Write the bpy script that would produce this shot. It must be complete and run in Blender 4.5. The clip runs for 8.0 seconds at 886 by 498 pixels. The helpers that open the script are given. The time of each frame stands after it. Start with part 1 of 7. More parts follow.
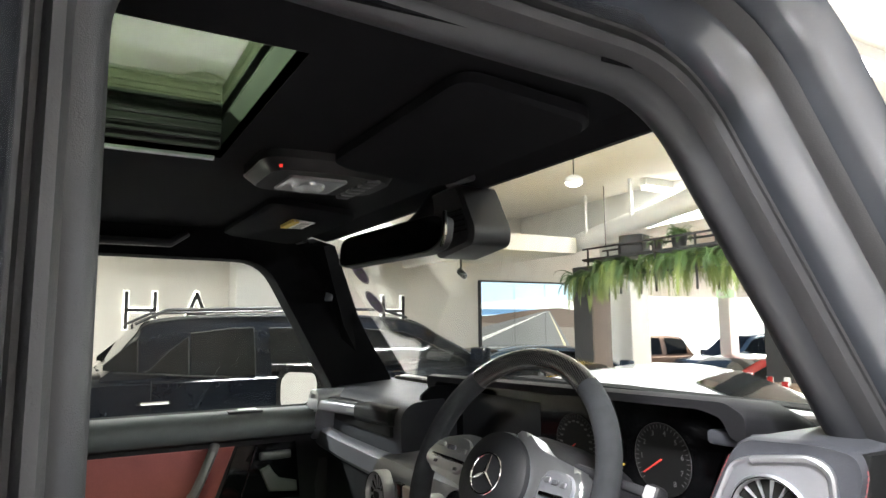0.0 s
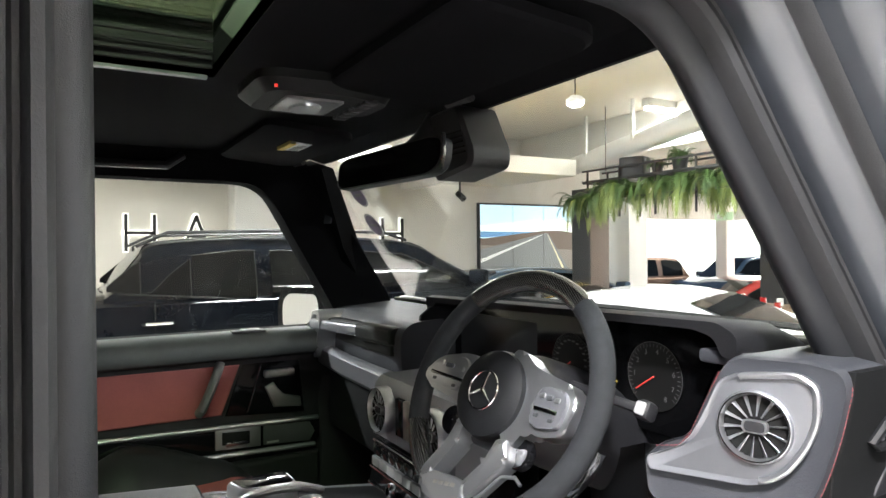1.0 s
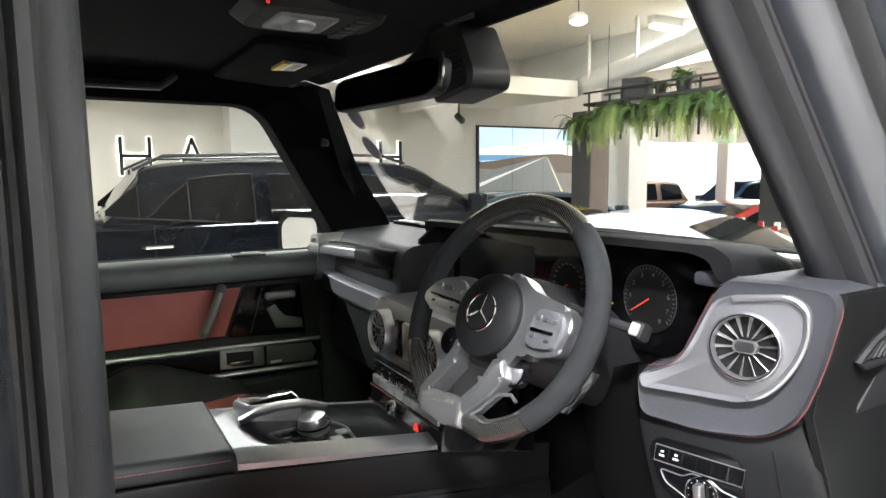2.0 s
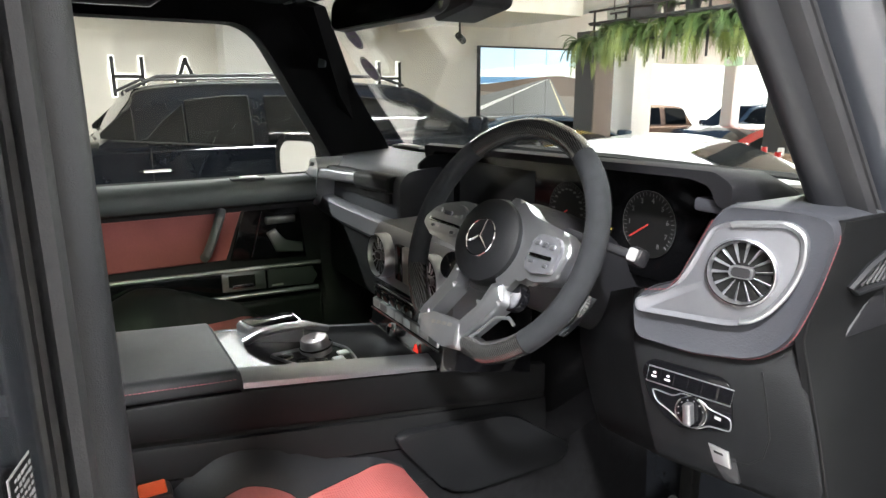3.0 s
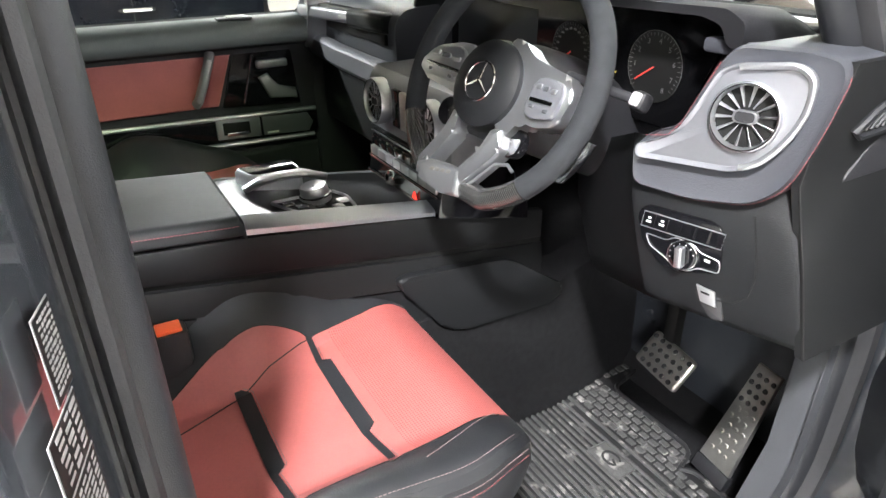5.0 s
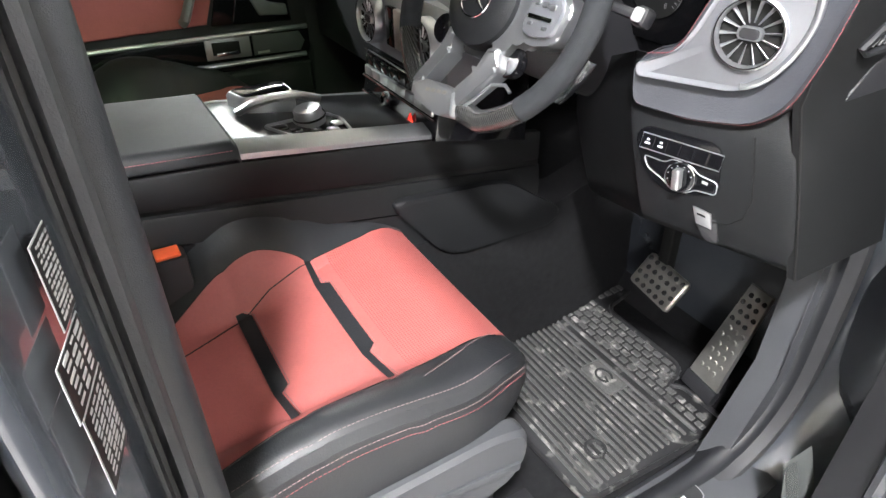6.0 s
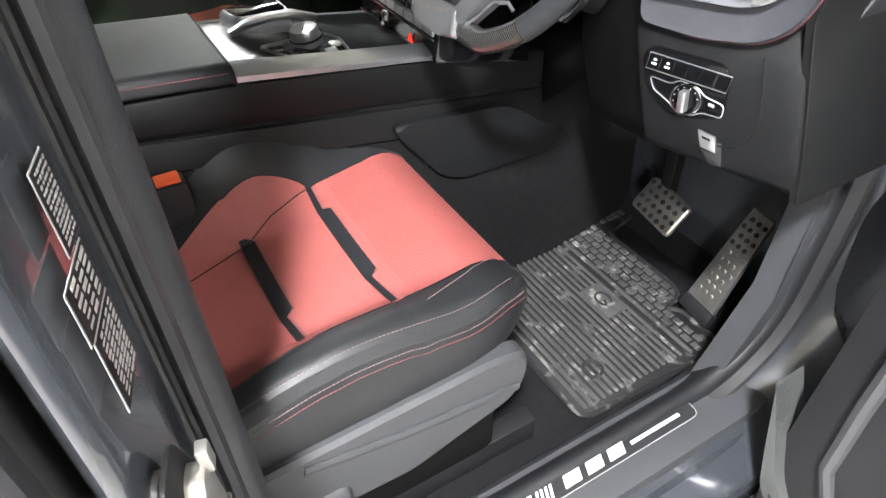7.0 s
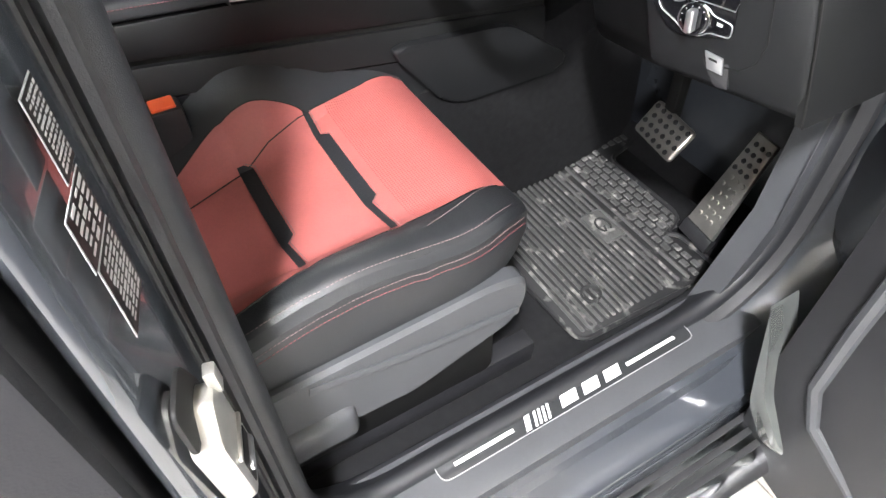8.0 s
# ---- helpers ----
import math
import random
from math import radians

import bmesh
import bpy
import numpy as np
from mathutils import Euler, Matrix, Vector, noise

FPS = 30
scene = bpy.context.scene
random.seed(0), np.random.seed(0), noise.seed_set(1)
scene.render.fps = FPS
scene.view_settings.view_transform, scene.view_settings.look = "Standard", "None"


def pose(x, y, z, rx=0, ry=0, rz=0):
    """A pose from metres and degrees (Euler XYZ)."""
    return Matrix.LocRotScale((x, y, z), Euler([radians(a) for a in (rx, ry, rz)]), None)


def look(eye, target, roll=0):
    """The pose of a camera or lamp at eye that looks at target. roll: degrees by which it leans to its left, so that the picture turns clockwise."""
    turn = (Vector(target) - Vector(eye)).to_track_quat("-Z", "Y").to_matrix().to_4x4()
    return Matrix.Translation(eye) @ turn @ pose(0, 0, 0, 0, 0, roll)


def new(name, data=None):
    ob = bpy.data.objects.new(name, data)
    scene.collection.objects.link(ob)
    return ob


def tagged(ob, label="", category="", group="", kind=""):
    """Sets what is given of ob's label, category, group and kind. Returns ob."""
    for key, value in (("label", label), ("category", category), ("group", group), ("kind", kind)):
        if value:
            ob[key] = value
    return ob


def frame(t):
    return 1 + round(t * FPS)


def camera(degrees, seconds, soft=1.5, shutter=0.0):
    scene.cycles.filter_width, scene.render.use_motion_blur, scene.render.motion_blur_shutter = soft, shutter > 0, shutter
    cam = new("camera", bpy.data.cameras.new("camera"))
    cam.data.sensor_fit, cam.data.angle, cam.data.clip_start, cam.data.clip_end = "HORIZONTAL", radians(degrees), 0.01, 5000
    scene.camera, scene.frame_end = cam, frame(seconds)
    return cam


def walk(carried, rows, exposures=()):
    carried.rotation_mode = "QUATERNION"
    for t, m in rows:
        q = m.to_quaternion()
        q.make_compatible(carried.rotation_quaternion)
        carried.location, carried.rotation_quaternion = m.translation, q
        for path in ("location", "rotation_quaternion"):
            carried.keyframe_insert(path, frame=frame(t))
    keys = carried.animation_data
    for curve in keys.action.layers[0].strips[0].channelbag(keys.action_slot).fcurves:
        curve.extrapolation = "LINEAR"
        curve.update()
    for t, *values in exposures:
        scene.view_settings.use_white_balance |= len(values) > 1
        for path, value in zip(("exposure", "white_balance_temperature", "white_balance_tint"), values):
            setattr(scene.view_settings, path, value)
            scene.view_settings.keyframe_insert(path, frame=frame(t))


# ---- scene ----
# Camera: held at the open driver's door, tilting down.
cam = camera(69.3, 8.0, soft=1.5)
EYE = (1.12, 0.0, 1.60)
ROWS = [(0.0, 60.4, 6.77, 0.48), (0.5, 60.4, 3.31, 0.59), (1.0, 60.3, -0.14, 0.51), (1.5, 60.21, -3.58, 0.6),
        (3.0, 60.19, -13.64, 0.26), (3.5, 60.11, -17.08, 0.5), (4.0, 60.06, -20.47, 0.51), (4.5, 60.09, -23.84, 0.49),
        (6.0, 59.55, -34.07, 0.63), (6.5, 59.46, -37.43, 0.89), (7.0, 59.53, -40.74, 0.86), (7.5, 59.59, -43.96, 1.05),
        (8.0, 59.44, -47.32, 0.98)]
walk(cam, [(t, pose(*EYE, 90 + p, r, y)) for t, y, p, r in ROWS],
     exposures=[(0.0, -0.1), (1.5, -0.22), (3.0, -0.15), (3.5, -0.12), (4.5, 0.42), (6.0, 0.22), (7.0, 0.10), (8.0, 0.18)])

# ---- world and lights ----
world = bpy.data.worlds.new("sky")
scene.world = world
world.use_nodes = True
wn = world.node_tree
sky = wn.nodes.new("ShaderNodeTexSky")
sky.sky_type, sky.sun_disc, sky.sun_elevation, sky.sun_rotation = "NISHITA", False, radians(50), radians(20)
wn.links.new(sky.outputs[0], wn.nodes["Background"].inputs[0])
wn.nodes["Background"].inputs[1].default_value = 0.15
sun_data = bpy.data.lights.new("sun", "SUN")
sun_data.energy, sun_data.angle, sun_data.color = 5.0, radians(0.5), (1.0, 0.95, 0.88)
sun_ob = new("sun", sun_data)
sun_ob.matrix_world = look((0, 0, 30), (-6.0, -16.0, 0))


def area_light(name, eye, target, sx, sy, watts, color=(1, 1, 1)):
    data = bpy.data.lights.new(name, "AREA")
    data.shape, data.size, data.size_y, data.energy, data.color = "RECTANGLE", sx, sy, watts, color
    ob = new(name, data)
    ob.matrix_world = look(eye, target)
    return ob


# Tube lamps of the showroom ceiling: (x, y) of each middle; they run along y.
CEIL = 3.45
# (-2.6, -1.6) is added out of view to brighten the passenger side.
TUBES = [(-1.1, 4.6), (4.2, -3.0), (2.6, 4.3), (-2.6, -1.6), (5.6, 1.5), (-5.2, 2.0), (-4.6, 7.0)]
for tx, ty in TUBES:
    watts = {(-5.2, 2.0): 560, (-1.1, 4.6): 420, (4.2, -3.0): 460, (5.6, 1.5): 150, (-2.6, -1.6): 420}
    area_light("tube_light", (tx, ty, CEIL - 0.16), (tx, ty, 0), 0.12, 1.5, watts[(tx, ty)] if (tx, ty) in watts else 290, (0.97, 0.98, 1.0))
area_light("panel_light", (1.95, -0.68, CEIL - 0.06), (1.95, -0.68, 0), 0.26, 0.26, 430, (0.98, 0.98, 1.0))
area_light("daylight", (-4.0, 12.6, 1.6), (-3.0, 0, 1.4), 7.0, 2.6, 500, (1.0, 0.98, 0.95))


# ---- materials ----
def material(name, color, rough=0.5, metal=0.0, var=0.15, scale=8.0, bump=0.0, bump_scale=200.0, coat=0.0, spec=0.5,
             emit=0.0, stain=None, random_tone=0.0):
    m = bpy.data.materials.new(name)
    m.use_nodes = True
    nt = m.node_tree
    b = nt.nodes["Principled BSDF"]
    b.inputs["Roughness"].default_value, b.inputs["Metallic"].default_value = rough, metal
    b.inputs["Specular IOR Level"].default_value, b.inputs["Coat Weight"].default_value = spec, coat
    b.inputs["Coat Roughness"].default_value = 0.04
    co = nt.nodes.new("ShaderNodeTexCoord")

    def tex(sc, detail=4.0):
        n = nt.nodes.new("ShaderNodeTexNoise")
        n.inputs["Scale"].default_value, n.inputs["Detail"].default_value = sc, detail
        nt.links.new(co.outputs["Object"], n.inputs["Vector"])
        return n
    big, fine = tex(scale), tex(scale * 14)
    mx = nt.nodes.new("ShaderNodeMix")
    mx.data_type = "FLOAT"
    mx.inputs[0].default_value = 0.35
    nt.links.new(big.outputs[0], mx.inputs[2])
    nt.links.new(fine.outputs[0], mx.inputs[3])
    ramp = nt.nodes.new("ShaderNodeValToRGB")
    lo = [max(0.0, c * (1 - var)) for c in color[:3]]
    hi = [min(1.0, c * (1 + var)) for c in color[:3]]
    ramp.color_ramp.elements[0].position, ramp.color_ramp.elements[1].position = 0.3, 0.7
    ramp.color_ramp.elements[0].color, ramp.color_ramp.elements[1].color = (*lo, 1), (*hi, 1)
    nt.links.new(mx.outputs[0], ramp.inputs[0])
    out = ramp.outputs[0]
    if stain:
        st = tex(stain[1], 6.0)
        r2 = nt.nodes.new("ShaderNodeValToRGB")
        r2.color_ramp.elements[0].position, r2.color_ramp.elements[1].position = stain[2], stain[2] + 0.12
        nt.links.new(st.outputs[0], r2.inputs[0])
        m2 = nt.nodes.new("ShaderNodeMix")
        m2.data_type = "RGBA"
        m2.inputs[7].default_value = (*stain[0], 1)
        nt.links.new(r2.outputs[0], m2.inputs[0])
        nt.links.new(out, m2.inputs[6])
        out = m2.outputs[2]
    if random_tone:
        oi = nt.nodes.new("ShaderNodeObjectInfo")
        hs = nt.nodes.new("ShaderNodeHueSaturation")
        mr = nt.nodes.new("ShaderNodeMapRange")
        mr.inputs[3].default_value, mr.inputs[4].default_value = 1 - random_tone, 1 + random_tone
        nt.links.new(oi.outputs["Random"], mr.inputs[0])
        nt.links.new(mr.outputs[0], hs.inputs["Value"])
        nt.links.new(out, hs.inputs["Color"])
        out = hs.outputs[0]
    nt.links.new(out, b.inputs["Base Color"])
    rr = nt.nodes.new("ShaderNodeMapRange")
    rr.inputs[3].default_value, rr.inputs[4].default_value = max(0.02, rough * 0.85), min(1.0, rough * 1.15)
    nt.links.new(mx.outputs[0], rr.inputs[0])
    nt.links.new(rr.outputs[0], b.inputs["Roughness"])
    if bump:
        bn = tex(bump_scale, 3.0)
        bp = nt.nodes.new("ShaderNodeBump")
        bp.inputs["Strength"].default_value, bp.inputs["Distance"].default_value = bump, 0.001
        nt.links.new(bn.outputs[0], bp.inputs["Height"])
        nt.links.new(bp.outputs[0], b.inputs["Normal"])
    if emit:
        b.inputs["Emission Color"].default_value = (*color[:3], 1)
        b.inputs["Emission Strength"].default_value = emit
    return m


def glass_mat(name, tint, rough=0.0):
    m = bpy.data.materials.new(name)
    m.use_nodes = True
    nt = m.node_tree
    nt.nodes.remove(nt.nodes["Principled BSDF"])
    tr, gl, mix = (nt.nodes.new("ShaderNodeBsdf" + k) for k in ("Transparent", "Glossy", "Glass"))
    nt.nodes.remove(mix)
    mix = nt.nodes.new("ShaderNodeMixShader")
    lw = nt.nodes.new("ShaderNodeLayerWeight")
    lw.inputs[0].default_value = 0.5
    pw = nt.nodes.new("ShaderNodeMath")
    pw.operation = "POWER"
    pw.inputs[1].default_value = 4.0
    fr = nt.nodes.new("ShaderNodeMath")
    fr.operation = "MULTIPLY_ADD"
    fr.inputs[1].default_value, fr.inputs[2].default_value = 0.8, 0.03
    nt.links.new(lw.outputs["Facing"], pw.inputs[0])
    nt.links.new(pw.outputs[0], fr.inputs[0])
    tr.inputs[0].default_value = (*tint, 1)
    gl.inputs["Roughness"].default_value = rough
    nt.links.new(fr.outputs[0], mix.inputs[0])
    nt.links.new(tr.outputs[0], mix.inputs[1])
    nt.links.new(gl.outputs[0], mix.inputs[2])
    nt.links.new(mix.outputs[0], nt.nodes["Material Output"].inputs[0])
    return m


def pattern_mat(base, kind, scale, color2=None, strength=0.6, distance=0.0006):
    """A copy of a material with a regular fine relief: carbon weave, perforation or grille holes."""
    m = base.copy()
    nt = m.node_tree
    b = nt.nodes["Principled BSDF"]
    co = nt.nodes.new("ShaderNodeTexCoord")
    if kind == "weave":
        w1 = nt.nodes.new("ShaderNodeTexWave")
        w1.wave_type, w1.bands_direction = "BANDS", "DIAGONAL"
        w1.inputs["Scale"].default_value = scale
        nt.links.new(co.outputs["Object"], w1.inputs["Vector"])
        fac = w1.outputs["Fac"]
    else:
        v = nt.nodes.new("ShaderNodeTexVoronoi")
        v.voronoi_dimensions = "2D"
        v.inputs["Scale"].default_value, v.inputs["Randomness"].default_value = scale, 0.0
        nt.links.new(co.outputs["Object"], v.inputs["Vector"])
        lt = nt.nodes.new("ShaderNodeMath")
        lt.operation = "GREATER_THAN"
        lt.inputs[1].default_value = 0.28
        nt.links.new(v.outputs["Distance"], lt.inputs[0])
        fac = lt.outputs[0]
    if color2:
        mx = nt.nodes.new("ShaderNodeMix")
        mx.data_type = "RGBA"
        src = b.inputs["Base Color"].links[0].from_socket
        nt.links.new(fac, mx.inputs[0])
        mx.inputs[6].default_value = (*color2, 1)
        nt.links.new(src, mx.inputs[7])
        nt.links.new(mx.outputs[2], b.inputs["Base Color"])
    bp = nt.nodes.new("ShaderNodeBump")
    bp.inputs["Strength"].default_value, bp.inputs["Distance"].default_value = strength, distance
    nt.links.new(fac, bp.inputs["Height"])
    nt.links.new(bp.outputs[0], b.inputs["Normal"])
    return m


PAINT = material("grey_car_paint", (0.048, 0.053, 0.063), 0.25, 0.25, 0.06, 3.0, coat=1.0, bump=0.02, bump_scale=900)
BLACK_PAINT = material("black_car_paint", (0.0030, 0.0038, 0.0055), 0.10, 0.0, 0.1, 3.0, coat=0.05, spec=0.12)
TRIM = material("grained_grey_plastic", (0.045, 0.047, 0.052), 0.55, 0, 0.12, 12, 0.35, 900)
DARK_TRIM = material("black_grained_plastic", (0.013, 0.013, 0.015), 0.5, 0, 0.15, 12, 0.35, 900)
PILLAR_TRIM = material("charcoal_pillar_plastic", (0.0135, 0.0142, 0.0165), 0.5, 0, 0.12, 12, 0.35, 900)
RUBBER = material("rubber_seal", (0.022, 0.022, 0.024), 0.62, 0, 0.15, 30, 0.3, 500)
HEADLINER = material("black_suede_headliner", (0.0055, 0.0055, 0.0062), 0.95, 0, 0.2, 20, 0.3, 700, spec=0.04)
LEATHER = material("black_nappa_leather", (0.0085, 0.009, 0.010), 0.56, 0, 0.12, 20, 0.35, 420, spec=0.22)
GREY_LEATHER = material("dark_grey_dash_leather", (0.036, 0.038, 0.045), 0.6, 0, 0.1, 20, 0.35, 420, spec=0.35)
# Ledge leather is paler: light falling in from outside is in its colour.
DOOR_LEATHER = material("lit_grey_ledge_leather", (0.085, 0.094, 0.092), 0.6, 0, 0.1, 20, 0.3, 420, spec=0.35)
CONSOLE = material("soft_black_console_plastic", (0.0048, 0.0051, 0.0055), 0.6, 0, 0.12, 14, 0.3, 700, spec=0.25)
# Lower dash: the shade under the dashboard is put into this darker colour.
LOWER_DASH = material("shade_dark_lower_dash_plastic", (0.0120, 0.0128, 0.0145), 0.58, 0, 0.12, 14, 0.35, 700, spec=0.35)
RED = material("red_nappa_leather", (0.33, 0.094, 0.088), 0.52, 0, 0.1, 14, 0.3, 420, spec=0.4)
RED_PERF = pattern_mat(RED, "perf", 230, (0.24, 0.045, 0.042), 0.4)
SEAT_LEATHER = material("black_seat_leather", (0.016, 0.017, 0.019), 0.46, 0, 0.12, 20, 0.35, 420, spec=0.4)
COWL = material("soft_black_cowl", (0.014, 0.014, 0.016), 0.75, 0, 0.15, 20, 0.35, 420, spec=0.2)
ALCANTARA = material("grey_suede_wheel_rim", (0.021, 0.0225, 0.025), 0.9, 0, 0.2, 60, 0.5, 1500, spec=0.2)
CARBON = pattern_mat(material("carbon_fibre", (0.075, 0.074, 0.072), 0.25, 0.3, 0.1, 30, coat=1.0), "weave", 120, (0.006, 0.006, 0.006), 0.2)
SILVER = material("satin_silver_trim", (0.42, 0.43, 0.45), 0.34, 0.85, 0.06, 12, 0.03, 800)
DARK_SILVER = material("matte_silver_dash_panel", (0.27, 0.275, 0.30), 0.40, 0.75, 0.06, 10, 0.05, 900)
CHROME = material("polished_chrome", (0.72, 0.73, 0.75), 0.12, 1.0, 0.04, 20)
CHROME_SATIN = material("satin_chrome", (0.46, 0.47, 0.49), 0.31, 0.91, 0.04, 20)
STEEL = material("brushed_steel", (0.52, 0.51, 0.48), 0.34, 0.9, 0.12, 40, 0.1, 900)
PIANO = material("piano_black", (0.005, 0.005, 0.006), 0.10, 0, 0.1, 10, coat=0.25, spec=0.4)
SCREEN_BLACK = material("dark_display_glass", (0.0028, 0.0028, 0.0032), 0.12, 0, 0.1, 5, spec=0.2)
CARPET = material("dark_grey_carpet", (0.012, 0.012, 0.013), 0.97, 0, 0.35, 60, 1.0, 900, spec=0.1)
MAT_RUBBER = material("dusty_black_rubber", (0.011, 0.011, 0.012), 0.6, 0, 0.3, 20, 0.4, 300, stain=((0.15, 0.147, 0.14), 24, 0.585))
MAT_RIB = material("dusty_rubber_ribs", (0.060, 0.060, 0.059), 0.62, 0, 0.5, 18, 0.4, 300, stain=((0.30, 0.29, 0.275), 28, 0.575))
STITCH = material("red_thread", (0.20, 0.05, 0.055), 0.8, 0, 0.1, 40)
PALE_STITCH = material("pale_grey_thread", (0.17, 0.12, 0.12), 0.8, 0, 0.1, 40)
WHITE_PRINT = material("white_print", (0.75, 0.75, 0.74), 0.6, 0, 0.05, 40)
GREY_PRINT = material("grey_print", (0.30, 0.30, 0.30), 0.6, 0, 0.05, 40)
DIAL_PRINT = material("dim_dial_print", (0.09, 0.09, 0.09), 0.6, 0, 0.05, 40)
LABEL_BLACK = material("black_label_film", (0.006, 0.006, 0.006), 0.55, 0, 0.1, 20, spec=0.25)
YELLOW_PRINT = material("yellow_label", (0.62, 0.45, 0.08), 0.6, 0, 0.1, 40)
RED_NEEDLE = material("red_needle", (0.55, 0.05, 0.04), 0.5, 0, 0.05, 20, emit=0.10)
RED_LED = material("red_led", (1.0, 0.05, 0.03), 0.4, 0, 0.0, 20, emit=0.7)
ORANGE = material("orange_plastic", (0.70, 0.10, 0.03), 0.4, 0, 0.05, 20)
LENS = material("pale_clear_lens", (0.075, 0.08, 0.078), 0.25, 0, 0.06, 30, coat=0.5)
GLASS = glass_mat("clear_glass", (0.93, 0.95, 0.93))
TINTED = glass_mat("green_tinted_glass", (0.30, 0.36, 0.27))
PRIVACY = glass_mat("dark_tinted_glass", (0.10, 0.10, 0.10))
MIRROR = material("mirror_glass", (0.62, 0.63, 0.65), 0.02, 1.0, 0.01, 5)
WALL = material("warm_white_plaster", (0.78, 0.75, 0.69), 0.85, 0, 0.05, 2, 0.2, 120)
WHITE_WALL = material("white_plaster", (0.80, 0.79, 0.76), 0.8, 0, 0.04, 2, 0.2, 120)
CEILING = material("painted_ceiling", (0.78, 0.74, 0.66), 0.85, 0, 0.06, 1.5, 0.25, 60)
FLOOR = material("pale_tile", (0.62, 0.60, 0.57), 0.18, 0, 0.06, 2.5, random_tone=0.04)
ASPHALT = material("outdoor_paving", (0.50, 0.49, 0.46), 0.9, 0, 0.2, 3, 0.5, 60)
CHARCOAL = material("charcoal_wall", (0.028, 0.028, 0.030), 0.7, 0, 0.15, 3, 0.2, 90)
BROWN = material("brown_panel", (0.13, 0.10, 0.085), 0.6, 0, 0.15, 3, 0.2, 90)
BLACK_METAL = material("black_powder_coat", (0.015, 0.015, 0.016), 0.45, 0.2, 0.1, 20)
DAYGLOW = material("daylight_glow_sheet", (1.0, 0.98, 0.95), 0.9, 0, 0.02, 0.2, emit=2.2)
CAR_GLASS = material("dark_car_glass", (0.003, 0.0036, 0.0040), 0.05, 0, 0.1, 3, spec=0.16)
LAMP_GLOW = material("lamp_diffuser", (1.0, 0.98, 0.95), 0.5, 0, 0.0, 5, emit=24.0)
HALO = material("sign_backlight", (1.0, 0.98, 0.94), 0.5, 0, 0.0, 5, emit=2.5)
WHITE_PAINT = material("white_car_paint", (0.62, 0.63, 0.65), 0.25, 0, 0.03, 3, coat=1.0)
RED_PAINT = material("red_car_paint", (0.45, 0.02, 0.02), 0.25, 0, 0.05, 3, coat=1.0)
YELLOW_PAINT = material("yellow_car_paint", (0.72, 0.45, 0.02), 0.25, 0, 0.05, 3, coat=1.0)
BRONZE_PAINT = material("bronze_car_paint", (0.30, 0.17, 0.11), 0.3, 0.3, 0.05, 3, coat=1.0)
BLUE_PAINT = material("blue_grey_car_paint", (0.05, 0.08, 0.12), 0.25, 0.2, 0.05, 3, coat=1.0)
WOOD = material("oiled_table_wood", (0.20, 0.12, 0.07), 0.5, 0, 0.3, 12, 0.2, 80)
TYRE = material("tyre_rubber", (0.02, 0.02, 0.02), 0.8, 0, 0.1, 20)
LEAF = material("fern_leaf", (0.060, 0.115, 0.028), 0.55, 0, 0.45, 6, random_tone=0.1)
LEAF_PALE = material("young_fern_leaf", (0.18, 0.23, 0.06), 0.55, 0, 0.4, 6)
POT = material("grey_pot", (0.30, 0.29, 0.27), 0.8, 0, 0.15, 12, 0.3, 90)


# ---- mesh helpers ----
def part(name, bm, mat, parent=None, label="", smooth=35):
    bmesh.ops.recalc_face_normals(bm, faces=bm.faces)
    me = bpy.data.meshes.new(name)
    bm.to_mesh(me)
    bm.free()
    me.materials.append(mat)
    if smooth:
        me.shade_smooth()
        me.set_sharp_from_angle(angle=radians(smooth))
    ob = new(name, me)
    if parent:
        ob.parent = parent
        ob.matrix_parent_inverse = parent.matrix_basis.inverted() if parent.parent is None else Matrix()
    if label:
        ob["label"] = label
    return ob


def thing(name, label, category, at=(0, 0, 0), group="", kind=""):
    ob = new(name)
    ob.empty_display_size = 0.1
    ob.location = at
    return tagged(ob, label, category, group, kind)


def box(bm, a, b, bev=0.0, seg=2, m=None):
    a, b = [min(p, q) for p, q in zip(a, b)], [max(p, q) for p, q in zip(a, b)]
    vs = [bm.verts.new((x, y, z)) for x in (a[0], b[0]) for y in (a[1], b[1]) for z in (a[2], b[2])]
    fs = [bm.faces.new([vs[i] for i in f]) for f in
          ((0, 1, 3, 2), (4, 6, 7, 5), (0, 4, 5, 1), (2, 3, 7, 6), (0, 2, 6, 4), (1, 5, 7, 3))]
    es = list({e for f in fs for e in f.edges})
    if m is not None:
        bmesh.ops.transform(bm, matrix=m, verts=vs)
    if bev:
        bmesh.ops.bevel(bm, geom=es, offset=bev, segments=seg, profile=0.5, affect="EDGES")
    return bm


def B(a, b, bev=0.0, seg=2, m=None):
    return box(bmesh.new(), a, b, bev, seg, m)


def prism(bm, pts, vec, bev=0.0, seg=2):
    v0 = [bm.verts.new(p) for p in pts]
    v1 = [bm.verts.new(Vector(p) + Vector(vec)) for p in pts]
    n = len(pts)
    fs = [bm.faces.new(v0), bm.faces.new(v1[::-1])]
    fs += [bm.faces.new([v0[i], v1[i], v1[(i + 1) % n], v0[(i + 1) % n]]) for i in range(n)]
    if bev:
        es = [e for f in fs[:2] for e in f.edges]
        bmesh.ops.bevel(bm, geom=list(set(es)), offset=bev, segments=seg, profile=0.5, affect="EDGES")
    return bm


def P(pts, vec, bev=0.0, seg=2):
    return prism(bmesh.new(), pts, vec, bev, seg)


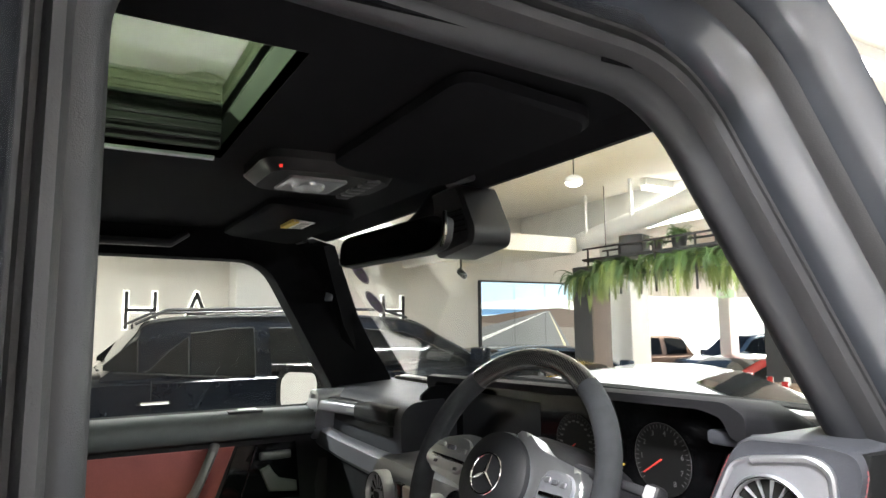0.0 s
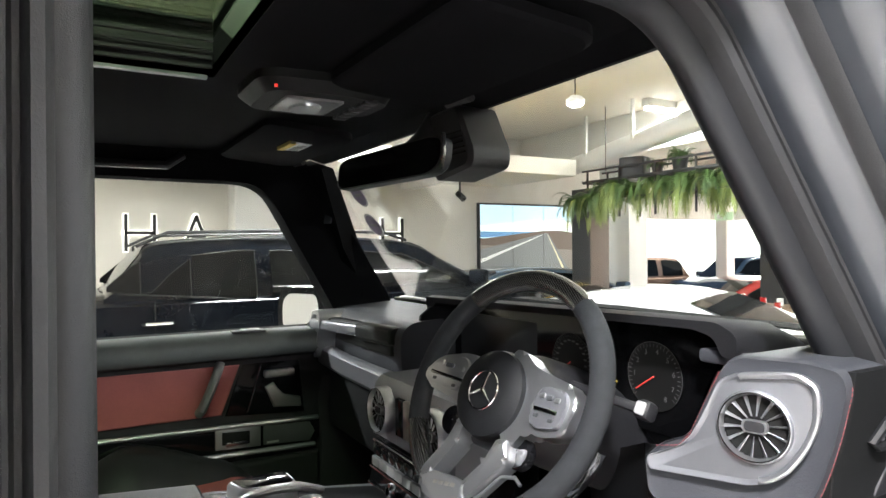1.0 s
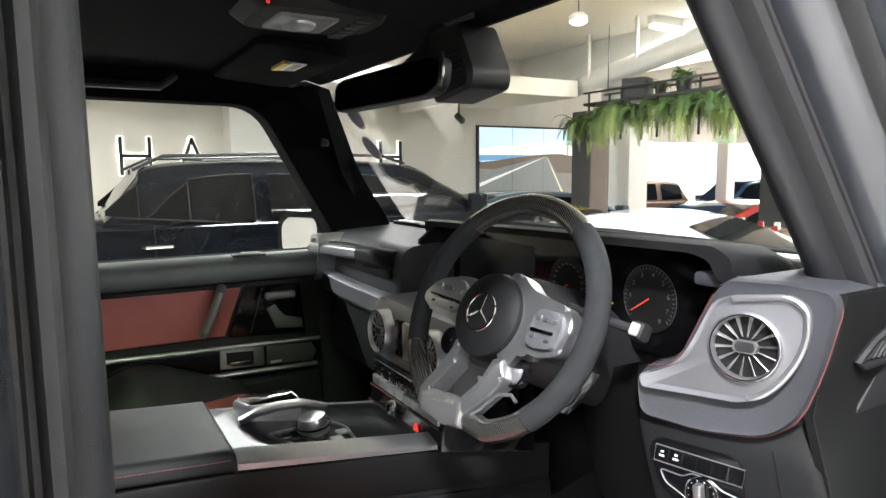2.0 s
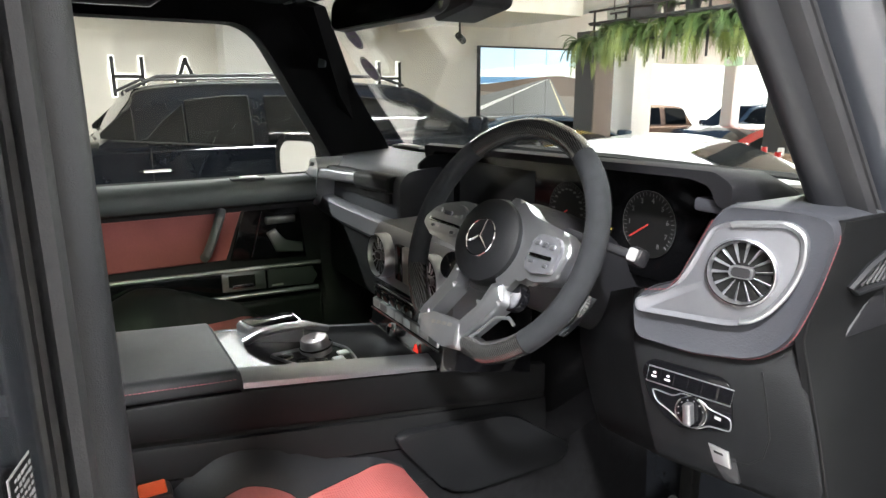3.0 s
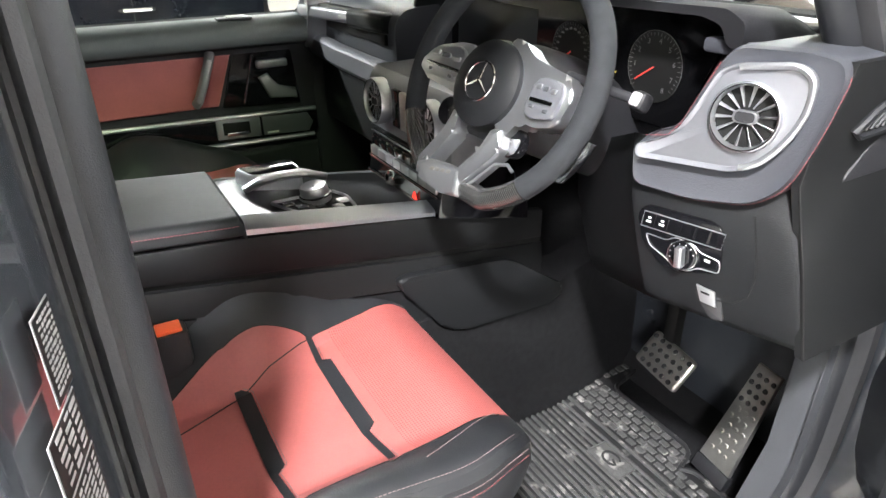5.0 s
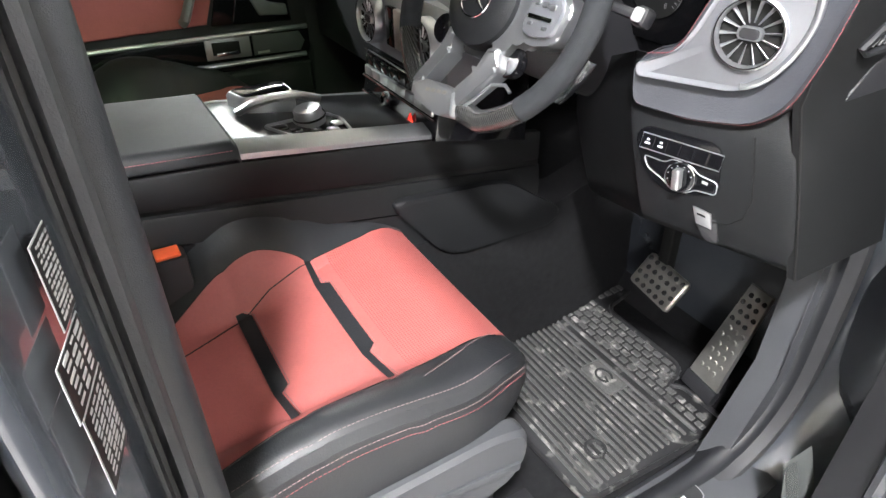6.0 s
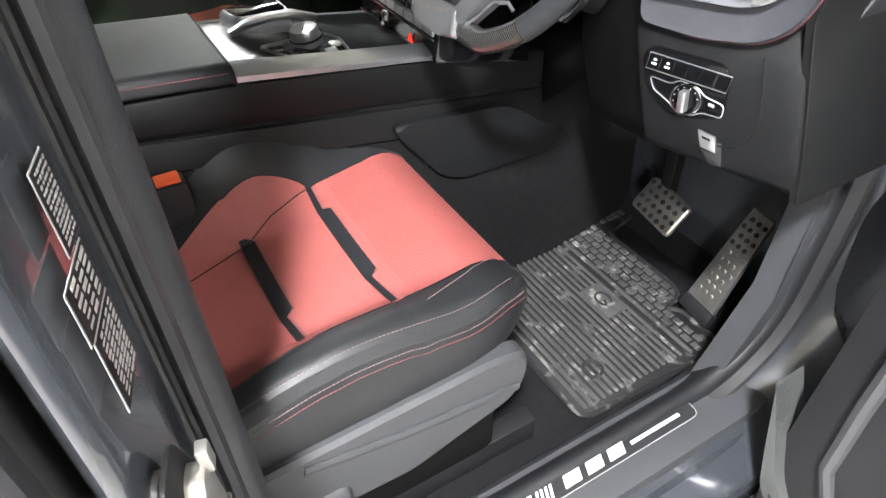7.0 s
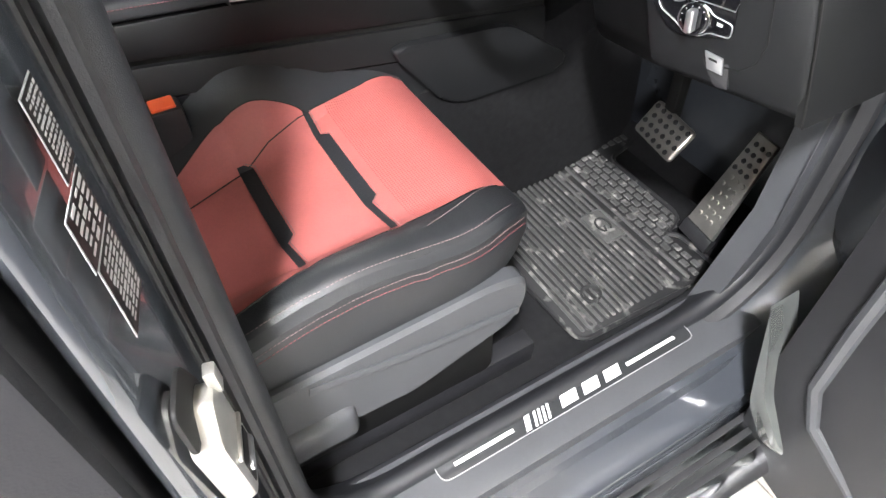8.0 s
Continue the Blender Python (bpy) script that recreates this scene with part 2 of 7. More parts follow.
def loft(bm, rings, cap=True, closed=True):
    vs = [[bm.verts.new(p) for p in r] for r in rings]
    n = len(rings[0])
    for a, b in zip(vs, vs[1:]):
        for i in range(n if closed else n - 1):
            j = (i + 1) % n
            bm.faces.new([a[i], a[j], b[j], b[i]])
    if cap and closed:
        bm.faces.new(vs[0][::-1])
        bm.faces.new(vs[-1])
    return bm


def rounded(pts, r, n=5):
    """A closed 2D outline with its corners rounded by r."""
    out, k = [], len(pts)
    for i in range(k):
        p0, p1, p2 = Vector(pts[i - 1]), Vector(pts[i]), Vector(pts[(i + 1) % k])
        rr = r[i] if isinstance(r, (list, tuple)) else r
        d = min(rr, (p0 - p1).length * 0.48, (p2 - p1).length * 0.48)
        a, b = p1 + (p0 - p1).normalized() * d, p1 + (p2 - p1).normalized() * d
        for s in range(n + 1):
            t = s / n
            out.append(tuple(a * (1 - t) ** 2 + p1 * 2 * t * (1 - t) + b * t * t))
    return out


def tube(bm, path, r, n=10, closed=False, rz=None):
    """A round bar along a path; rz flattens it the other way."""
    pts = [Vector(p) for p in path]
    rings, up = [], None
    k = len(pts)
    for i, p in enumerate(pts):
        a = pts[i - 1] if i or closed else pts[0]
        b = pts[(i + 1) % k] if i < k - 1 or closed else pts[-1]
        t = (b - a).normalized()
        if up is None:
            up = Vector((0, 0, 1)) if abs(t.z) < 0.9 else Vector((1, 0, 0))
        s = t.cross(up).normalized()
        up = s.cross(t).normalized()
        q = r[i] if isinstance(r, (list, tuple)) else r
        rings.append([p + s * q * math.cos(2 * math.pi * j / n) + up * (rz or q) * math.sin(2 * math.pi * j / n) for j in range(n)])
    if closed:
        rings.append(rings[0])
        vs = [[bm.verts.new(p) for p in ring] for ring in rings[:-1]]
        for i in range(k):
            a, b = vs[i], vs[(i + 1) % k]
            for j in range(n):
                bm.faces.new([a[j], a[(j + 1) % n], b[(j + 1) % n], b[j]])
        return bm
    return loft(bm, rings)


def disc(bm, c, axis, r0, r1, depth, n=24, m=None):
    """A round stub from c along axis, r0 wide at its base and r1 at its end."""
    q = Vector(axis).to_track_quat("Z", "Y").to_matrix()
    return loft(bm, [[Vector(c) + q @ Vector((r * math.cos(2 * math.pi * i / n), r * math.sin(2 * math.pi * i / n), h))
                      for i in range(n)] for r, h in ((r0, 0), (r1, depth))])


def lathe(bm, c, axis, prof, n=28):
    q = Vector(axis).to_track_quat("Z", "Y").to_matrix()
    return loft(bm, [[Vector(c) + q @ Vector((r * math.cos(2 * math.pi * i / n), r * math.sin(2 * math.pi * i / n), h))
                      for i in range(n)] for r, h in prof], cap=False)


def along(pts, step):
    """Points at even steps along a broken line."""
    out, left = [], 0.0
    for a, b in zip(pts, pts[1:]):
        a, b = Vector(a), Vector(b)
        d = (b - a).length
        s = left
        while s < d:
            out.append((a.lerp(b, s / d), (b - a).normalized()))
            s += step
        left = s - d
    return out


def stitches(name, pts, mat, parent, length=0.0042, step=0.0062, r=0.0006):
    bm = bmesh.new()
    for p, t in along(pts, step):
        tube(bm, [p - t * length / 2, p + t * length / 2], r, 5)
    return part(name, bm, mat, parent, "row of contrast stitching")

# ---- the showroom ----
WX, EX, SY, NY = -7.9, 9.0, -7.0, 12.0


def setting(name, bm, mat, label):
    return tagged(part(name, bm, mat, None, "", 30), label, name.split("_")[0], kind="structure")


ground = setting("ground", B((-400, -400, -0.5), (400, 400, -0.4)), ASPHALT, "grey outdoor paving reaching the distance")
floor = setting("floor", B((WX, SY, -0.03), (EX, NY, -0.006)), WHITE_WALL, "bed of pale polished showroom floor tiles")
ceiling = setting("ceiling", B((WX - 0.2, SY - 0.2, CEIL), (EX + 0.2, NY + 0.2, CEIL + 0.2)), CEILING, "cream painted concrete showroom ceiling")
bm = B((WX - 0.2, SY - 0.2, -0.03), (WX, 8.0, CEIL))
box(bm, (WX - 0.2, 8.0, 2.14), (WX, NY + 0.2, CEIL))
setting("wall_west", bm, WALL, "warm white plaster wall behind the sign")
setting("wall_east", B((EX, SY - 0.2, -0.03), (EX + 0.2, NY + 0.2, CEIL)), material("dark_brown_panel", (0.065, 0.050, 0.042), 0.6, 0, 0.15, 3, 0.2, 90), "plain dark brown panelled wall")
# Two glowing sheets stand in for the bright daylight beyond the opening.
backdrop = setting("backdrop", B((-40, 30, -0.4), (10, 30.2, 14)), DAYGLOW, "glowing sheet standing in for bright daylight")
setting("backdrop_side", B((-40, 4, -0.4), (-39.8, 30, 14)), DAYGLOW, "glowing sheet standing in for bright daylight")
setting("wall_south", B((WX, SY - 0.2, -0.03), (EX, SY, CEIL)), WALL, "plain warm white plaster wall")
bm = bmesh.new()
OP0, OP1, OPZ = -9.0, 3.5, 2.12
box(bm, (WX, NY, OPZ), (EX, NY + 0.2, CEIL))
box(bm, (3.5, NY, -0.03), (EX, NY + 0.2, OPZ))
setting("wall_north", bm, WHITE_WALL, "white wall with a wide bright opening to the forecourt")

# Body of the grey car: named parts hang under one Empty.
suv = thing("off_road_car", "dark grey off-road car with black and red leather interior, door open", "car")

# Door opening: an outline in the y-z plane, followed by a trim, a seal and a painted flange.
RING = rounded([(0.010, 0.575), (0.010, 1.868), (0.535, 1.842), (0.79, 1.45), (0.915, 1.24), (0.975, 1.02), (0.965, 0.575)],
               [0.13, 0.07, 0.07, 0.10, 0.10, 0.15, 0.22], 8)


def ring_sweep(prof, grow_top=1.0, upper=None):
    bm = bmesh.new()
    n = len(RING)
    cols = []
    for i in range(n):
        p0, p1, p2 = Vector(RING[i - 1]), Vector(RING[i]), Vector(RING[(i + 1) % n])
        t = (p2 - p0).normalized()
        nrm = Vector((-t.y, t.x))          # outward for a clockwise outline
        mid = Vector((0.48, 1.2))
        if nrm.dot(p1 - mid) < 0:
            nrm = -nrm
        k = 1.0 + (grow_top - 1.0) * max(0.0, min(1.0, (p1.x - 0.1) / 0.3)) * max(0.0, min(1.0, (p1.y - 1.1) / 0.3))
        w = max(0.0, min(1.0, (p1.x - 0.08) / 0.2)) * max(0.0, min(1.0, (p1.y - 1.05) / 0.35))
        here = [(o + (a - o) * w, x + (b - x) * w) for (o, x), (a, b) in zip(prof, upper or prof)]
        cols.append([bm.verts.new((x - 0.10 * max(0.0, p1.y - 1.25), p1.x + nrm.x * o * k, p1.y + nrm.y * o * k)) for o, x in here])
    for i in range(n):
        a, b = cols[i], cols[(i + 1) % n]
        for j in range(len(prof) - 1):
            bm.faces.new([a[j], a[j + 1], b[j + 1], b[j]])
    return bm


part("door_opening_trim", ring_sweep([(0.05, 0.64), (0.006, 0.682), (0.0, 0.692), (0.0, 0.70), (0.003, 0.708), (0.011, 0.716), (0.022, 0.718), (0.03, 0.71)], 1.1),
     PILLAR_TRIM, suv, "grained charcoal plastic pillar and roof rail trim")
part("door_seal", ring_sweep([(0.021, 0.70), (0.021, 0.728), (0.025, 0.738), (0.032, 0.742), (0.036, 0.736), (0.038, 0.728), (0.042, 0.728), (0.044, 0.736), (0.048, 0.738), (0.05, 0.72)], 1.1),
     RUBBER, suv, "black ribbed rubber door seal")
part("door_frame_flange", ring_sweep([(0.046, 0.70), (0.047, 0.745), (0.055, 0.775), (0.0635, 0.805), (0.0735, 0.838), (0.080, 0.856), (0.086, 0.864), (0.092, 0.866), (0.098, 0.862), (0.102, 0.85), (0.102, 0.70)], 1.1,
     [(0.046, 0.70), (0.047, 0.742), (0.052, 0.765), (0.062, 0.776), (0.066, 0.792), (0.070, 0.780), (0.075, 0.792), (0.079, 0.822), (0.088, 0.848), (0.098, 0.856), (0.112, 0.70)]),
     PAINT, suv, "glossy dark grey painted door frame")

part("outer_seal", ring_sweep([(0.060, 0.72), (0.061, 0.73), (0.064, 0.735), (0.068, 0.73), (0.07, 0.72)], 1.1,
     [(0.064, 0.775), (0.0655, 0.800), (0.071, 0.808), (0.0755, 0.800), (0.077, 0.775)]), RUBBER, suv, "black rubber outer seal strip")

# Shell of the car.
part("floor_pan", B((-0.74, -1.6, 0.42), (0.66, 1.30, 0.50), 0.01), CARPET, suv, "dark grey carpeted floor")
part("bulkhead", P([(-0.74, 1.10, 0.49), (-0.74, 1.34, 0.72), (-0.74, 1.34, 1.42), (-0.74, 1.42, 1.42), (-0.74, 1.42, 0.42), (-0.74, 1.10, 0.42)], (1.42, 0, 0)), CARPET, suv)
part("rear_bulkhead", B((-0.74, -1.75, 0.5), (0.74, -1.6, 1.9)), HEADLINER, suv)
bm = bmesh.new()
SR = (0.085, 0.535, -0.62, 0.185)   # sunroof opening x0 x1 y0 y1
HZ = 1.865
for a, b in (((-0.70, -1.65), (SR[0], 0.66)), ((SR[1], -1.65), (0.655, 0.45)), ((SR[0], SR[3]), (SR[1], 0.45)), ((SR[0], -1.65), (SR[1], SR[2]))):
    box(bm, (*a, HZ), (*b, HZ + 0.02))
box(bm, (SR[0], 0.45, HZ), (0.66, 0.60, HZ + 0.02))
part("headliner", bm, HEADLINER, suv, "black suede headliner")
bm = bmesh.new()
for a, b in (((-0.74, -1.75), (SR[0], 0.66)), ((SR[1], -1.75), (0.72, 0.55)), ((SR[0], SR[3]), (SR[1], 0.60)), ((SR[0], -1.75), (SR[1], SR[2]))):
    box(bm, (*a, 1.93), (*b, 1.955))
part("roof_panel", bm, PAINT, suv)
bm = bmesh.new()
x0, x1, y0, y1 = SR
for a, b in (((x0 - 0.02, y0), (x0, y1)), ((x1, y0), (x1 + 0.02, y1)), ((x0 - 0.02, y1), (x1 + 0.02, y1 + 0.02)), ((x0 - 0.02, y0 - 0.02), (x1 + 0.02, y0))):
    box(bm, (*a, HZ + 0.001), (*b, 1.95))
sunroof = part("sunroof_frame", bm, DARK_TRIM, suv, "black sunroof frame")
part("sunroof_glass", B((x0 - 0.01, y0 - 0.01, 1.925), (x1 + 0.01, y1 + 0.01, 1.929)), TINTED, sunroof, "green tinted sunroof glass")
bm = bmesh.new()
for k in range(4):
    box(bm, (x0 + 0.001 + k * 0.006, y0, HZ + 0.012 + k * 0.012), (x0 + 0.008 + k * 0.006, y1 - 0.004, HZ + 0.018 + k * 0.012), 0.001, 1)
part("sunroof_rail", bm, RUBBER, sunroof, "ribbed black sunroof rail")
part("sunroof_lip", B((x0 - 0.004, y0, HZ - 0.004), (x0 + 0.006, y1 - 0.01, HZ + 0.002), 0.001), SILVER, sunroof, "bright metal edge strip")

# Out of view: rear glass and pillar added to keep stray light out.
part("rear_side_window", B((-0.756, -1.62, 1.34), (-0.750, -0.93, 1.86)), PRIVACY, suv, "dark tinted rear side window")
part("rear_side_pillar", B((-0.77, -1.02, 0.60), (-0.69, -0.90, 1.87), 0.02), HEADLINER, suv, "black pillar trim")
# Passenger side: door, window frame, pillar.
PX = -0.70
part("far_side_body", B((-0.88, -1.75, 0.40), (-0.80, 1.4, 1.30)), PAINT, suv)
bm = bmesh.new()
win = rounded([(-0.75, 1.372), (-0.75, 1.795), (0.455, 1.785), (0.655, 1.43), (0.68, 1.372)], [0.03, 0.05, 0.07, 0.05, 0.03], 5)
ring_out = rounded([(-0.95, 1.33), (-0.95, 1.87), (0.56, 1.87), (0.84, 1.44), (0.86, 1.33)], [0.03, 0.05, 0.07, 0.05, 0.03], 5)
loft(bm, [[(PX - 0.08, y, z) for y, z in ring_out], [(PX - 0.08, y, z) for y, z in win], [(PX + 0.005, y, z) for y, z in win],
          [(PX + 0.03, y, z) for y, z in ring_out], [(PX - 0.08, y, z) for y, z in ring_out]], cap=False)
part("window_frame", bm, HEADLINER, suv, "black passenger window frame")
part("passenger_window", B((PX - 0.052, -0.76, 1.34), (PX - 0.048, 0.70, 1.82)), GLASS, suv, "clear side window")
# Windscreen pillars, header and glass.
bm = bmesh.new()
loft(bm, [[(-0.715, 0.50, 1.84), (-0.715, 0.60, 1.86), (-0.635, 0.64, 1.83), (-0.62, 0.60, 1.825)],
          [(-0.745, 0.62, 1.64), (-0.745, 0.70, 1.68), (-0.68, 0.735, 1.62), (-0.665, 0.68, 1.60)],
          [(-0.76, 0.67, 1.40), (-0.76, 0.85, 1.42), (-0.72, 0.87, 1.40), (-0.70, 0.80, 1.40)]])
apl = part("far_windscreen_pillar", bm, HEADLINER, suv, "black suede windscreen pillar trim")
part("pillar_badge", B((-0.012, -0.004, -0.03), (0.012, 0.004, 0.03), 0.003, 2, pose(-0.672, 0.640, 1.70, -24, 0, 42)), SILVER, apl, "small oval silver airbag badge")
bm = P([(-0.70, 0.44, 1.868), (-0.70, 0.58, 1.868), (-0.70, 0.632, 1.848), (-0.70, 0.66, 1.855), (-0.70, 0.66, 1.90), (-0.70, 0.44, 1.90)], (1.315, 0, 0), 0.004)
part("windscreen_header", bm, HEADLINER, suv, "black header above the windscreen")
bm = P([(-0.74, 0.645, 1.862), (0.70, 0.645, 1.862), (0.74, 0.955, 1.42), (-0.78, 0.955, 1.42)], (0, 0.005, 0.003))
part("windscreen", bm, GLASS, suv, "clear windscreen")
part("cowl", P([(-0.78, 0.90, 1.40), (-0.78, 1.0, 1.415), (-0.78, 1.12, 1.385), (-0.78, 1.12, 1.30), (-0.78, 0.80, 1.30)], (1.50, 0, 0), 0.006), DARK_TRIM, suv)
part("bonnet", P([(-0.74, 1.12, 1.37), (0.70, 1.12, 1.37), (0.68, 2.3, 1.24), (-0.72, 2.3, 1.24)], (0, 0, -0.05), 0.015), PAINT, suv, "dark grey bonnet")
part("front_body", loft(bmesh.new(), [[(x * k, y, z) for x, z in rounded([(-0.76, 0.50), (0.72, 0.50), (0.72, zt), (-0.76, zt)], 0.05, 4)] for y, k, zt in ((1.16, 1.0, 1.31), (2.20, 0.99, 1.20), (2.32, 0.96, 1.16))]), PAINT, suv, "dark grey front body")

# Dashboard.
bm = bmesh.new()
prof = [(0.665, 1.425), (0.640, 1.40), (0.640, 1.34), (0.66, 1.20), (0.72, 1.02), (0.98, 0.92), (1.05, 1.30), (1.0, 1.425), (0.85, 1.44)]
loft(bm, [[(x, y, z) for y, z in rounded(prof, 0.03, 4)] for x in (-0.745, -0.70, -0.25, -0.20)])
dash = part("dashboard", bm, GREY_LEATHER, suv, "dark grey leather passenger dashboard")
bm = bmesh.new()
prof = [(0.83, 1.462), (0.80, 1.455), (0.80, 1.30), (0.84, 1.26), (1.0, 1.26), (1.0, 1.40), (0.9, 1.43)]
loft(bm, [[(x, y, z) for y, z in rounded(prof, 0.015, 3)] for x in (-0.22, 0.50)])
part("instrument_body", bm, DARK_TRIM, dash)
# cowl over the twin displays
bm = bmesh.new()
top = rounded([(-0.245, 1.450), (-0.24, 1.482), (0.57, 1.499), (0.597, 1.484), (0.592, 1.450), (0.570, 1.452), (0.562, 1.478), (0.53, 1.486), (-0.20, 1.470), (-0.222, 1.44)], 0.010, 3)
loft(bm, [[(x, 0.725 + (1.49 - z) * 0.2, z) for x, z in top], [(x, 0.74, z + 0.004) for x, z in top], [(x, 0.83, z - 0.006) for x, z in top], [(x, 0.96, z - 0.055) for x, z in top]])
part("instrument_cowl", bm, COWL, dash, "black leather cowl over the displays")
part("display_panel", P([(-0.205, 0.785, 1.468), (0.548, 0.785, 1.486), (0.475, 0.785, 1.318), (0.455, 0.785, 1.306), (-0.205, 0.785, 1.306)], (0, 0.006, 0), 0.002), SCREEN_BLACK, dash, "wide black glass double display")
part("display_screen", B((-0.17, 0.7835, 1.335), (0.115, 0.786, 1.45), 0.001), material("unlit_screen", (0.024, 0.0255, 0.027), 0.3, 0, 0.1, 4, spec=0.25), dash, "unlit grey central screen")


def gauge(cx, cz, r, angle, ticks):
    y = 0.7825
    g = part("gauge", lathe(bmesh.new(), (cx, y, cz), (0, -1, 0), [(r, -0.001), (r, 0.0008), (r * 0.97, 0.0008), (r * 0.97, 0.0003), (0.0005, 0.0003)], 40), LABEL_BLACK, dash, "round black dial")
    part("gauge_ring", tube(bmesh.new(), [(cx + r * math.cos(a), y - 0.0008, cz + r * math.sin(a)) for a in np.linspace(-0.7, 3.84, 40)], 0.0003, 5), DIAL_PRINT, g, "thin grey dial ring")
    bm = bmesh.new()
    for k in range(ticks):
        a = 3.84 - 4.54 * k / (ticks - 1)
        c, s = math.cos(a), math.sin(a)
        q = (r * 0.86, r * 0.95)
        tube(bm, [(cx + q[0] * c, y - 0.001, cz + q[0] * s), (cx + q[1] * c, y - 0.001, cz + q[1] * s)], 0.0005, 4)
    part("gauge_ticks", bm, DIAL_PRINT, g, "white dial ticks")
    a = radians(angle)
    bm = tube(bmesh.new(), [(cx, y - 0.002, cz), (cx + r * 0.8 * math.cos(a), y - 0.002, cz + r * 0.8 * math.sin(a))], 0.0013, 6)
    part("gauge_needle", bm, RED_NEEDLE, g, "red needle")
    return g


def lettering(text, size, m, mat, parent, name="numeral"):
    cu = bpy.data.curves.new(name, "FONT")
    cu.body, cu.size, cu.align_x, cu.align_y, cu.extrude, cu.resolution_u = text, size, "CENTER", "CENTER", 0.0002, 2
    ob = bpy.data.objects.new(name, cu)
    me = bpy.data.meshes.new_from_object(ob)
    bpy.data.objects.remove(ob)
    bpy.data.curves.remove(cu)
    me.transform(m)
    me.materials.append(mat)
    out = new(name, me)
    out.parent = parent
    out.matrix_parent_inverse = Matrix()
    return out


tach = gauge(0.412, 1.395, 0.054, 214, 33)
for k in range(1, 9):
    a = radians(214 - 33.6 * k)
    lettering(str(k), 0.0115, Matrix.Translation((0.412 + 0.0395 * math.cos(a), 0.7812, 1.395 + 0.0395 * math.sin(a))) @ Matrix.Rotation(radians(90), 4, "X"), DIAL_PRINT, tach)
speedo = gauge(0.218, 1.389, 0.052, 214, 33)
for k in range(17):
    a = radians(214 - 16.8 * k)
    c_, s_ = 0.218 + 0.039 * math.cos(a), 1.389 + 0.039 * math.sin(a)
    part("numeral_bar", B((c_ - 0.0035, 0.7808, s_ - 0.0016), (c_ + 0.0035, 0.7816, s_ + 0.0016)), DIAL_PRINT, speedo)
for k, w in enumerate((0.014, 0.010)):
    part("telltale_bar", B((0.318, 0.7822, 1.372 - k * 0.007), (0.318 + w, 0.7834, 1.375 - k * 0.007)), YELLOW_PRINT, dash, "small amber warning text")

# Driver's end pod with a round vent in a silver panel. Local plane: across, up, out towards the driver.
POD_N = Vector((0.305, -0.947, 0.102)).normalized()
POD_U = Vector((0, 0, 1)).cross(POD_N).normalized()
POD_V = POD_N.cross(POD_U)
POD_C = Vector((0.644, 0.696, 1.385))
PODM = Matrix.Translation(POD_C) @ Matrix((POD_U, POD_V, POD_N)).transposed().to_4x4()
BACK = Vector((0, 1, 0))


def pw(a, b, c=0.0, back=0.0):
    return PODM @ Vector((a, b, c)) + BACK * back


def smooth_rows(rows, k):
    """More rings between the given ones, eased like a spline."""
    out = []
    n = len(rows)
    for i in range(n - 1):
        p0, p1, p2, p3 = (rows[max(0, min(n - 1, i + d))] for d in (-1, 0, 1, 2))
        for s in range(k):
            t = s / k
            ring = []
            for a, b, c, d in zip(p0, p1, p2, p3):
                a, b, c, d = Vector(a), Vector(b), Vector(c), Vector(d)
                ring.append(0.5 * (2 * b + (c - a) * t + (2 * a - 5 * b + 4 * c - d) * t * t + (3 * b - a - 3 * c + d) * t ** 3))
            out.append(ring)
    return out + [[Vector(p) for p in rows[-1]]]


def grown(pts, k, cx=-0.01, cy=-0.015):
    return [(cx + (x - cx) * k, cy + (y - cy) * k) for x, y in pts]


POD = rounded([(-0.142, -0.068), (-0.134, -0.118), (-0.048, -0.121), (0.030, -0.109), (0.064, -0.078), (0.084, -0.014), (0.097, 0.057),
               (0.090, 0.077), (0.054, 0.084), (-0.034, 0.082), (-0.058, 0.034), (-0.083, -0.028), (-0.118, -0.040)],
              [0.01, 0.016, 0.02, 0.03, 0.03, 0.04, 0.025, 0.02, 0.02, 0.02, 0.02, 0.02, 0.02], 5)
pod = part("dashboard_pod", loft(bmesh.new(), [[pw(a, b, -0.004) for a, b in grown(POD, 0.90)], [pw(a, b, -0.001) for a, b in grown(POD, 0.955)],
           [pw(a, b, -0.007) for a, b in grown(POD, 0.985)], [pw(a, b, -0.016) for a, b in POD], [pw(a, b, -0.016, 0.16) for a, b in POD],
           [pw(a, b, -0.016, 0.26) for a, b in grown(POD, 0.85)]]), GREY_LEATHER, suv, "dark grey leather dashboard end")
PAN = rounded([(-0.132, -0.060), (-0.082, -0.036), (-0.064, -0.004), (-0.042, 0.050), (-0.024, 0.060), (0.046, 0.069), (0.067, 0.056),
               (0.069, 0.020), (0.056, -0.018), (0.033, -0.051), (0.002, -0.069), (-0.128, -0.076)],
              [0.006, 0.02, 0.03, 0.012, 0.015, 0.016, 0.02, 0.03, 0.03, 0.03, 0.03, 0.006], 5)
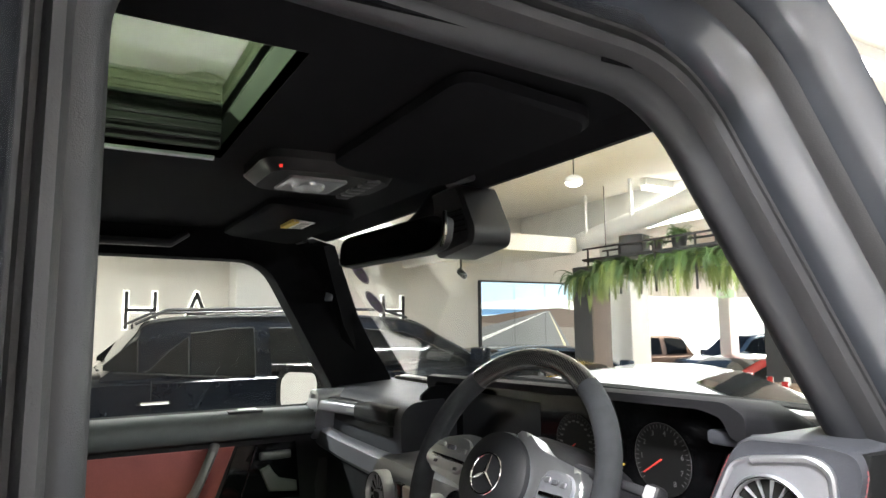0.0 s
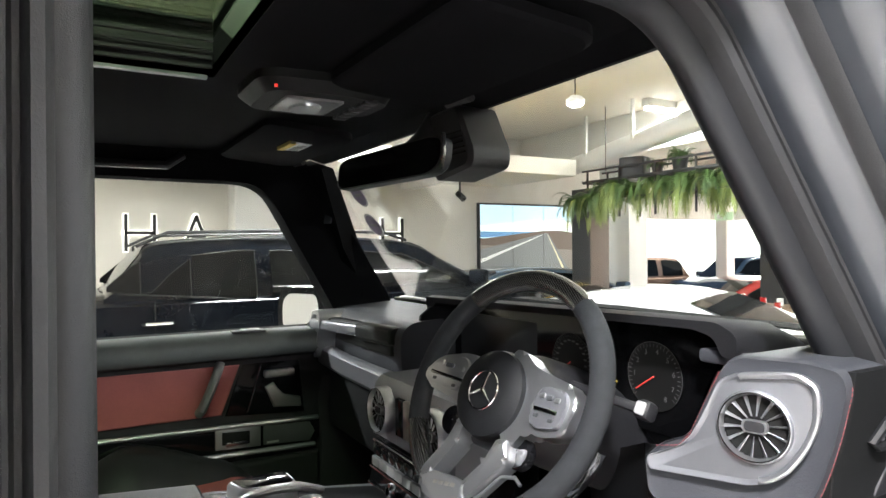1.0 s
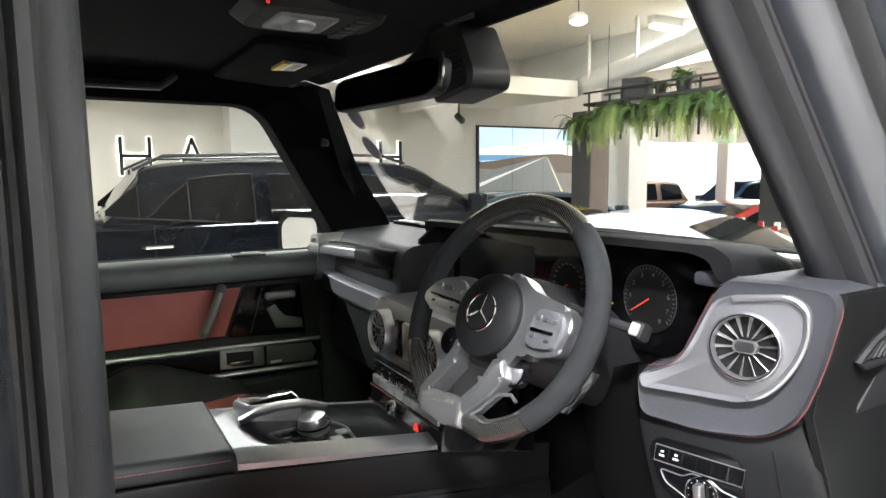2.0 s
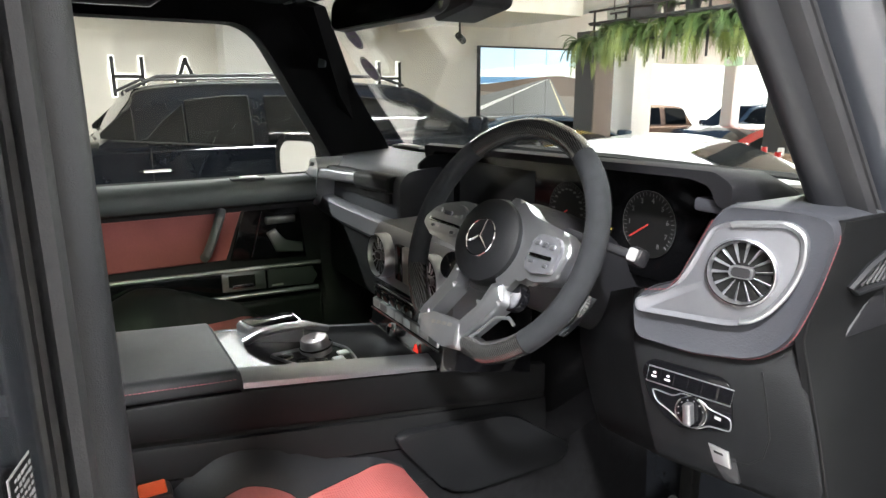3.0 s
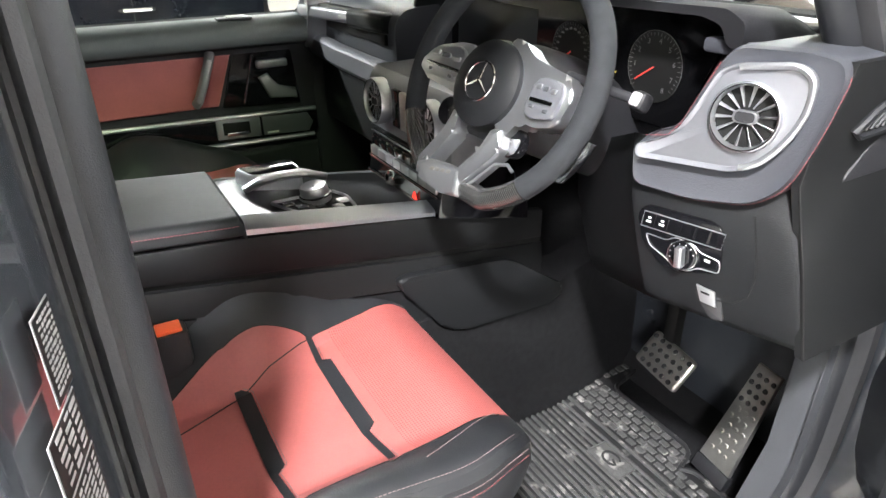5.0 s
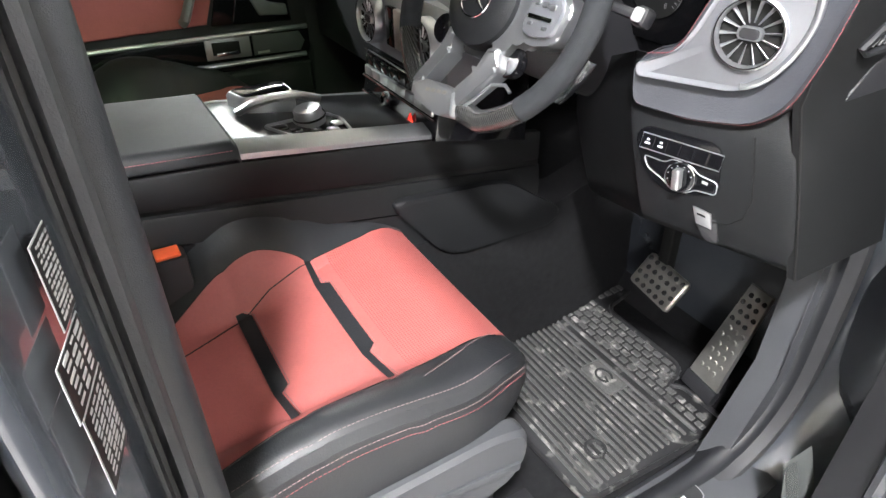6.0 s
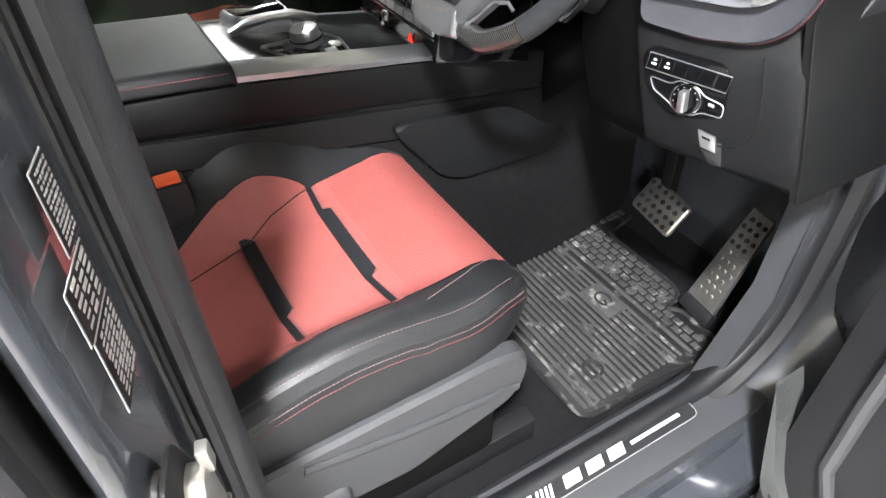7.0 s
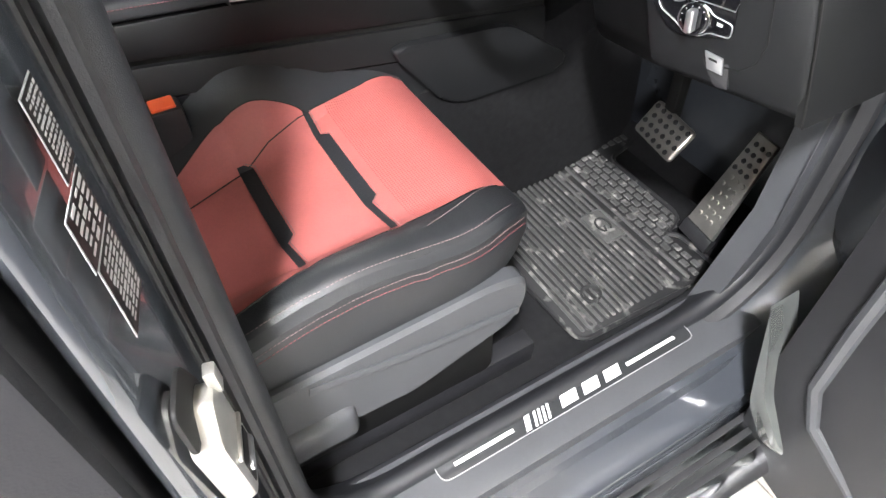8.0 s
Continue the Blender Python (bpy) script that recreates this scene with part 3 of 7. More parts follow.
vent_panel = part("vent_panel", loft(bmesh.new(), [[pw(a, b, -0.006) for a, b in PAN], [pw(a, b, 0.006) for a, b in PAN], [pw(a, b, 0.0085) for a, b in grown(PAN, 0.985)],
                  [pw(a, b, 0.008) for a, b in grown(PAN, 0.955)], [pw(a, b, 0.004) for a, b in grown(PAN, 0.90, 0.0, 0.0)]] +
                  [[pw(0.0405 * a / math.hypot(a, b), 0.0405 * b / math.hypot(a, b), c) for a, b in PAN] for c in (0.005, -0.006)], cap=False),
                  DARK_SILVER, pod, "matte silver vent surround")
HEX = rounded([(0.002, -0.0675), (0.033, -0.050), (0.056, -0.017), (0.0685, 0.020), (0.066, 0.056), (0.046, 0.068), (-0.023, 0.059)], [0.03, 0.03, 0.03, 0.03, 0.02, 0.016, 0.012], 5)
part("vent_rim", tube(bmesh.new(), [pw(a, b, 0.0075) for a, b in grown(HEX[3:-3], 0.965, 0.01, 0.0)], 0.0042, 8), SILVER, pod, "bright silver edge round the vent")


def air_vent(c, axis, r, parent, blades=14):
    """A turbine vent: bezel, dark bowl, radial blades and an oval hub."""
    q = Vector(axis).to_track_quat("Z", "Y").to_matrix()
    c = Vector(c)
    v = part("air_vent", lathe(bmesh.new(), c, axis, [(r * 1.05, -0.02), (r * 1.05, 0.002), (r * 1.02, 0.006), (r * 0.97, 0.007), (r * 0.925, 0.004), (r * 0.905, -0.003), (r * 0.905, -0.009)], 40), CHROME_SATIN, parent, "round turbine air vent with silver bezel")
    part("vent_bowl", lathe(bmesh.new(), c, axis, [(r * 0.91, -0.003), (r * 0.90, -0.0068), (r * 0.1, -0.0072)], 32), LABEL_BLACK, v, "black vent bowl")
    part("vent_ring", lathe(bmesh.new(), c, axis, [(r * 0.995, 0.0065), (r * 0.985, 0.0076), (r * 0.965, 0.0076), (r * 0.955, 0.0066)], 40), LABEL_BLACK, v, "thin black bezel groove")
    for k in range(blades):
        t = Matrix.Translation(c) @ q.to_4x4() @ Matrix.Rotation(2 * math.pi * (k + 0.3) / blades, 4, "Z")
        bm = P([(r * 0.30, -r * 0.016, -0.003), (r * 0.90, -r * 0.060, -0.0045), (r * 0.90, r * 0.040, -0.0015), (r * 0.30, r * 0.016, -0.0015)], (0, 0, -0.0015), 0.0006, 1)
        bm.transform(t)
        part("vent_blade", bm, SILVER, v)
    for nm, k, h0, h1, mat_, lab in (("vent_hub", 1.0, -0.006, 0.0015, CHROME_SATIN, "satin silver vent hub"), ("hub_face", 0.78, 0.001, 0.0024, DARK_TRIM, "dark hub face")):
        o = rounded([(-r * 0.36 * k, -r * 0.19 * k), (r * 0.36 * k, -r * 0.19 * k), (r * 0.36 * k, r * 0.19 * k), (-r * 0.36 * k, r * 0.19 * k)], r * 0.17 * k, 5)
        bm = P([(x, y, h0) for x, y in o], (0, 0, h1 - h0), 0.0006, 1)
        bm.transform(Matrix.Translation(c) @ q.to_4x4())
        part(nm, bm, mat_, v, lab)
    return v


near = [pw(a, b, -0.0105) for a, b in grown(POD, 0.994) if (b < -0.06 and a > -0.10) or (a > 0.05 and b < 0.06)]
near.sort(key=lambda p: math.atan2((PODM.inverted() @ p).y - 0.03, (PODM.inverted() @ p).x + 0.06))
stitches("pod_stitching", near, STITCH, pod, 0.0045, 0.0062, 0.0007)
inner = [pw(a, b, -0.002) for a, b in ((-0.120, -0.046), (-0.092, -0.040), (-0.078, -0.022), (-0.060, 0.022), (-0.045, 0.058))]
stitches("inner_pod_stitching", inner, STITCH, pod, 0.0045, 0.0062, 0.0007)
air_vent(pw(0.0, 0.0, 0.006), POD_N, 0.0405, pod)

# Knee panel below the pod, its side cover and the switch panel.
LEVELS = ((-0.055, -0.045), (-0.118, -0.020), (-0.135, -0.013), (-0.19, -0.011), (-0.245, -0.013), (-0.272, -0.018), (-0.285, -0.028), (-0.290, -0.06), (-0.285, -0.16))
krows = []
for f, push in ((-0.95, 0.21), (-0.55, 0.12), (-0.22, 0.045), (-0.06, 0.009), (0.0, 0.0), (0.35, -0.003), (0.75, -0.002), (0.95, 0.0), (1.0, 0.006)):
    row = []
    for b, c in LEVELS:
        left, right = -0.128 - (b + 0.126) * 0.33, 0.074 - (b + 0.069) * 0.283
        row.append(pw(left + (right - left) * f, b - push * 0.42, c - push))
    krows.append(row)
bm = loft(bmesh.new(), smooth_rows(krows, 4), cap=False, closed=False)
bmesh.ops.solidify(bm, geom=bm.faces[:], thickness=0.004)
knee = part("knee_panel", bm, LOWER_DASH, suv, "grey moulded knee panel, darkened for shade", 50)
part("knee_panel_joint", tube(bmesh.new(), [pw(0.036, -0.12, -0.0095), pw(0.047, -0.16, -0.008), pw(0.056, -0.20, -0.008), pw(0.052, -0.228, -0.0085), pw(0.036, -0.243, -0.0085), pw(0.008, -0.248, -0.009)], 0.0011, 6), LABEL_BLACK, knee, "thin dark panel joint")
SIDE = [(0.098, 0.074), (0.090, 0.02), (0.076, -0.045), (0.074, -0.072), (0.090, -0.128), (0.108, -0.190), (0.124, -0.250), (0.133, -0.288)]
bm = loft(bmesh.new(), [[pw(a, b, -0.014), pw(a + 0.002, b, -0.012, 0.006), pw(a + 0.004, b, -0.012, 0.19), pw(a - 0.012, b, -0.012, 0.19), pw(a - 0.010, b, -0.016)] for a, b in SIDE])
cheek = part("dashboard_cheek", bm, CONSOLE, suv, "black plastic dashboard side cover")
part("cheek_joint", tube(bmesh.new(), [pw(a + 0.001, b, -0.0125) for a, b in SIDE[2:]], 0.0013, 6), LABEL_BLACK, cheek)


def side_at(b, back, out=0.004):
    """A place on the side cover, b up the pod's plane and so far behind its front."""
    a = float(np.interp(b, [q[1] for q in SIDE[::-1]], [q[0] for q in SIDE[::-1]]))
    return pw(a + 0.003 + out, b, -0.012, back)


bm = bmesh.new()
tube(bm, [side_at(-0.012, 0.052), side_at(0.012, 0.075), side_at(0.040, 0.135), side_at(0.028, 0.150), side_at(-0.016, 0.142), side_at(-0.020, 0.07)], 0.005, 6, True)
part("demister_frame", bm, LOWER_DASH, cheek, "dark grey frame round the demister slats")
for k in range(6):
    y = 0.072 + k * 0.012
    part("demister_slat", tube(bmesh.new(), [side_at(-0.012, y), side_at(0.008 + k * 0.004, y + 0.012)], 0.0022, 5), DARK_TRIM, cheek)

sp = rounded([(-0.116, -0.156), (-0.104, -0.141), (-0.010, -0.140), (0.004, -0.148), (0.014, -0.207), (-0.050, -0.225), (-0.072, -0.217), (-0.098, -0.197)], 0.010, 4)
switches = part("switch_panel", P([pw(a, b, -0.018) for a, b in sp], POD_N * 0.012, 0.002), PIANO, knee, "piano black light switch panel")


def sw(a, b, c=-0.0055):
    return pw(a, b, c)


row = lambda f, v: (-0.104 + 0.113 * f - 0.002 * v, -0.150 - 0.002 * f - 0.022 * v)
for k in range(6):
    f0, f1 = (k + 0.08) / 6, (k + 0.94) / 6
    part("push_button", P([sw(*row(f0, 0.08)), sw(*row(f1, 0.08)), sw(*row(f1, 0.9)), sw(*row(f0, 0.9))], POD_N * 0.0012, 0.0004, 1), PIANO, switches)
for k in (0, 1):
    f = (k + 0.5) / 6
    for v0, w in ((0.3, 0.018), (0.55, 0.032)):
        part("button_symbol", P([sw(*row(f - w, v0), -0.0042), sw(*row(f + w, v0), -0.0042), sw(*row(f + w, v0 + 0.13), -0.0042), sw(*row(f - w, v0 + 0.13), -0.0042)], POD_N * 0.0003), WHITE_PRINT, switches, "small white symbol")
part("button_rim", tube(bmesh.new(), [sw(*row(f, v), -0.0042) for f, v in ((0, 0), (1, 0), (1, 1), (0, 1))], 0.0008, 5, True), CHROME_SATIN, switches, "thin chrome edge")
LR = rounded([(-0.097, -0.181), (-0.066, -0.183), (-0.055, -0.175), (-0.027, -0.178), (-0.018, -0.186), (0.010, -0.190), (0.012, -0.207), (-0.016, -0.208), (-0.028, -0.217), (-0.048, -0.218), (-0.062, -0.208), (-0.088, -0.197)], 0.006, 4)
part("light_rim", tube(bmesh.new(), [sw(a, b, -0.0042) for a, b in LR], 0.0009, 5, True), CHROME_SATIN, switches, "thin chrome edge round the light switch")
part("fog_lamp_key", P([sw(a, b, -0.0055) for a, b in ((-0.014, -0.190), (0.007, -0.193), (0.008, -0.203), (-0.012, -0.203))], POD_N * 0.001, 0.0003, 1), PIANO, switches)
part("button_symbol", P([sw(a, b, -0.0042) for a, b in ((-0.010, -0.192), (-0.002, -0.193), (-0.002, -0.197), (-0.010, -0.196))], POD_N * 0.0004), GREY_PRINT, switches, "small white symbol")
KC = pw(-0.040, -0.197, -0.006)
knob = part("light_knob", lathe(bmesh.new(), KC, POD_N, [(0.0205, 0), (0.0205, 0.004), (0.019, 0.005), (0.014, 0.005), (0.001, 0.005)], 32), PIANO, switches, "round rotary light knob")
part("knob_ring", lathe(bmesh.new(), KC, POD_N, [(0.0215, 0), (0.0215, 0.0045), (0.0205, 0.0055), (0.0195, 0.0045)], 32), CHROME, knob, "chrome ring")
for k in range(7):
    a = radians(200 - k * 30)
    part("knob_mark", lathe(bmesh.new(), KC + (POD_U * math.cos(a) + POD_V * math.sin(a)) * 0.0165 + POD_N * 0.0052, POD_N, [(0.001, 0), (0.001, 0.0003), (0.0001, 0.0003)], 8), GREY_PRINT, knob)
bm = B((-0.0055, -0.0145, 0.004), (0.0055, 0.0145, 0.020), 0.0028, 3)
bm.transform(Matrix.Translation(KC) @ Matrix((POD_U, POD_V, POD_N)).transposed().to_4x4() @ Matrix.Rotation(radians(8), 4, "Z"))
part("knob_grip", bm, CHROME_SATIN, knob, "satin steel grip bar")
BR = rounded([(-0.024, -0.226), (0.018, -0.232), (0.030, -0.274), (0.014, -0.276), (-0.010, -0.252)], 0.003, 3)
part("brake_release", P([pw(a, b, -0.018) for a, b in BR], POD_N * 0.008, 0.001), DARK_TRIM, knee, "black parking brake recess")
part("brake_release_lever", P([pw(a, b, -0.010) for a, b in ((-0.014, -0.232), (0.012, -0.235), (0.018, -0.256), (-0.004, -0.254))], POD_N * 0.005, 0.0015), SILVER, knee, "silver parking brake release")
part("release_symbol", P([pw(a, b, -0.0049) for a, b in ((-0.006, -0.238), (0.006, -0.239), (0.007, -0.242), (-0.005, -0.241))], POD_N * 0.0003), LABEL_BLACK, knee, "small dark symbol")

# Passenger dash details.
bm = bmesh.new()
strip = [(-0.755, 0.655, 1.325), (-0.735, 0.622, 1.310), (-0.68, 0.605, 1.290), (-0.50, 0.602, 1.283), (-0.30, 0.600, 1.282), (-0.155, 0.585, 1.290)]
rings = []
for x, y, z in strip:
    rings.append([(x, y + 0.03, z + 0.032), (x, y + 0.010, z + 0.029), (x, y + 0.002, z + 0.022), (x, y, z - 0.014), (x, y + 0.010, z - 0.026), (x, y + 0.04, z - 0.03)])
loft(bm, rings)
part("dash_trim_strip", bm, DARK_SILVER, dash, "satin silver trim strip across the dashboard")
fh = rounded([(-0.755, 1.290), (-0.745, 1.370), (-0.712, 1.420), (-0.628, 1.426), (-0.602, 1.408), (-0.640, 1.318), (-0.668, 1.282)], [0.03, 0.04, 0.03, 0.02, 0.012, 0.03, 0.02], 5)
fy = lambda x: 0.585 + (-0.60 - x) * 0.10
pod2 = part("far_vent_housing", loft(bmesh.new(), [[(x, 0.68, z) for x, z in fh], [(x, fy(x) + 0.006, z) for x, z in fh], [(-0.68 + (x + 0.68) * 0.97, fy(x), 1.355 + (z - 1.355) * 0.97) for x, z in fh],
             [(-0.68 + (x + 0.68) * 0.80, fy(x) + 0.001, 1.355 + (z - 1.355) * 0.82) for x, z in fh], [(-0.68 + (x + 0.68) * 0.74, fy(x) + 0.012, 1.355 + (z - 1.355) * 0.76) for x, z in fh]]), SILVER, dash, "silver housing of the far vent")
air_vent((-0.686, 0.590, 1.352), (0.12, -1, 0.1), 0.036, pod2, 12)
HA, HB, HC = Vector((-0.680, 0.590, 1.383)), Vector((-0.395, 0.640, 1.388)), Vector((-0.235, 0.655, 1.392))


def bar_between(a, b, hh, dd, k=1.0):
    """A rounded bar from a to b, hh high and dd deep."""
    t = (b - a).normalized()
    q = Vector((-t.y, t.x, 0))
    o = rounded([(-dd, -hh), (dd, -hh), (dd, hh), (-dd, hh)], min(hh, dd) * 0.7, 4)
    return loft(bmesh.new(), [[p + q * y * f + Vector((0, 0, z * f)) for y, z in o] for p, f in ((a, 0.86), (a + t * 0.006, 1.0), (b - t * 0.006, k), (b, 0.86 * k))])


handle = part("grab_handle", bar_between(HA, HB, 0.015, 0.013), DARK_SILVER, dash, "satin silver grab handle")
part("handle_block", bar_between(HB - Vector((0.02, 0.0, 0.0)), HC, 0.022, 0.030), LEATHER, handle, "black end block of the grab handle")
part("handle_back", bar_between(HA + Vector((0.02, 0.03, 0.006)), HB + Vector((0, 0.025, 0.004)), 0.016, 0.018), LEATHER, handle, "black leather rear face of the handle")
tt = (HB - HA).normalized()
qq = Vector((tt.y, -tt.x, 0)) * 0.0133
part("handle_lettering", P([HB - tt * 0.075 + qq + Vector((0, 0, -0.004)), HB - tt * 0.015 + qq + Vector((0, 0, -0.004)), HB - tt * 0.015 + qq + Vector((0, 0, 0.004)), HB - tt * 0.075 + qq + Vector((0, 0, 0.004))], qq * 0.05), GREY_PRINT, handle, "unreadable engraved lettering")
part("glovebox_lid", B((-0.66, 0.628, 1.09), (-0.20, 0.66, 1.275), 0.015, 3), LEATHER, dash, "black glovebox lid")
part("dash_recess", B((-0.60, 0.632, 1.345), (-0.24, 0.645, 1.385), 0.004), LABEL_BLACK, dash)
part("side_screen_edge", P([(-0.245, 0.70, 1.34), (-0.225, 0.70, 1.44), (-0.195, 0.71, 1.462), (-0.195, 0.78, 1.462), (-0.235, 0.78, 1.33)], (0.01, 0, 0), 0.003), LEATHER, dash)
part("screen_bezel", tube(bmesh.new(), [(-0.205, 0.765, 1.455), (-0.205, 0.765, 1.335), (-0.19, 0.765, 1.33), (0.0, 0.765, 1.33)], 0.004, 6), SILVER, dash, "silver screen edge")
part("defroster_tray", B((-0.70, 0.86, 1.437), (-0.42, 0.91, 1.447), 0.003), DARK_TRIM, dash)
part("far_speaker_grille", B((-0.66, 0.86, 1.446), (-0.52, 0.885, 1.452), 0.002), SILVER, dash, "silver speaker grille")
part("near_speaker_grille", loft(bmesh.new(), [[(0.545 + 0.055 * s * math.cos(a), 0.90 + 0.028 * s * math.sin(a), z) for a in np.linspace(0, 2 * math.pi, 24, endpoint=False)] for s, z in ((1, 1.455), (1, 1.468), (0.9, 1.472))]), SILVER, dash, "silver tweeter grille")
part("dash_top", P([(0.53, 0.74, 1.460), (0.72, 0.74, 1.462), (0.72, 0.97, 1.438), (0.56, 0.97, 1.434), (0.54, 0.86, 1.452)], (0, 0, -0.02), 0.005), GREY_LEATHER, dash)

# Centre stack.
bm = bmesh.new()
loft(bm, [[(-0.165, 0.575, 1.325), (0.165, 0.575, 1.325), (0.165, 0.80, 1.33), (-0.165, 0.80, 1.33)],
          [(-0.175, 0.562, 1.30), (0.175, 0.562, 1.30), (0.175, 0.80, 1.30), (-0.175, 0.80, 1.30)],
          [(-0.175, 0.560, 1.215), (0.175, 0.560, 1.215), (0.175, 0.80, 1.215), (-0.175, 0.80, 1.215)],
          [(-0.165, 0.565, 1.195), (0.165, 0.565, 1.195), (0.165, 0.80, 1.195), (-0.165, 0.80, 1.195)]])
stack = part("centre_vent_panel", bm, DARK_SILVER, suv, "satin silver panel with two round vents")
air_vent((-0.110, 0.543, 1.262), (0, -1, 0.05), 0.046, stack)
air_vent((0.110, 0.543, 1.262), (0, -1, 0.05), 0.046, stack)
for k in range(3):
    part("centre_button", B((-0.052 + k * 0.035, 0.553, 1.222), (-0.02 + k * 0.035, 0.565, 1.298), 0.003), STEEL if k == 1 else PIANO, stack)
bm = P([(-0.16, 0.556, 1.192), (-0.16, 0.540, 1.095), (-0.155, 0.75, 1.05), (-0.155, 0.75, 1.19)], (0.32, 0, 0), 0.006)
climate = part("climate_panel", bm, PIANO, suv, "piano black climate control panel")
for z, y, h, mat in ((1.172, 0.552, 0.012, PIANO), (1.148, 0.548, 0.010, SILVER)):
    for k in range(8):
        x = -0.148 + k * 0.037
        part("climate_button", B((x, y - 0.005, z - h), (x + 0.034, y + 0.004, z + h), 0.002), mat, climate)
for z, y in ((1.189, 0.553), (1.134, 0.544), (1.100, 0.540)):
    part("climate_rim", tube(bmesh.new(), [(-0.155, y - 0.002, z), (0.155, y - 0.002, z)], 0.0022, 6), CHROME, climate)
part("drive_knob", lathe(bmesh.new(), (-0.03, 0.545, 1.118), (0, -1, 0.15), [(0.014, 0), (0.016, 0.012), (0.014, 0.018), (0.008, 0.02)], 20), CHROME, climate, "knurled chrome rotary knob")
part("hazard_button", P([(0.060, 0.536, 1.106), (0.078, 0.536, 1.106), (0.069, 0.536, 1.122)], (0, 0.003, 0)), RED_LED, climate, "red hazard triangle")

# Centre console.
bm = bmesh.new()
sec = [(-0.05, 1.115), (0.20, 1.115), (0.73, 1.055), (0.80, 1.04)]
loft(bm, [[(-0.135, y, z - 0.02), (0.135, y, z - 0.02), (0.145, y, 0.99), (0.155, y, 0.93), (0.165, y, 0.62), (0.15, y, 0.49), (-0.15, y, 0.49), (-0.155, y, 0.93)] for y, z in [(-0.7, 1.115)] + sec])
console = part("centre_console", bm, LABEL_BLACK, suv, "black centre console between the seats")
bm = loft(bmesh.new(), [[(0.130, y, zt), (0.1455, y, zt), (0.1475, y, zt - 0.004), (0.1475, y, zb + 0.004), (0.145, y, zb), (0.130, y, zb)] for y, zt, zb in ((-0.6, 1.20, 1.150), (0.0, 1.153, 1.098), (0.19, 1.139, 1.071), (0.45, 1.106, 1.033), (0.72, 1.066, 0.996), (0.80, 1.052, 0.988))])
part("upper_console_panel", bm, CONSOLE, console, "charcoal upper console side panel")
bm = loft(bmesh.new(), [[(0.140, y, zt), (0.150, y, zt), (0.152, y, zt - 0.004), (0.158, y, zb), (0.140, y, zb)] for y, zt, zb in ((-0.6, 1.142, 1.06), (0.0, 1.088, 1.040), (0.45, 1.023, 0.965), (0.72, 0.986, 0.93), (0.80, 0.978, 0.93))])
part("lower_console_panel", bm, CONSOLE, console, "charcoal lower console side panel")
part("console_base", loft(bmesh.new(), [[(0.13, y, zt), (0.154, y, zt), (0.168, y, 0.62), (0.155, y, 0.49), (0.13, y, 0.49)] for y, zt in ((-0.6, 1.05), (0.0, 1.034), (0.45, 0.960), (0.80, 0.925))]), LEATHER, console, "black console base")
for nm, x0, x1 in (("near", 0.108, 0.146), ("far", -0.140, -0.118)):
    bm = bmesh.new()
    loft(bm, [[(x0, y, z + (0.008 if nm == "near" else 0)), (x1 - 0.004, y, z), (x1, y, z - 0.004), (x1, y, z - h), (x0, y, z - h)] for y, z, h in (((0.19, 1.158, 0.014), (0.45, 1.121, 0.012), (0.74, 1.081, 0.011)) if nm == "near" else ((0.42, 1.116, 0.015), (0.45, 1.112, 0.015), (0.74, 1.072, 0.014)))])
    part("console_rail", bm, SILVER, console, "satin silver console rail")
part("armrest", loft(bmesh.new(), [[(x, y, z) for x, z in rounded([(-0.14, 1.10), (-0.14, 1.172 + dz), (0.138, 1.176 + dz), (0.148, 1.147 + dz), (0.120, 1.140 + dz)], [0.01, 0.02, 0.016, 0.006, 0.004], 4)] for y, dz in ((-0.6, 0.03), (0.0, 0.012), (0.15, 0.0), (0.183, -0.002), (0.190, -0.010))]), LEATHER, console, "black leather armrest lid")
stitches("armrest_stitching", [(0.1445, -0.2, 1.182), (0.1445, 0.0, 1.176), (0.1445, 0.150, 1.164), (0.1445, 0.182, 1.162)], STITCH, console)
slope = lambda y: 1.148 - 0.138 * (y - 0.19)
TR = rounded([(0.112, 0.188), (0.112, 0.66), (-0.118, 0.66), (-0.128, 0.30), (-0.130, 0.185), (-0.03, 0.180)], [0.01, 0.01, 0.02, 0.05, 0.04, 0.05], 5)
tray = part("console_panel", loft(bmesh.new(), [[(x, y, 1.04) for x, y in TR], [(x, y, slope(y)) for x, y in TR], [(x * 0.985, 0.42 + (y - 0.42) * 0.985, slope(y) + 0.002) for x, y in TR]]), material("satin_black_console_panel", (0.005, 0.005, 0.006), 0.38, 0, 0.1, 10, spec=0.25), console, "piano black console panel")
part("console_panel_edge", tube(bmesh.new(), [(x, y, slope(y) + 0.001) for x, y in TR[18:] + TR[:3]], 0.0045, 8), SILVER, tray, "bright silver edge of the console panel")
TP = rounded([(-0.112, 0.232), (-0.050, 0.250), (-0.040, 0.352), (-0.110, 0.350)], 0.014, 4)
part("touchpad", loft(bmesh.new(), [[(x, y, slope(y)) for x, y in TP], [(x, y, 1.163) for x, y in TP], [(-0.078 + (x + 0.078) * 0.9, 0.30 + (y - 0.30) * 0.92, 1.170) for x, y in TP]]), SILVER, tray, "silver touchpad palm rest")
part("touchpad_top", loft(bmesh.new(), [[(-0.078 + (x + 0.078) * k, 0.30 + (y - 0.30) * k, z) for x, y in TP] for k, z in ((0.86, 1.169), (0.86, 1.1715), (0.82, 1.1725))]), PIANO, tray, "glossy black touchpad")
arch = bmesh.new()
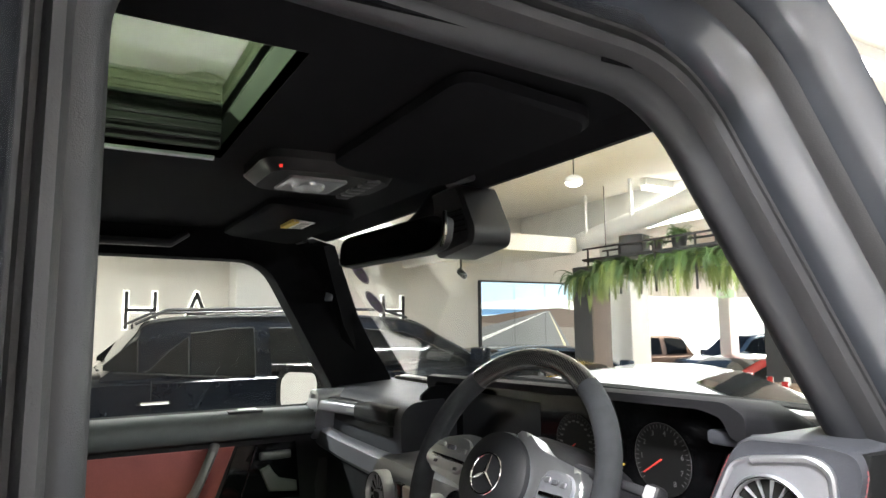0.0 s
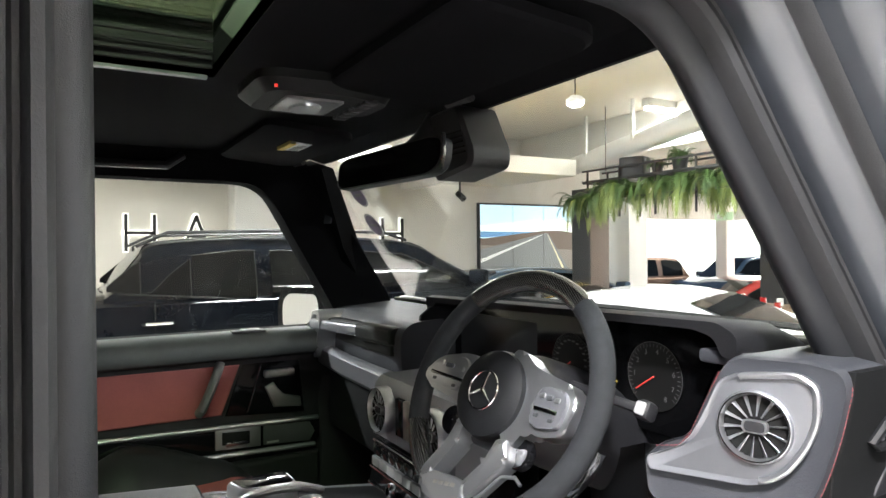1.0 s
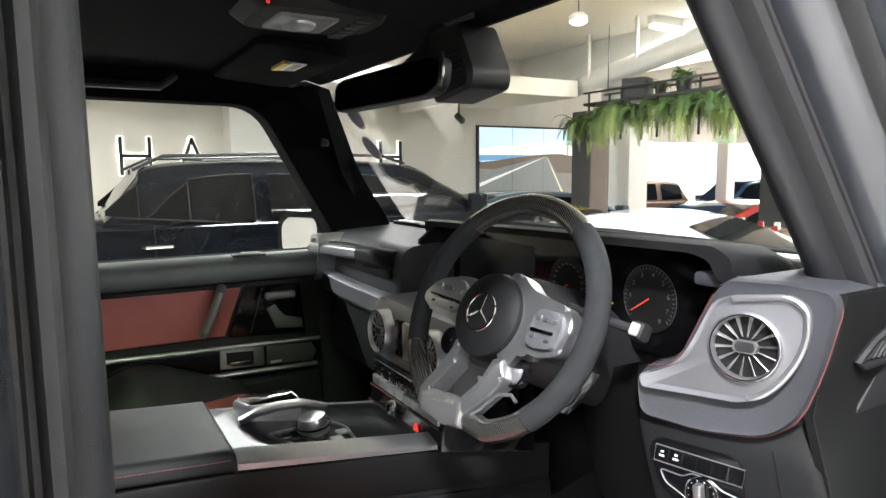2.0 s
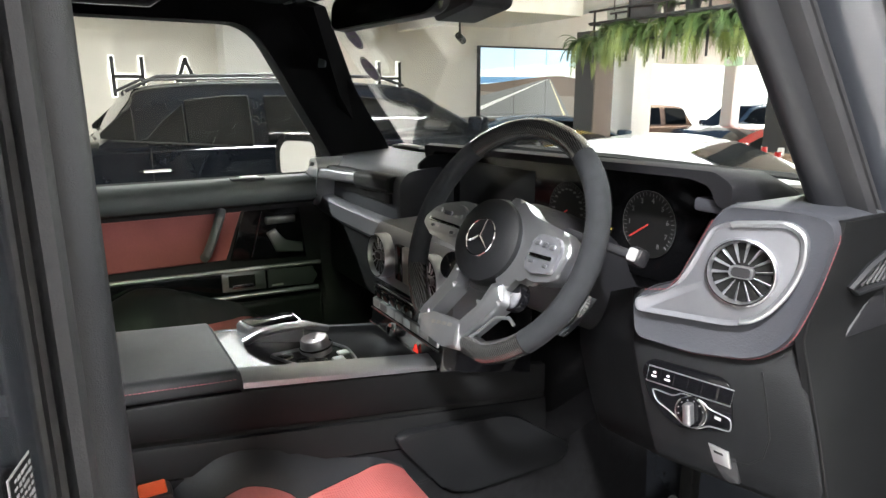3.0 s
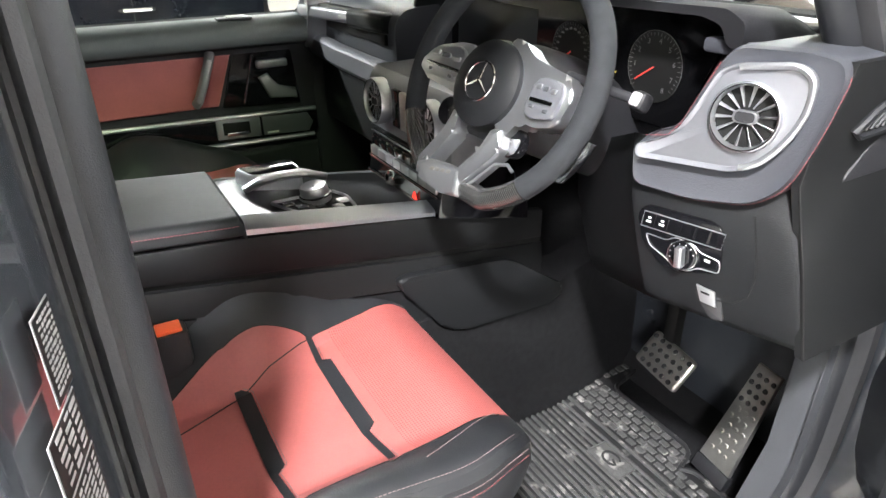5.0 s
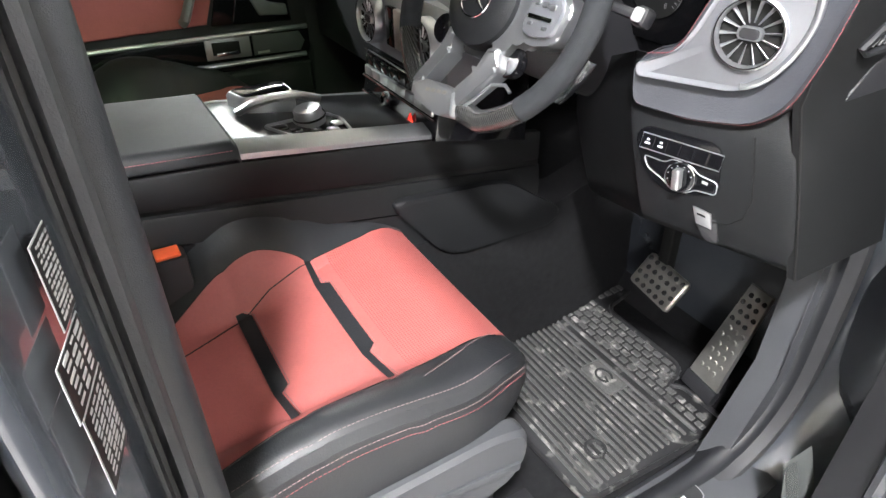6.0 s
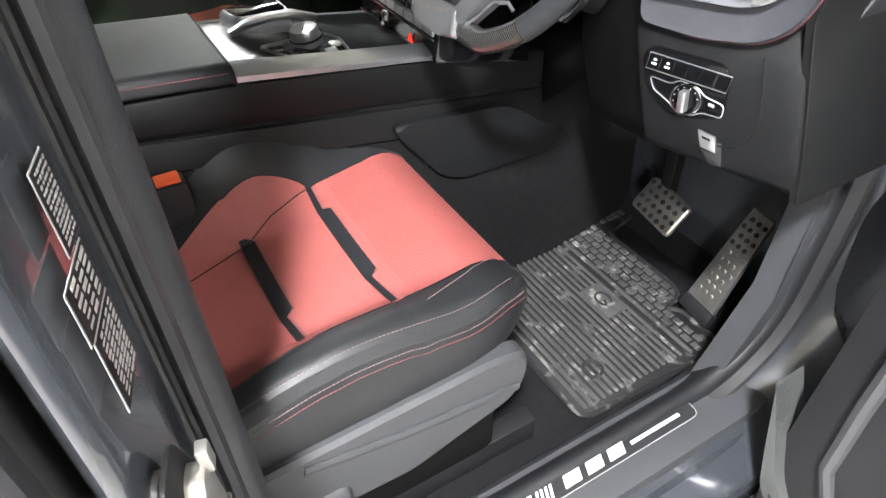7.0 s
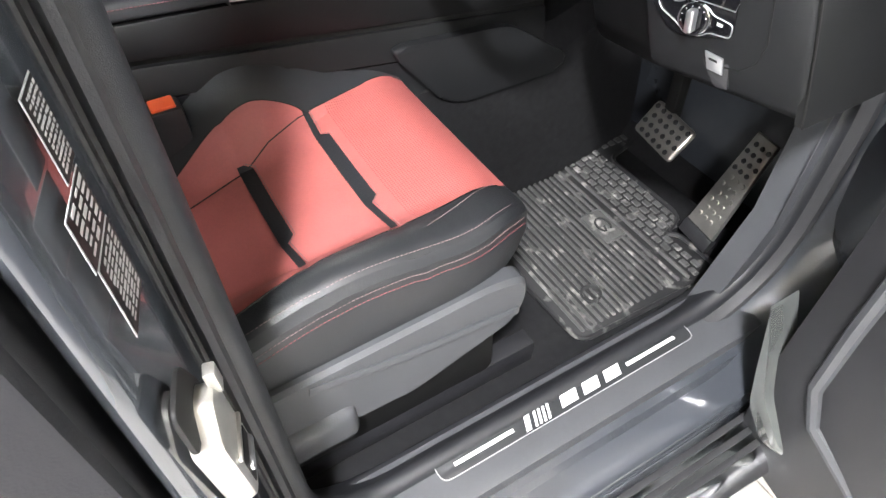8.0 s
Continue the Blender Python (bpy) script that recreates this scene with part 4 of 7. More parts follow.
tube(arch, [(-0.044, 0.236, 1.148), (-0.032, 0.262, 1.164), (-0.022, 0.300, 1.172), (-0.020, 0.345, 1.170), (-0.030, 0.392, 1.150)], [0.008, 0.012, 0.014, 0.013, 0.008], 10, rz=0.008)
part("palm_arch", arch, CHROME_SATIN, tray, "silver arch over the controller")
part("rotary_controller", lathe(bmesh.new(), (0.022, 0.352, 1.128), (0, -0.13, 1), [(0.030, 0), (0.030, 0.012), (0.027, 0.014), (0.0265, 0.026), (0.024, 0.030), (0.019, 0.029), (0.002, 0.028)], 32), CHROME_SATIN, tray, "chrome rotary controller")
part("controller_ring", lathe(bmesh.new(), (0.022, 0.352, 1.139), (0, -0.13, 1), [(0.0308, 0), (0.0312, 0.003), (0.0300, 0.004)], 32), LABEL_BLACK, tray, "dark knurled ring")
CF = rounded([(0.030, 0.262), (0.086, 0.296), (0.086, 0.408), (0.020, 0.415), (-0.016, 0.395)], 0.012, 4)
part("controller_frame", tube(bmesh.new(), [(x, y, slope(y) + 0.004) for x, y in CF], 0.0034, 6, True), CHROME_SATIN, tray, "chrome frame round the controller")
for kx, ky in ((0.062, 0.312), (0.070, 0.345), (0.070, 0.378), (0.040, 0.398), (0.042, 0.292)):
    part("console_key", B((kx - 0.010, ky - 0.011, slope(ky) + 0.001), (kx + 0.010, ky + 0.011, slope(ky) + 0.007), 0.003), CHROME_SATIN if ky > 0.35 else PIANO, tray)
part("storage_bin", B((-0.10, 0.50, 1.060), (0.10, 0.66, 1.098), 0.008), LABEL_BLACK, tray, "open black storage bin")
part("key_fob", B((-0.06, 0.60, 1.085), (0.0, 0.63, 1.106), 0.006), CHROME, tray, "bright metal bin latch")
kp = rounded([(0.43, 1.00), (0.70, 0.975), (0.86, 0.86), (0.84, 0.83), (0.56, 0.835)], 0.04, 5)
part("knee_pad", P([(0.152, y, z) for y, z in kp], (0.022, 0, 0), 0.008, 3), LEATHER, console, "black padded knee panel")

# Steering wheel: plane tilted back from upright.
WC, WT, WR = Vector((0.333, 0.545, 1.387)), radians(25.7), 0.1775
WM = Matrix.Translation(WC) @ Matrix.Rotation(radians(8.8), 4, "Z") @ Matrix.Rotation(-WT, 4, "X") @ Matrix.Rotation(radians(90), 4, "X") @ Matrix.Rotation(radians(-6.2), 4, "Z")   # local x right, y up, z to the driver


def rim_pt(a, r=WR):
    y = math.sin(a) * r
    return WM @ Vector((math.cos(a) * r, max(y, -0.163), 0))


def rim_arc(a0, a1, n, rad=0.0165, k=1.0):
    bm = bmesh.new()
    return tube(bm, [rim_pt(a0 + (a1 - a0) * i / n) for i in range(n + 1)], rad * k, 14)


D = radians
wheel = part("steering_wheel", rim_arc(D(-42), D(58), 28, 0.0172), ALCANTARA, suv, "flat-bottomed steering wheel, suede and carbon rim")
part("rim_grip", rim_arc(D(136), D(213), 24, 0.0172), ALCANTARA, wheel, "grey suede rim grip")
part("rim_top", rim_arc(D(58), D(136), 28, 0.0168), CARBON, wheel, "glossy carbon fibre rim top")
part("rim_side", rim_arc(D(213), D(241), 14, 0.0168), CARBON, wheel, "glossy carbon fibre rim section")
part("rim_bottom", rim_arc(D(241), D(318), 30, 0.0168), CARBON, wheel, "glossy carbon fibre rim bottom")


def wheel_solid(outline, z0, z1, mat, name, label="", bev=0.004, par=None):
    bm = P([(x, y, z0) for x, y in outline], (0, 0, z1 - z0), bev)
    bm.transform(WM)
    return part(name, bm, mat, par or wheel, label)


hub = lathe(bmesh.new(), (0, -0.010, -0.024), (0, 0, 1), [(0.066, 0), (0.068, 0.03), (0.064, 0.045), (0.052, 0.053), (0.02, 0.057), (0.002, 0.057)], 40)
hub.transform(WM)
hub = part("airbag_cover", hub, LEATHER, wheel, "black round airbag cover")
em = bmesh.new()
tube(em, [(0.0285 * math.cos(a), 0.0285 * math.sin(a), 0.037) for a in np.linspace(0, 2 * math.pi, 36, endpoint=False)], 0.0016, 6, True)
for k in range(3):
    a = D(90 + 120 * k)
    tube(em, [(0, 0, 0.0385), (0.0275 * math.cos(a), 0.0275 * math.sin(a), 0.0375)], [0.003, 0.0008], 6)
em.transform(WM @ Matrix.Translation((0, -0.010, -0.004)))
part("emblem", em, CHROME, hub, "chrome ring badge with three rays")
for nm, body, pad, mat_ in (
        ("left", [(-0.050, 0.036), (-0.085, 0.034), (-0.140, 0.016), (-0.166, -0.016), (-0.150, -0.037), (-0.075, -0.040), (-0.050, -0.045)],
         [(-0.160, -0.019), (-0.139, 0.009), (-0.080, 0.027), (-0.062, 0.018), (-0.064, -0.015), (-0.073, -0.029), (-0.144, -0.031)], CHROME_SATIN),
        ("right", [(0.005, 0.062), (0.034, 0.066), (0.064, 0.048), (0.135, 0.041), (0.156, 0.020), (0.150, -0.026), (0.112, -0.040), (0.088, -0.036), (0.070, -0.070), (0.045, -0.070), (0.05, 0.0)],
         [(0.089, 0.019), (0.101, 0.028), (0.134, 0.030), (0.143, 0.016), (0.142, -0.020), (0.102, -0.030), (0.089, -0.022)], DARK_SILVER)):
    sp_ = wheel_solid(rounded(body, 0.012, 4), -0.018, 0.014, CHROME_SATIN, "side_spoke", "satin silver wheel spoke", 0.006)
    wheel_solid(rounded(pad, 0.008, 4), 0.010, 0.021, mat_, "spoke_keypad", "metal keypad with small bright keys", 0.003, sp_)
    cx_ = sum(p[0] for p in pad) / len(pad)
    cy_ = sum(p[1] for p in pad) / len(pad)
    wide = 0.036 if nm == "left" else 0.019
    for k in range(3):
        x = cx_ + (k - 1) * wide * 0.72
        wheel_solid(rounded([(x - wide * 0.25, cy_ + 0.007), (x + wide * 0.25, cy_ + 0.009), (x + wide * 0.25, cy_ + 0.016), (x - wide * 0.25, cy_ + 0.014)], 0.002, 2), 0.019, 0.0235, TRIM if k == 1 else CHROME_SATIN, "wheel_key", "", 0.001, sp_)
    wheel_solid(rounded([(cx_ - wide * 1.1, cy_ - 0.011), (cx_ + wide * 1.1, cy_ - 0.007), (cx_ + wide * 1.1, cy_ - 0.001), (cx_ - wide * 1.1, cy_ - 0.005)], 0.002, 2), 0.019, 0.0235, CHROME, "wheel_key", "long rocker key", 0.001, sp_)
    for k in (-1, 1):
        wheel_solid(rounded([(cx_ + k * wide * 0.7 - 0.004, cy_ - 0.019), (cx_ + k * wide * 0.7 + 0.004, cy_ - 0.018), (cx_ + k * wide * 0.7 + 0.004, cy_ - 0.013), (cx_ + k * wide * 0.7 - 0.004, cy_ - 0.014)], 0.0015, 2), 0.019, 0.023, TRIM, "wheel_key", "", 0.001, sp_)
for o in ([(-0.044, -0.058), (-0.026, -0.066), (-0.022, -0.092), (-0.050, -0.150), (-0.076, -0.162), (-0.072, -0.148), (-0.044, -0.092)],
          [(0.044, -0.064), (0.066, -0.058), (0.080, -0.086), (0.034, -0.158), (0.008, -0.168), (0.004, -0.158), (0.042, -0.100)]):
    wheel_solid(rounded(o, 0.005, 3), -0.012, 0.020, CHROME_SATIN, "lower_spoke", "satin silver lower spoke", 0.008)
wheel_solid(rounded([(-0.040, -0.060), (0.058, -0.056), (0.044, -0.084), (-0.022, -0.088)], 0.008, 3), -0.020, -0.004, DARK_TRIM, "spoke_bridge", "dark bridge below the hub", 0.004)
lp = tube(bmesh.new(), [(0.030, -0.166, 0.010), (0.052, -0.140, 0.010), (0.072, -0.108, 0.008), (0.092, -0.100, 0.004), (0.104, -0.106, 0.002)], 0.0028, 6)
lp.transform(WM)
part("spoke_loop", lp, CHROME_SATIN, wheel, "thin silver loop beside the spoke")
for x in (0.073, -0.075):
    dl = lathe(bmesh.new(), (x, -0.070, -0.016), (0, 0, 1), [(0.023, 0), (0.023, 0.014), (0.021, 0.017), (0.017, 0.016), (0.001, 0.015)], 28)
    dl.transform(WM)
    part("drive_mode_dial", dl, PIANO, wheel, "round black drive mode dial")
plate = wheel_solid(rounded([(-0.076, -0.160), (-0.038, -0.144), (0.024, -0.138), (0.038, -0.176), (0.006, -0.184), (-0.060, -0.180)], 0.006, 3), -0.016, 0.0225, CHROME_SATIN, "lower_clasp", "silver clasp at the rim's bottom", 0.007)
for k in range(4):
    wheel_solid([(-0.036 + k * 0.012, -0.162 + k * 0.003), (-0.027 + k * 0.012, -0.160 + k * 0.003), (-0.026 + k * 0.012, -0.154 + k * 0.003), (-0.035 + k * 0.012, -0.156 + k * 0.003)], 0.0222, 0.0229, STEEL, "clasp_lettering", "plain engraved badge shape", 0.0002, plate)
col = bmesh.new()
lathe(col, (0, 0, -0.30), (0, 0, 1), [(0.085, 0), (0.085, 0.16), (0.075, 0.24), (0.062, 0.27), (0.05, 0.28)], 28)
col.transform(WM)
part("steering_column", col, DARK_TRIM, suv, "black steering column shroud")
st = bmesh.new()
box(st, (0.06, 0.042, -0.075), (0.19, 0.056, -0.062), 0.006)
box(st, (0.185, 0.036, -0.080), (0.208, 0.062, -0.054), 0.007)
st.transform(WM)
stalk = part("indicator_stalk", st, DARK_TRIM, suv, "black column stalk")
st = B((0.189, 0.040, -0.0545), (0.204, 0.058, -0.050), 0.003)
st.transform(WM)
part("stalk_cap", st, GREY_PRINT, stalk, "white stalk end button")
pd = bmesh.new()
tube(pd, [(0.180 * math.cos(a), 0.180 * math.sin(a), -0.034) for a in np.linspace(D(-30), D(-8), 10)], 0.004, 6, rz=0.012)
pd.transform(WM)
part("shift_paddle", pd, CHROME, wheel, "metal gearshift paddle")
# Seats. Cushion patches share one height function.
def seat_z(x, y):
    """x across from the seat's middle, y from its rear to its front (0 to 0.47)."""
    z = 0.925 + 0.030 * min(1, max(0, y / 0.4))
    onset = 0.100 + 0.088 * min(1.0, max(0.0, (y - 0.18) / 0.20)) if x < 0 else 0.14
    side = min(1.0, max(0.0, (abs(x) - onset) / (0.255 - onset if x < 0 else 0.08)))
    hump = math.exp(-((y - 0.14) / 0.20) ** 2)
    wide = math.exp(-((y - 0.16) / (0.20 if y > 0.16 else 0.14)) ** 2) if x < 0 else hump
    z += (0.120 if x < 0 else 0.052) * math.sin(side * 1.5708) ** 1.2 * wide
    z -= 0.02 * max(0.0, (abs(x) - (0.248 if x < 0 else 0.225)) / 0.03) ** 2
    z -= 0.014 * (1 - min(1, abs(x) / 0.17) ** 2) * hump
    z -= 0.040 * max(0.0, (y - 0.38) / 0.10) ** 2
    for s in (0.125, 0.262):
        z -= 0.0035 * math.exp(-((y - s) / 0.006) ** 2)
    return z


def seat(cx, rear, name, label, detailed=True, base_z=0.0):
    near = lambda y: float(np.interp(y, (0.03, 0.136, 0.20, 0.282, 0.40, 0.47), (0.206, 0.191, 0.187, 0.177, 0.160, 0.147)))                # red edge by the sill
    crease = lambda y: float(np.interp(y, (-0.05, 0.0, 0.134, 0.264, 0.36, 0.445, 0.47), (0.045, 0.060, 0.102, 0.155, 0.184, 0.203, 0.200)))     # centre panel's edge by the console
    arc = lambda y: crease(y) + 0.0005 + 0.066 * math.sin(math.pi * min(1.0, max(0.0, (y + 0.12) / 0.382))) ** 0.8
    o = lambda y: 0.245 - 0.055 * max(0.0, (y - 0.30) / 0.17) ** 2.5

    edge = lambda y, s: o(y) + (0.022 if s < 0 else 0.0)

    def patch(u0, u1, nu, y0, y1, ny, lift=0.0):
        bm = bmesh.new()
        g = []
        for j in range(ny + 1):
            y = y0 + (y1 - y0) * j / ny
            row = []
            for i in range(nu + 1):
                x = u0(y) + (u1(y) - u0(y)) * i / nu
                row.append(bm.verts.new((cx + x, rear + y, base_z + seat_z(x, y) + lift)))
            g.append(row)
        for j in range(ny):
            for i in range(nu):
                bm.faces.new([g[j][i], g[j][i + 1], g[j + 1][i + 1], g[j + 1][i]])
        return bm
    # core body under the patches
    rings = []
    for s, z in ((0.93, 0.80), (1.0, 0.83), (1.015, 0.875), (1.0, 0.905)):
        out = rounded([(-0.245, -0.06), (0.245, -0.06), (0.245, 0.38), (0.185, 0.465), (-0.185, 0.465), (-0.245, 0.38)], 0.05, 5)
        rings.append([(cx + x * s, rear + 0.2 + (y - 0.2) * s, z + base_z) for x, y in out])
    cushion = part("seat_cushion", loft(bmesh.new(), rings), LEATHER, suv, label)
    red, black = RED, SEAT_LEATHER
    part("seat_centre", patch(lambda y: -crease(y), near, 22, -0.05, 0.30, 40), red if detailed else black, cushion, "smooth red leather seat centre" if detailed else "black leather seat centre")
    part("seat_front_panel", patch(lambda y: -crease(y), near, 22, 0.30, 0.47, 24), RED_PERF if detailed else red, cushion, "perforated red leather front panel")
    part("bolster_inlay", patch(lambda y: -arc(y), lambda y: -crease(y), 8, -0.05, 0.262, 40), red if detailed else black, cushion, "red leather inner bolster face")
    for s in (-1, 1):
        part("side_bolster", patch(lambda y: near(y) if s > 0 else -arc(y), lambda y: s * edge(y, s), 12, -0.05, 0.47, 40), black, cushion, "black leather side bolster")
        bm = bmesh.new()
        rr = []
        for j in range(31):
            y = -0.05 + 0.52 * j / 30
            zt = seat_z(s * edge(y, s), y) + base_z
            rr.append([(cx + s * edge(y, s), rear + y, zt), (cx + s * (edge(y, s) + 0.010), rear + y + 0.004, zt - 0.012), (cx + s * (edge(y, s) + 0.012), rear + y + 0.006, zt - 0.05),
                       (cx + s * (edge(y, s) + 0.006), rear + y + 0.003, 0.845 + base_z)])
        loft(bm, rr, cap=False, closed=False)
        part("bolster_side", bm, black, cushion, "black leather cushion side")
    for x0, x1, mat_, lab in ((-0.19, 0.150, RED_PERF if detailed else red, "red leather front edge"), (0.150, 0.192, black, "black leather front corner")):
        bm = bmesh.new()
        rr = []
        for i in range(21):
            x = x0 + (x1 - x0) * i / 20
            zt = seat_z(x, 0.47) + base_z
            rr.append([(cx + x, rear + 0.47, zt), (cx + x, rear + 0.479, zt - 0.015), (cx + x, rear + 0.478, zt - 0.04), (cx + x, rear + 0.465, 0.835 + base_z)])
        loft(bm, rr, cap=False, closed=False)
        part("seat_nose", bm, mat_, cushion, lab)
    if detailed:
        for yy in (0.125, 0.262):
            bm = bmesh.new()
            xs = [-crease(yy), -0.108, -0.100, 0.0, 0.075, 0.087, 0.175]
            up, dn = [], []
            for x in xs:
                d = 0.020 if -0.105 < x < 0.08 else 0.007
                up.append((cx + x, rear + yy + d - 0.002, seat_z(x, yy + d) + 0.0022))
                dn.append((cx + x, rear + yy - 0.006, seat_z(x, yy - 0.006) + 0.0022))
            loft(bm, [list(p) for p in zip(up, dn)], cap=False, closed=False)
            part("seat_stripe", bm, SEAT_LEATHER, cushion, "black leather inlay stripe")
            stitches("stripe_stitching", [tuple(Vector(p) + Vector((0, 0.003, 0.0012))) for p in up], PALE_STITCH, cushion, 0.004, 0.006, 0.0006)
        # Dark lines along the seams; the bolster crease's shade is in their colour.
        for fn, y0, y1 in ((lambda y: -crease(y), -0.04, 0.42), (near, -0.04, 0.45), (lambda y: -arc(y), -0.045, 0.26)):
            part("bolster_seam", tube(bmesh.new(), [(cx + fn(y), rear + y, seat_z(fn(y), y) + 0.0004) for y in np.linspace(y0, y1, 30)], 0.0012, 5), LABEL_BLACK, cushion, "dark line for seam and crease shade")
        stitches("inner_stitching", [(cx + near(y) + 0.030 - 0.03 * max(0, (y - 0.3) / 0.15), rear + y, seat_z(near(y) + 0.03, y) + 0.002) for y in np.linspace(0.30, 0.44, 12)], PALE_STITCH, cushion)
        stitches("upper_stitching", [(cx + o(y) - 0.006, rear + y, seat_z(o(y) - 0.006, y) + 0.001) for y in np.linspace(-0.04, 0.44, 24)], PALE_STITCH, cushion)
        stitches("middle_stitching", [(cx + o(y) + 0.0115, rear + y + 0.005, seat_z(o(y), y) - 0.022) for y in np.linspace(-0.04, 0.455, 24)], PALE_STITCH, cushion)
        stitches("lower_stitching", [(cx + o(y) + 0.0125, rear + y + 0.006, seat_z(o(y), y) - 0.034) for y in np.linspace(-0.04, 0.455, 24)], STITCH, cushion)
        stitches("far_stitching", [(cx - o(y) - 0.014, rear + y, seat_z(-o(y) - 0.014, y) + 0.001) for y in np.linspace(-0.04, 0.42, 24)], PALE_STITCH, cushion)
    # backrest
    bm = bmesh.new()
    rr = []
    for k, (dy, z, w) in enumerate(((-0.02, 0.90, 0.22), (-0.06, 1.0, 0.25), (-0.10, 1.15, 0.26), (-0.16, 1.38, 0.25), (-0.20, 1.55, 0.20))):
        rr.append([(cx + x, rear + y + dy, z) for x, y in rounded([(-w, -0.02), (-w + 0.05, 0.02), (w - 0.05, 0.02), (w, -0.02), (w - 0.02, -0.12), (-w + 0.02, -0.12)], 0.03, 3)])
    part("backrest", loft(bm, rr), LEATHER, suv, "black leather backrest")
    return cushion


seat(0.365, -0.01, "driver_seat", "red and black leather driver's seat cushion")
seat(-0.40, -0.06, "passenger_seat", "red and black leather passenger seat cushion", False, 0.055)
bm = bmesh.new()
sk = [(0.0, 0.845), (0.10, 0.848), (0.36, 0.858), (0.425, 0.845), (0.432, 0.79), (0.405, 0.745), (0.22, 0.685), (0.03, 0.695), (-0.12, 0.70), (-0.12, 0.845)]
sk = rounded(sk, 0.02, 3)
loft(bm, [[(0.60, y, z) for y, z in sk], [(0.625, y, z) for y, z in sk], [(0.632, 0.18 + (y - 0.18) * 0.97, 0.77 + (z - 0.77) * 0.92) for y, z in sk]])
skirt = part("seat_side_cover", bm, TRIM, suv, "grey plastic seat side cover")
part("cover_crease", tube(bmesh.new(), [(0.632, 0.06, 0.825), (0.634, 0.20, 0.80), (0.634, 0.41, 0.775)], 0.004, 6, rz=0.010), TRIM, skirt)
part("seat_adjuster_cover", B((0.61, -0.25, 0.66), (0.645, 0.12, 0.745), 0.02, 3), TRIM, suv, "grey plastic seat rear cover")
part("seat_frame", B((0.17, -0.2, 0.56), (0.60, 0.40, 0.82), 0.02), LABEL_BLACK, suv, "black seat frame")
for x in (0.20, 0.57):
    part("seat_rail", B((x - 0.02, -0.3, 0.50), (x + 0.02, 0.50, 0.56), 0.005), DARK_TRIM, suv)
part("passenger_seat_frame", B((-0.60, -0.2, 0.50), (-0.20, 0.36, 0.90), 0.02), LABEL_BLACK, suv, "black seat frame")
buckle = part("belt_buckle", B((0.160, 0.012, 0.86), (0.204, 0.068, 1.034), 0.008), DARK_TRIM, suv, "black seat belt buckle")
part("buckle_button", B((0.166, 0.022, 1.032), (0.198, 0.060, 1.039), 0.0025), ORANGE, buckle, "orange release button")

# Sill, tread plate, side step.
part("sill_cover", loft(bmesh.new(), [[(x, y, z) for x, z in ((0.645, 0.49), (0.650, 0.545), (0.662, 0.558), (0.765, 0.562), (0.785, 0.555), (0.79, 0.49))] for y in (-0.4, 0.98)]), TRIM, suv, "dark grey plastic sill cover")
part("sill_body", loft(bmesh.new(), [[(x, y, z) for x, z in ((0.70, 0.40), (0.785, 0.53), (0.80, 0.525), (0.815, 0.50), (0.845, 0.49), (0.865, 0.46), (0.865, 0.38), (0.70, 0.38))] for y in (-1.2, 1.25)]), PAINT, suv, "dark grey painted sill")
step = part("side_step", loft(bmesh.new(), [[(x, y, z) for x, z in rounded([(0.85, 0.40), (0.85, 0.43), (0.96, 0.425), (0.985, 0.40), (0.96, 0.37), (0.86, 0.37)], 0.012, 3)] for y in (-1.2, 1.2)]), CHROME, suv, "polished metal side step")
for k in range(3):
    part("step_groove", B((0.875 + k * 0.026, -1.2, 0.4285), (0.888 + k * 0.026, 1.2, 0.4325), 0.001), RUBBER, step, "black rubber step insert")
tread = part("tread_plate", P([(x, y, 0.5625) for x, y in rounded([(0.688, 0.204), (0.742, 0.204), (0.742, 0.768), (0.688, 0.768)], 0.018, 4)], (0, 0, 0.004), 0.0015), material("smoked_tread_film", (0.030, 0.031, 0.033), 0.22, 0, 0.1, 10, coat=0.4), suv, "dark tread plate with white bars")
part("tread_rim", tube(bmesh.new(), [(x, y, 0.5665) for x, y in rounded([(0.688, 0.204), (0.742, 0.204), (0.742, 0.768), (0.688, 0.768)], 0.018, 4)], 0.001, 5, True), GREY_PRINT, tread)
for y0, y1 in ((0.236, 0.356), (0.612, 0.732)):
    part("tread_bar", B((0.7195, y0, 0.566), (0.7265, y1, 0.5685), 0.0008), WHITE_PRINT, tread, "white tread plate bar")
for k in range(5):
    w = 0.011 if k == 0 else 0.005
    y = 0.380 + (0 if k == 0 else 0.010 + k * 0.0095)
    part("tread_badge_bar", P([(0.738, y - 0.006, 0.566), (0.738, y + w - 0.006, 0.566), (0.700, y + w + 0.010, 0.566), (0.700, y + 0.010, 0.566)], (0, 0, 0.0025)), WHITE_PRINT, tread)
for k in range(3):
    y = 0.455 + k * 0.050
    part("tread_badge_block", P([(0.733, y, 0.566), (0.733, y + 0.036, 0.566), (0.709, y + 0.046, 0.566), (0.709, y + 0.010, 0.566)], (0, 0, 0.0025), 0.0006, 1), WHITE_PRINT, tread, "plain white badge block")

# Footwell: pedals.
part("transmission_tunnel", loft(bmesh.new(), [[(-0.16, y, 0.49), (-0.16, y, z), (w - 0.04, y, z), (w, y, z - 0.05), (w + 0.02, y, 0.49)] for y, z, w in ((0.40, 0.93, 0.16), (0.85, 0.92, 0.16), (1.05, 0.95, 0.13), (1.33, 0.98, 0.08))]), CARPET, suv, "dark carpeted tunnel side")
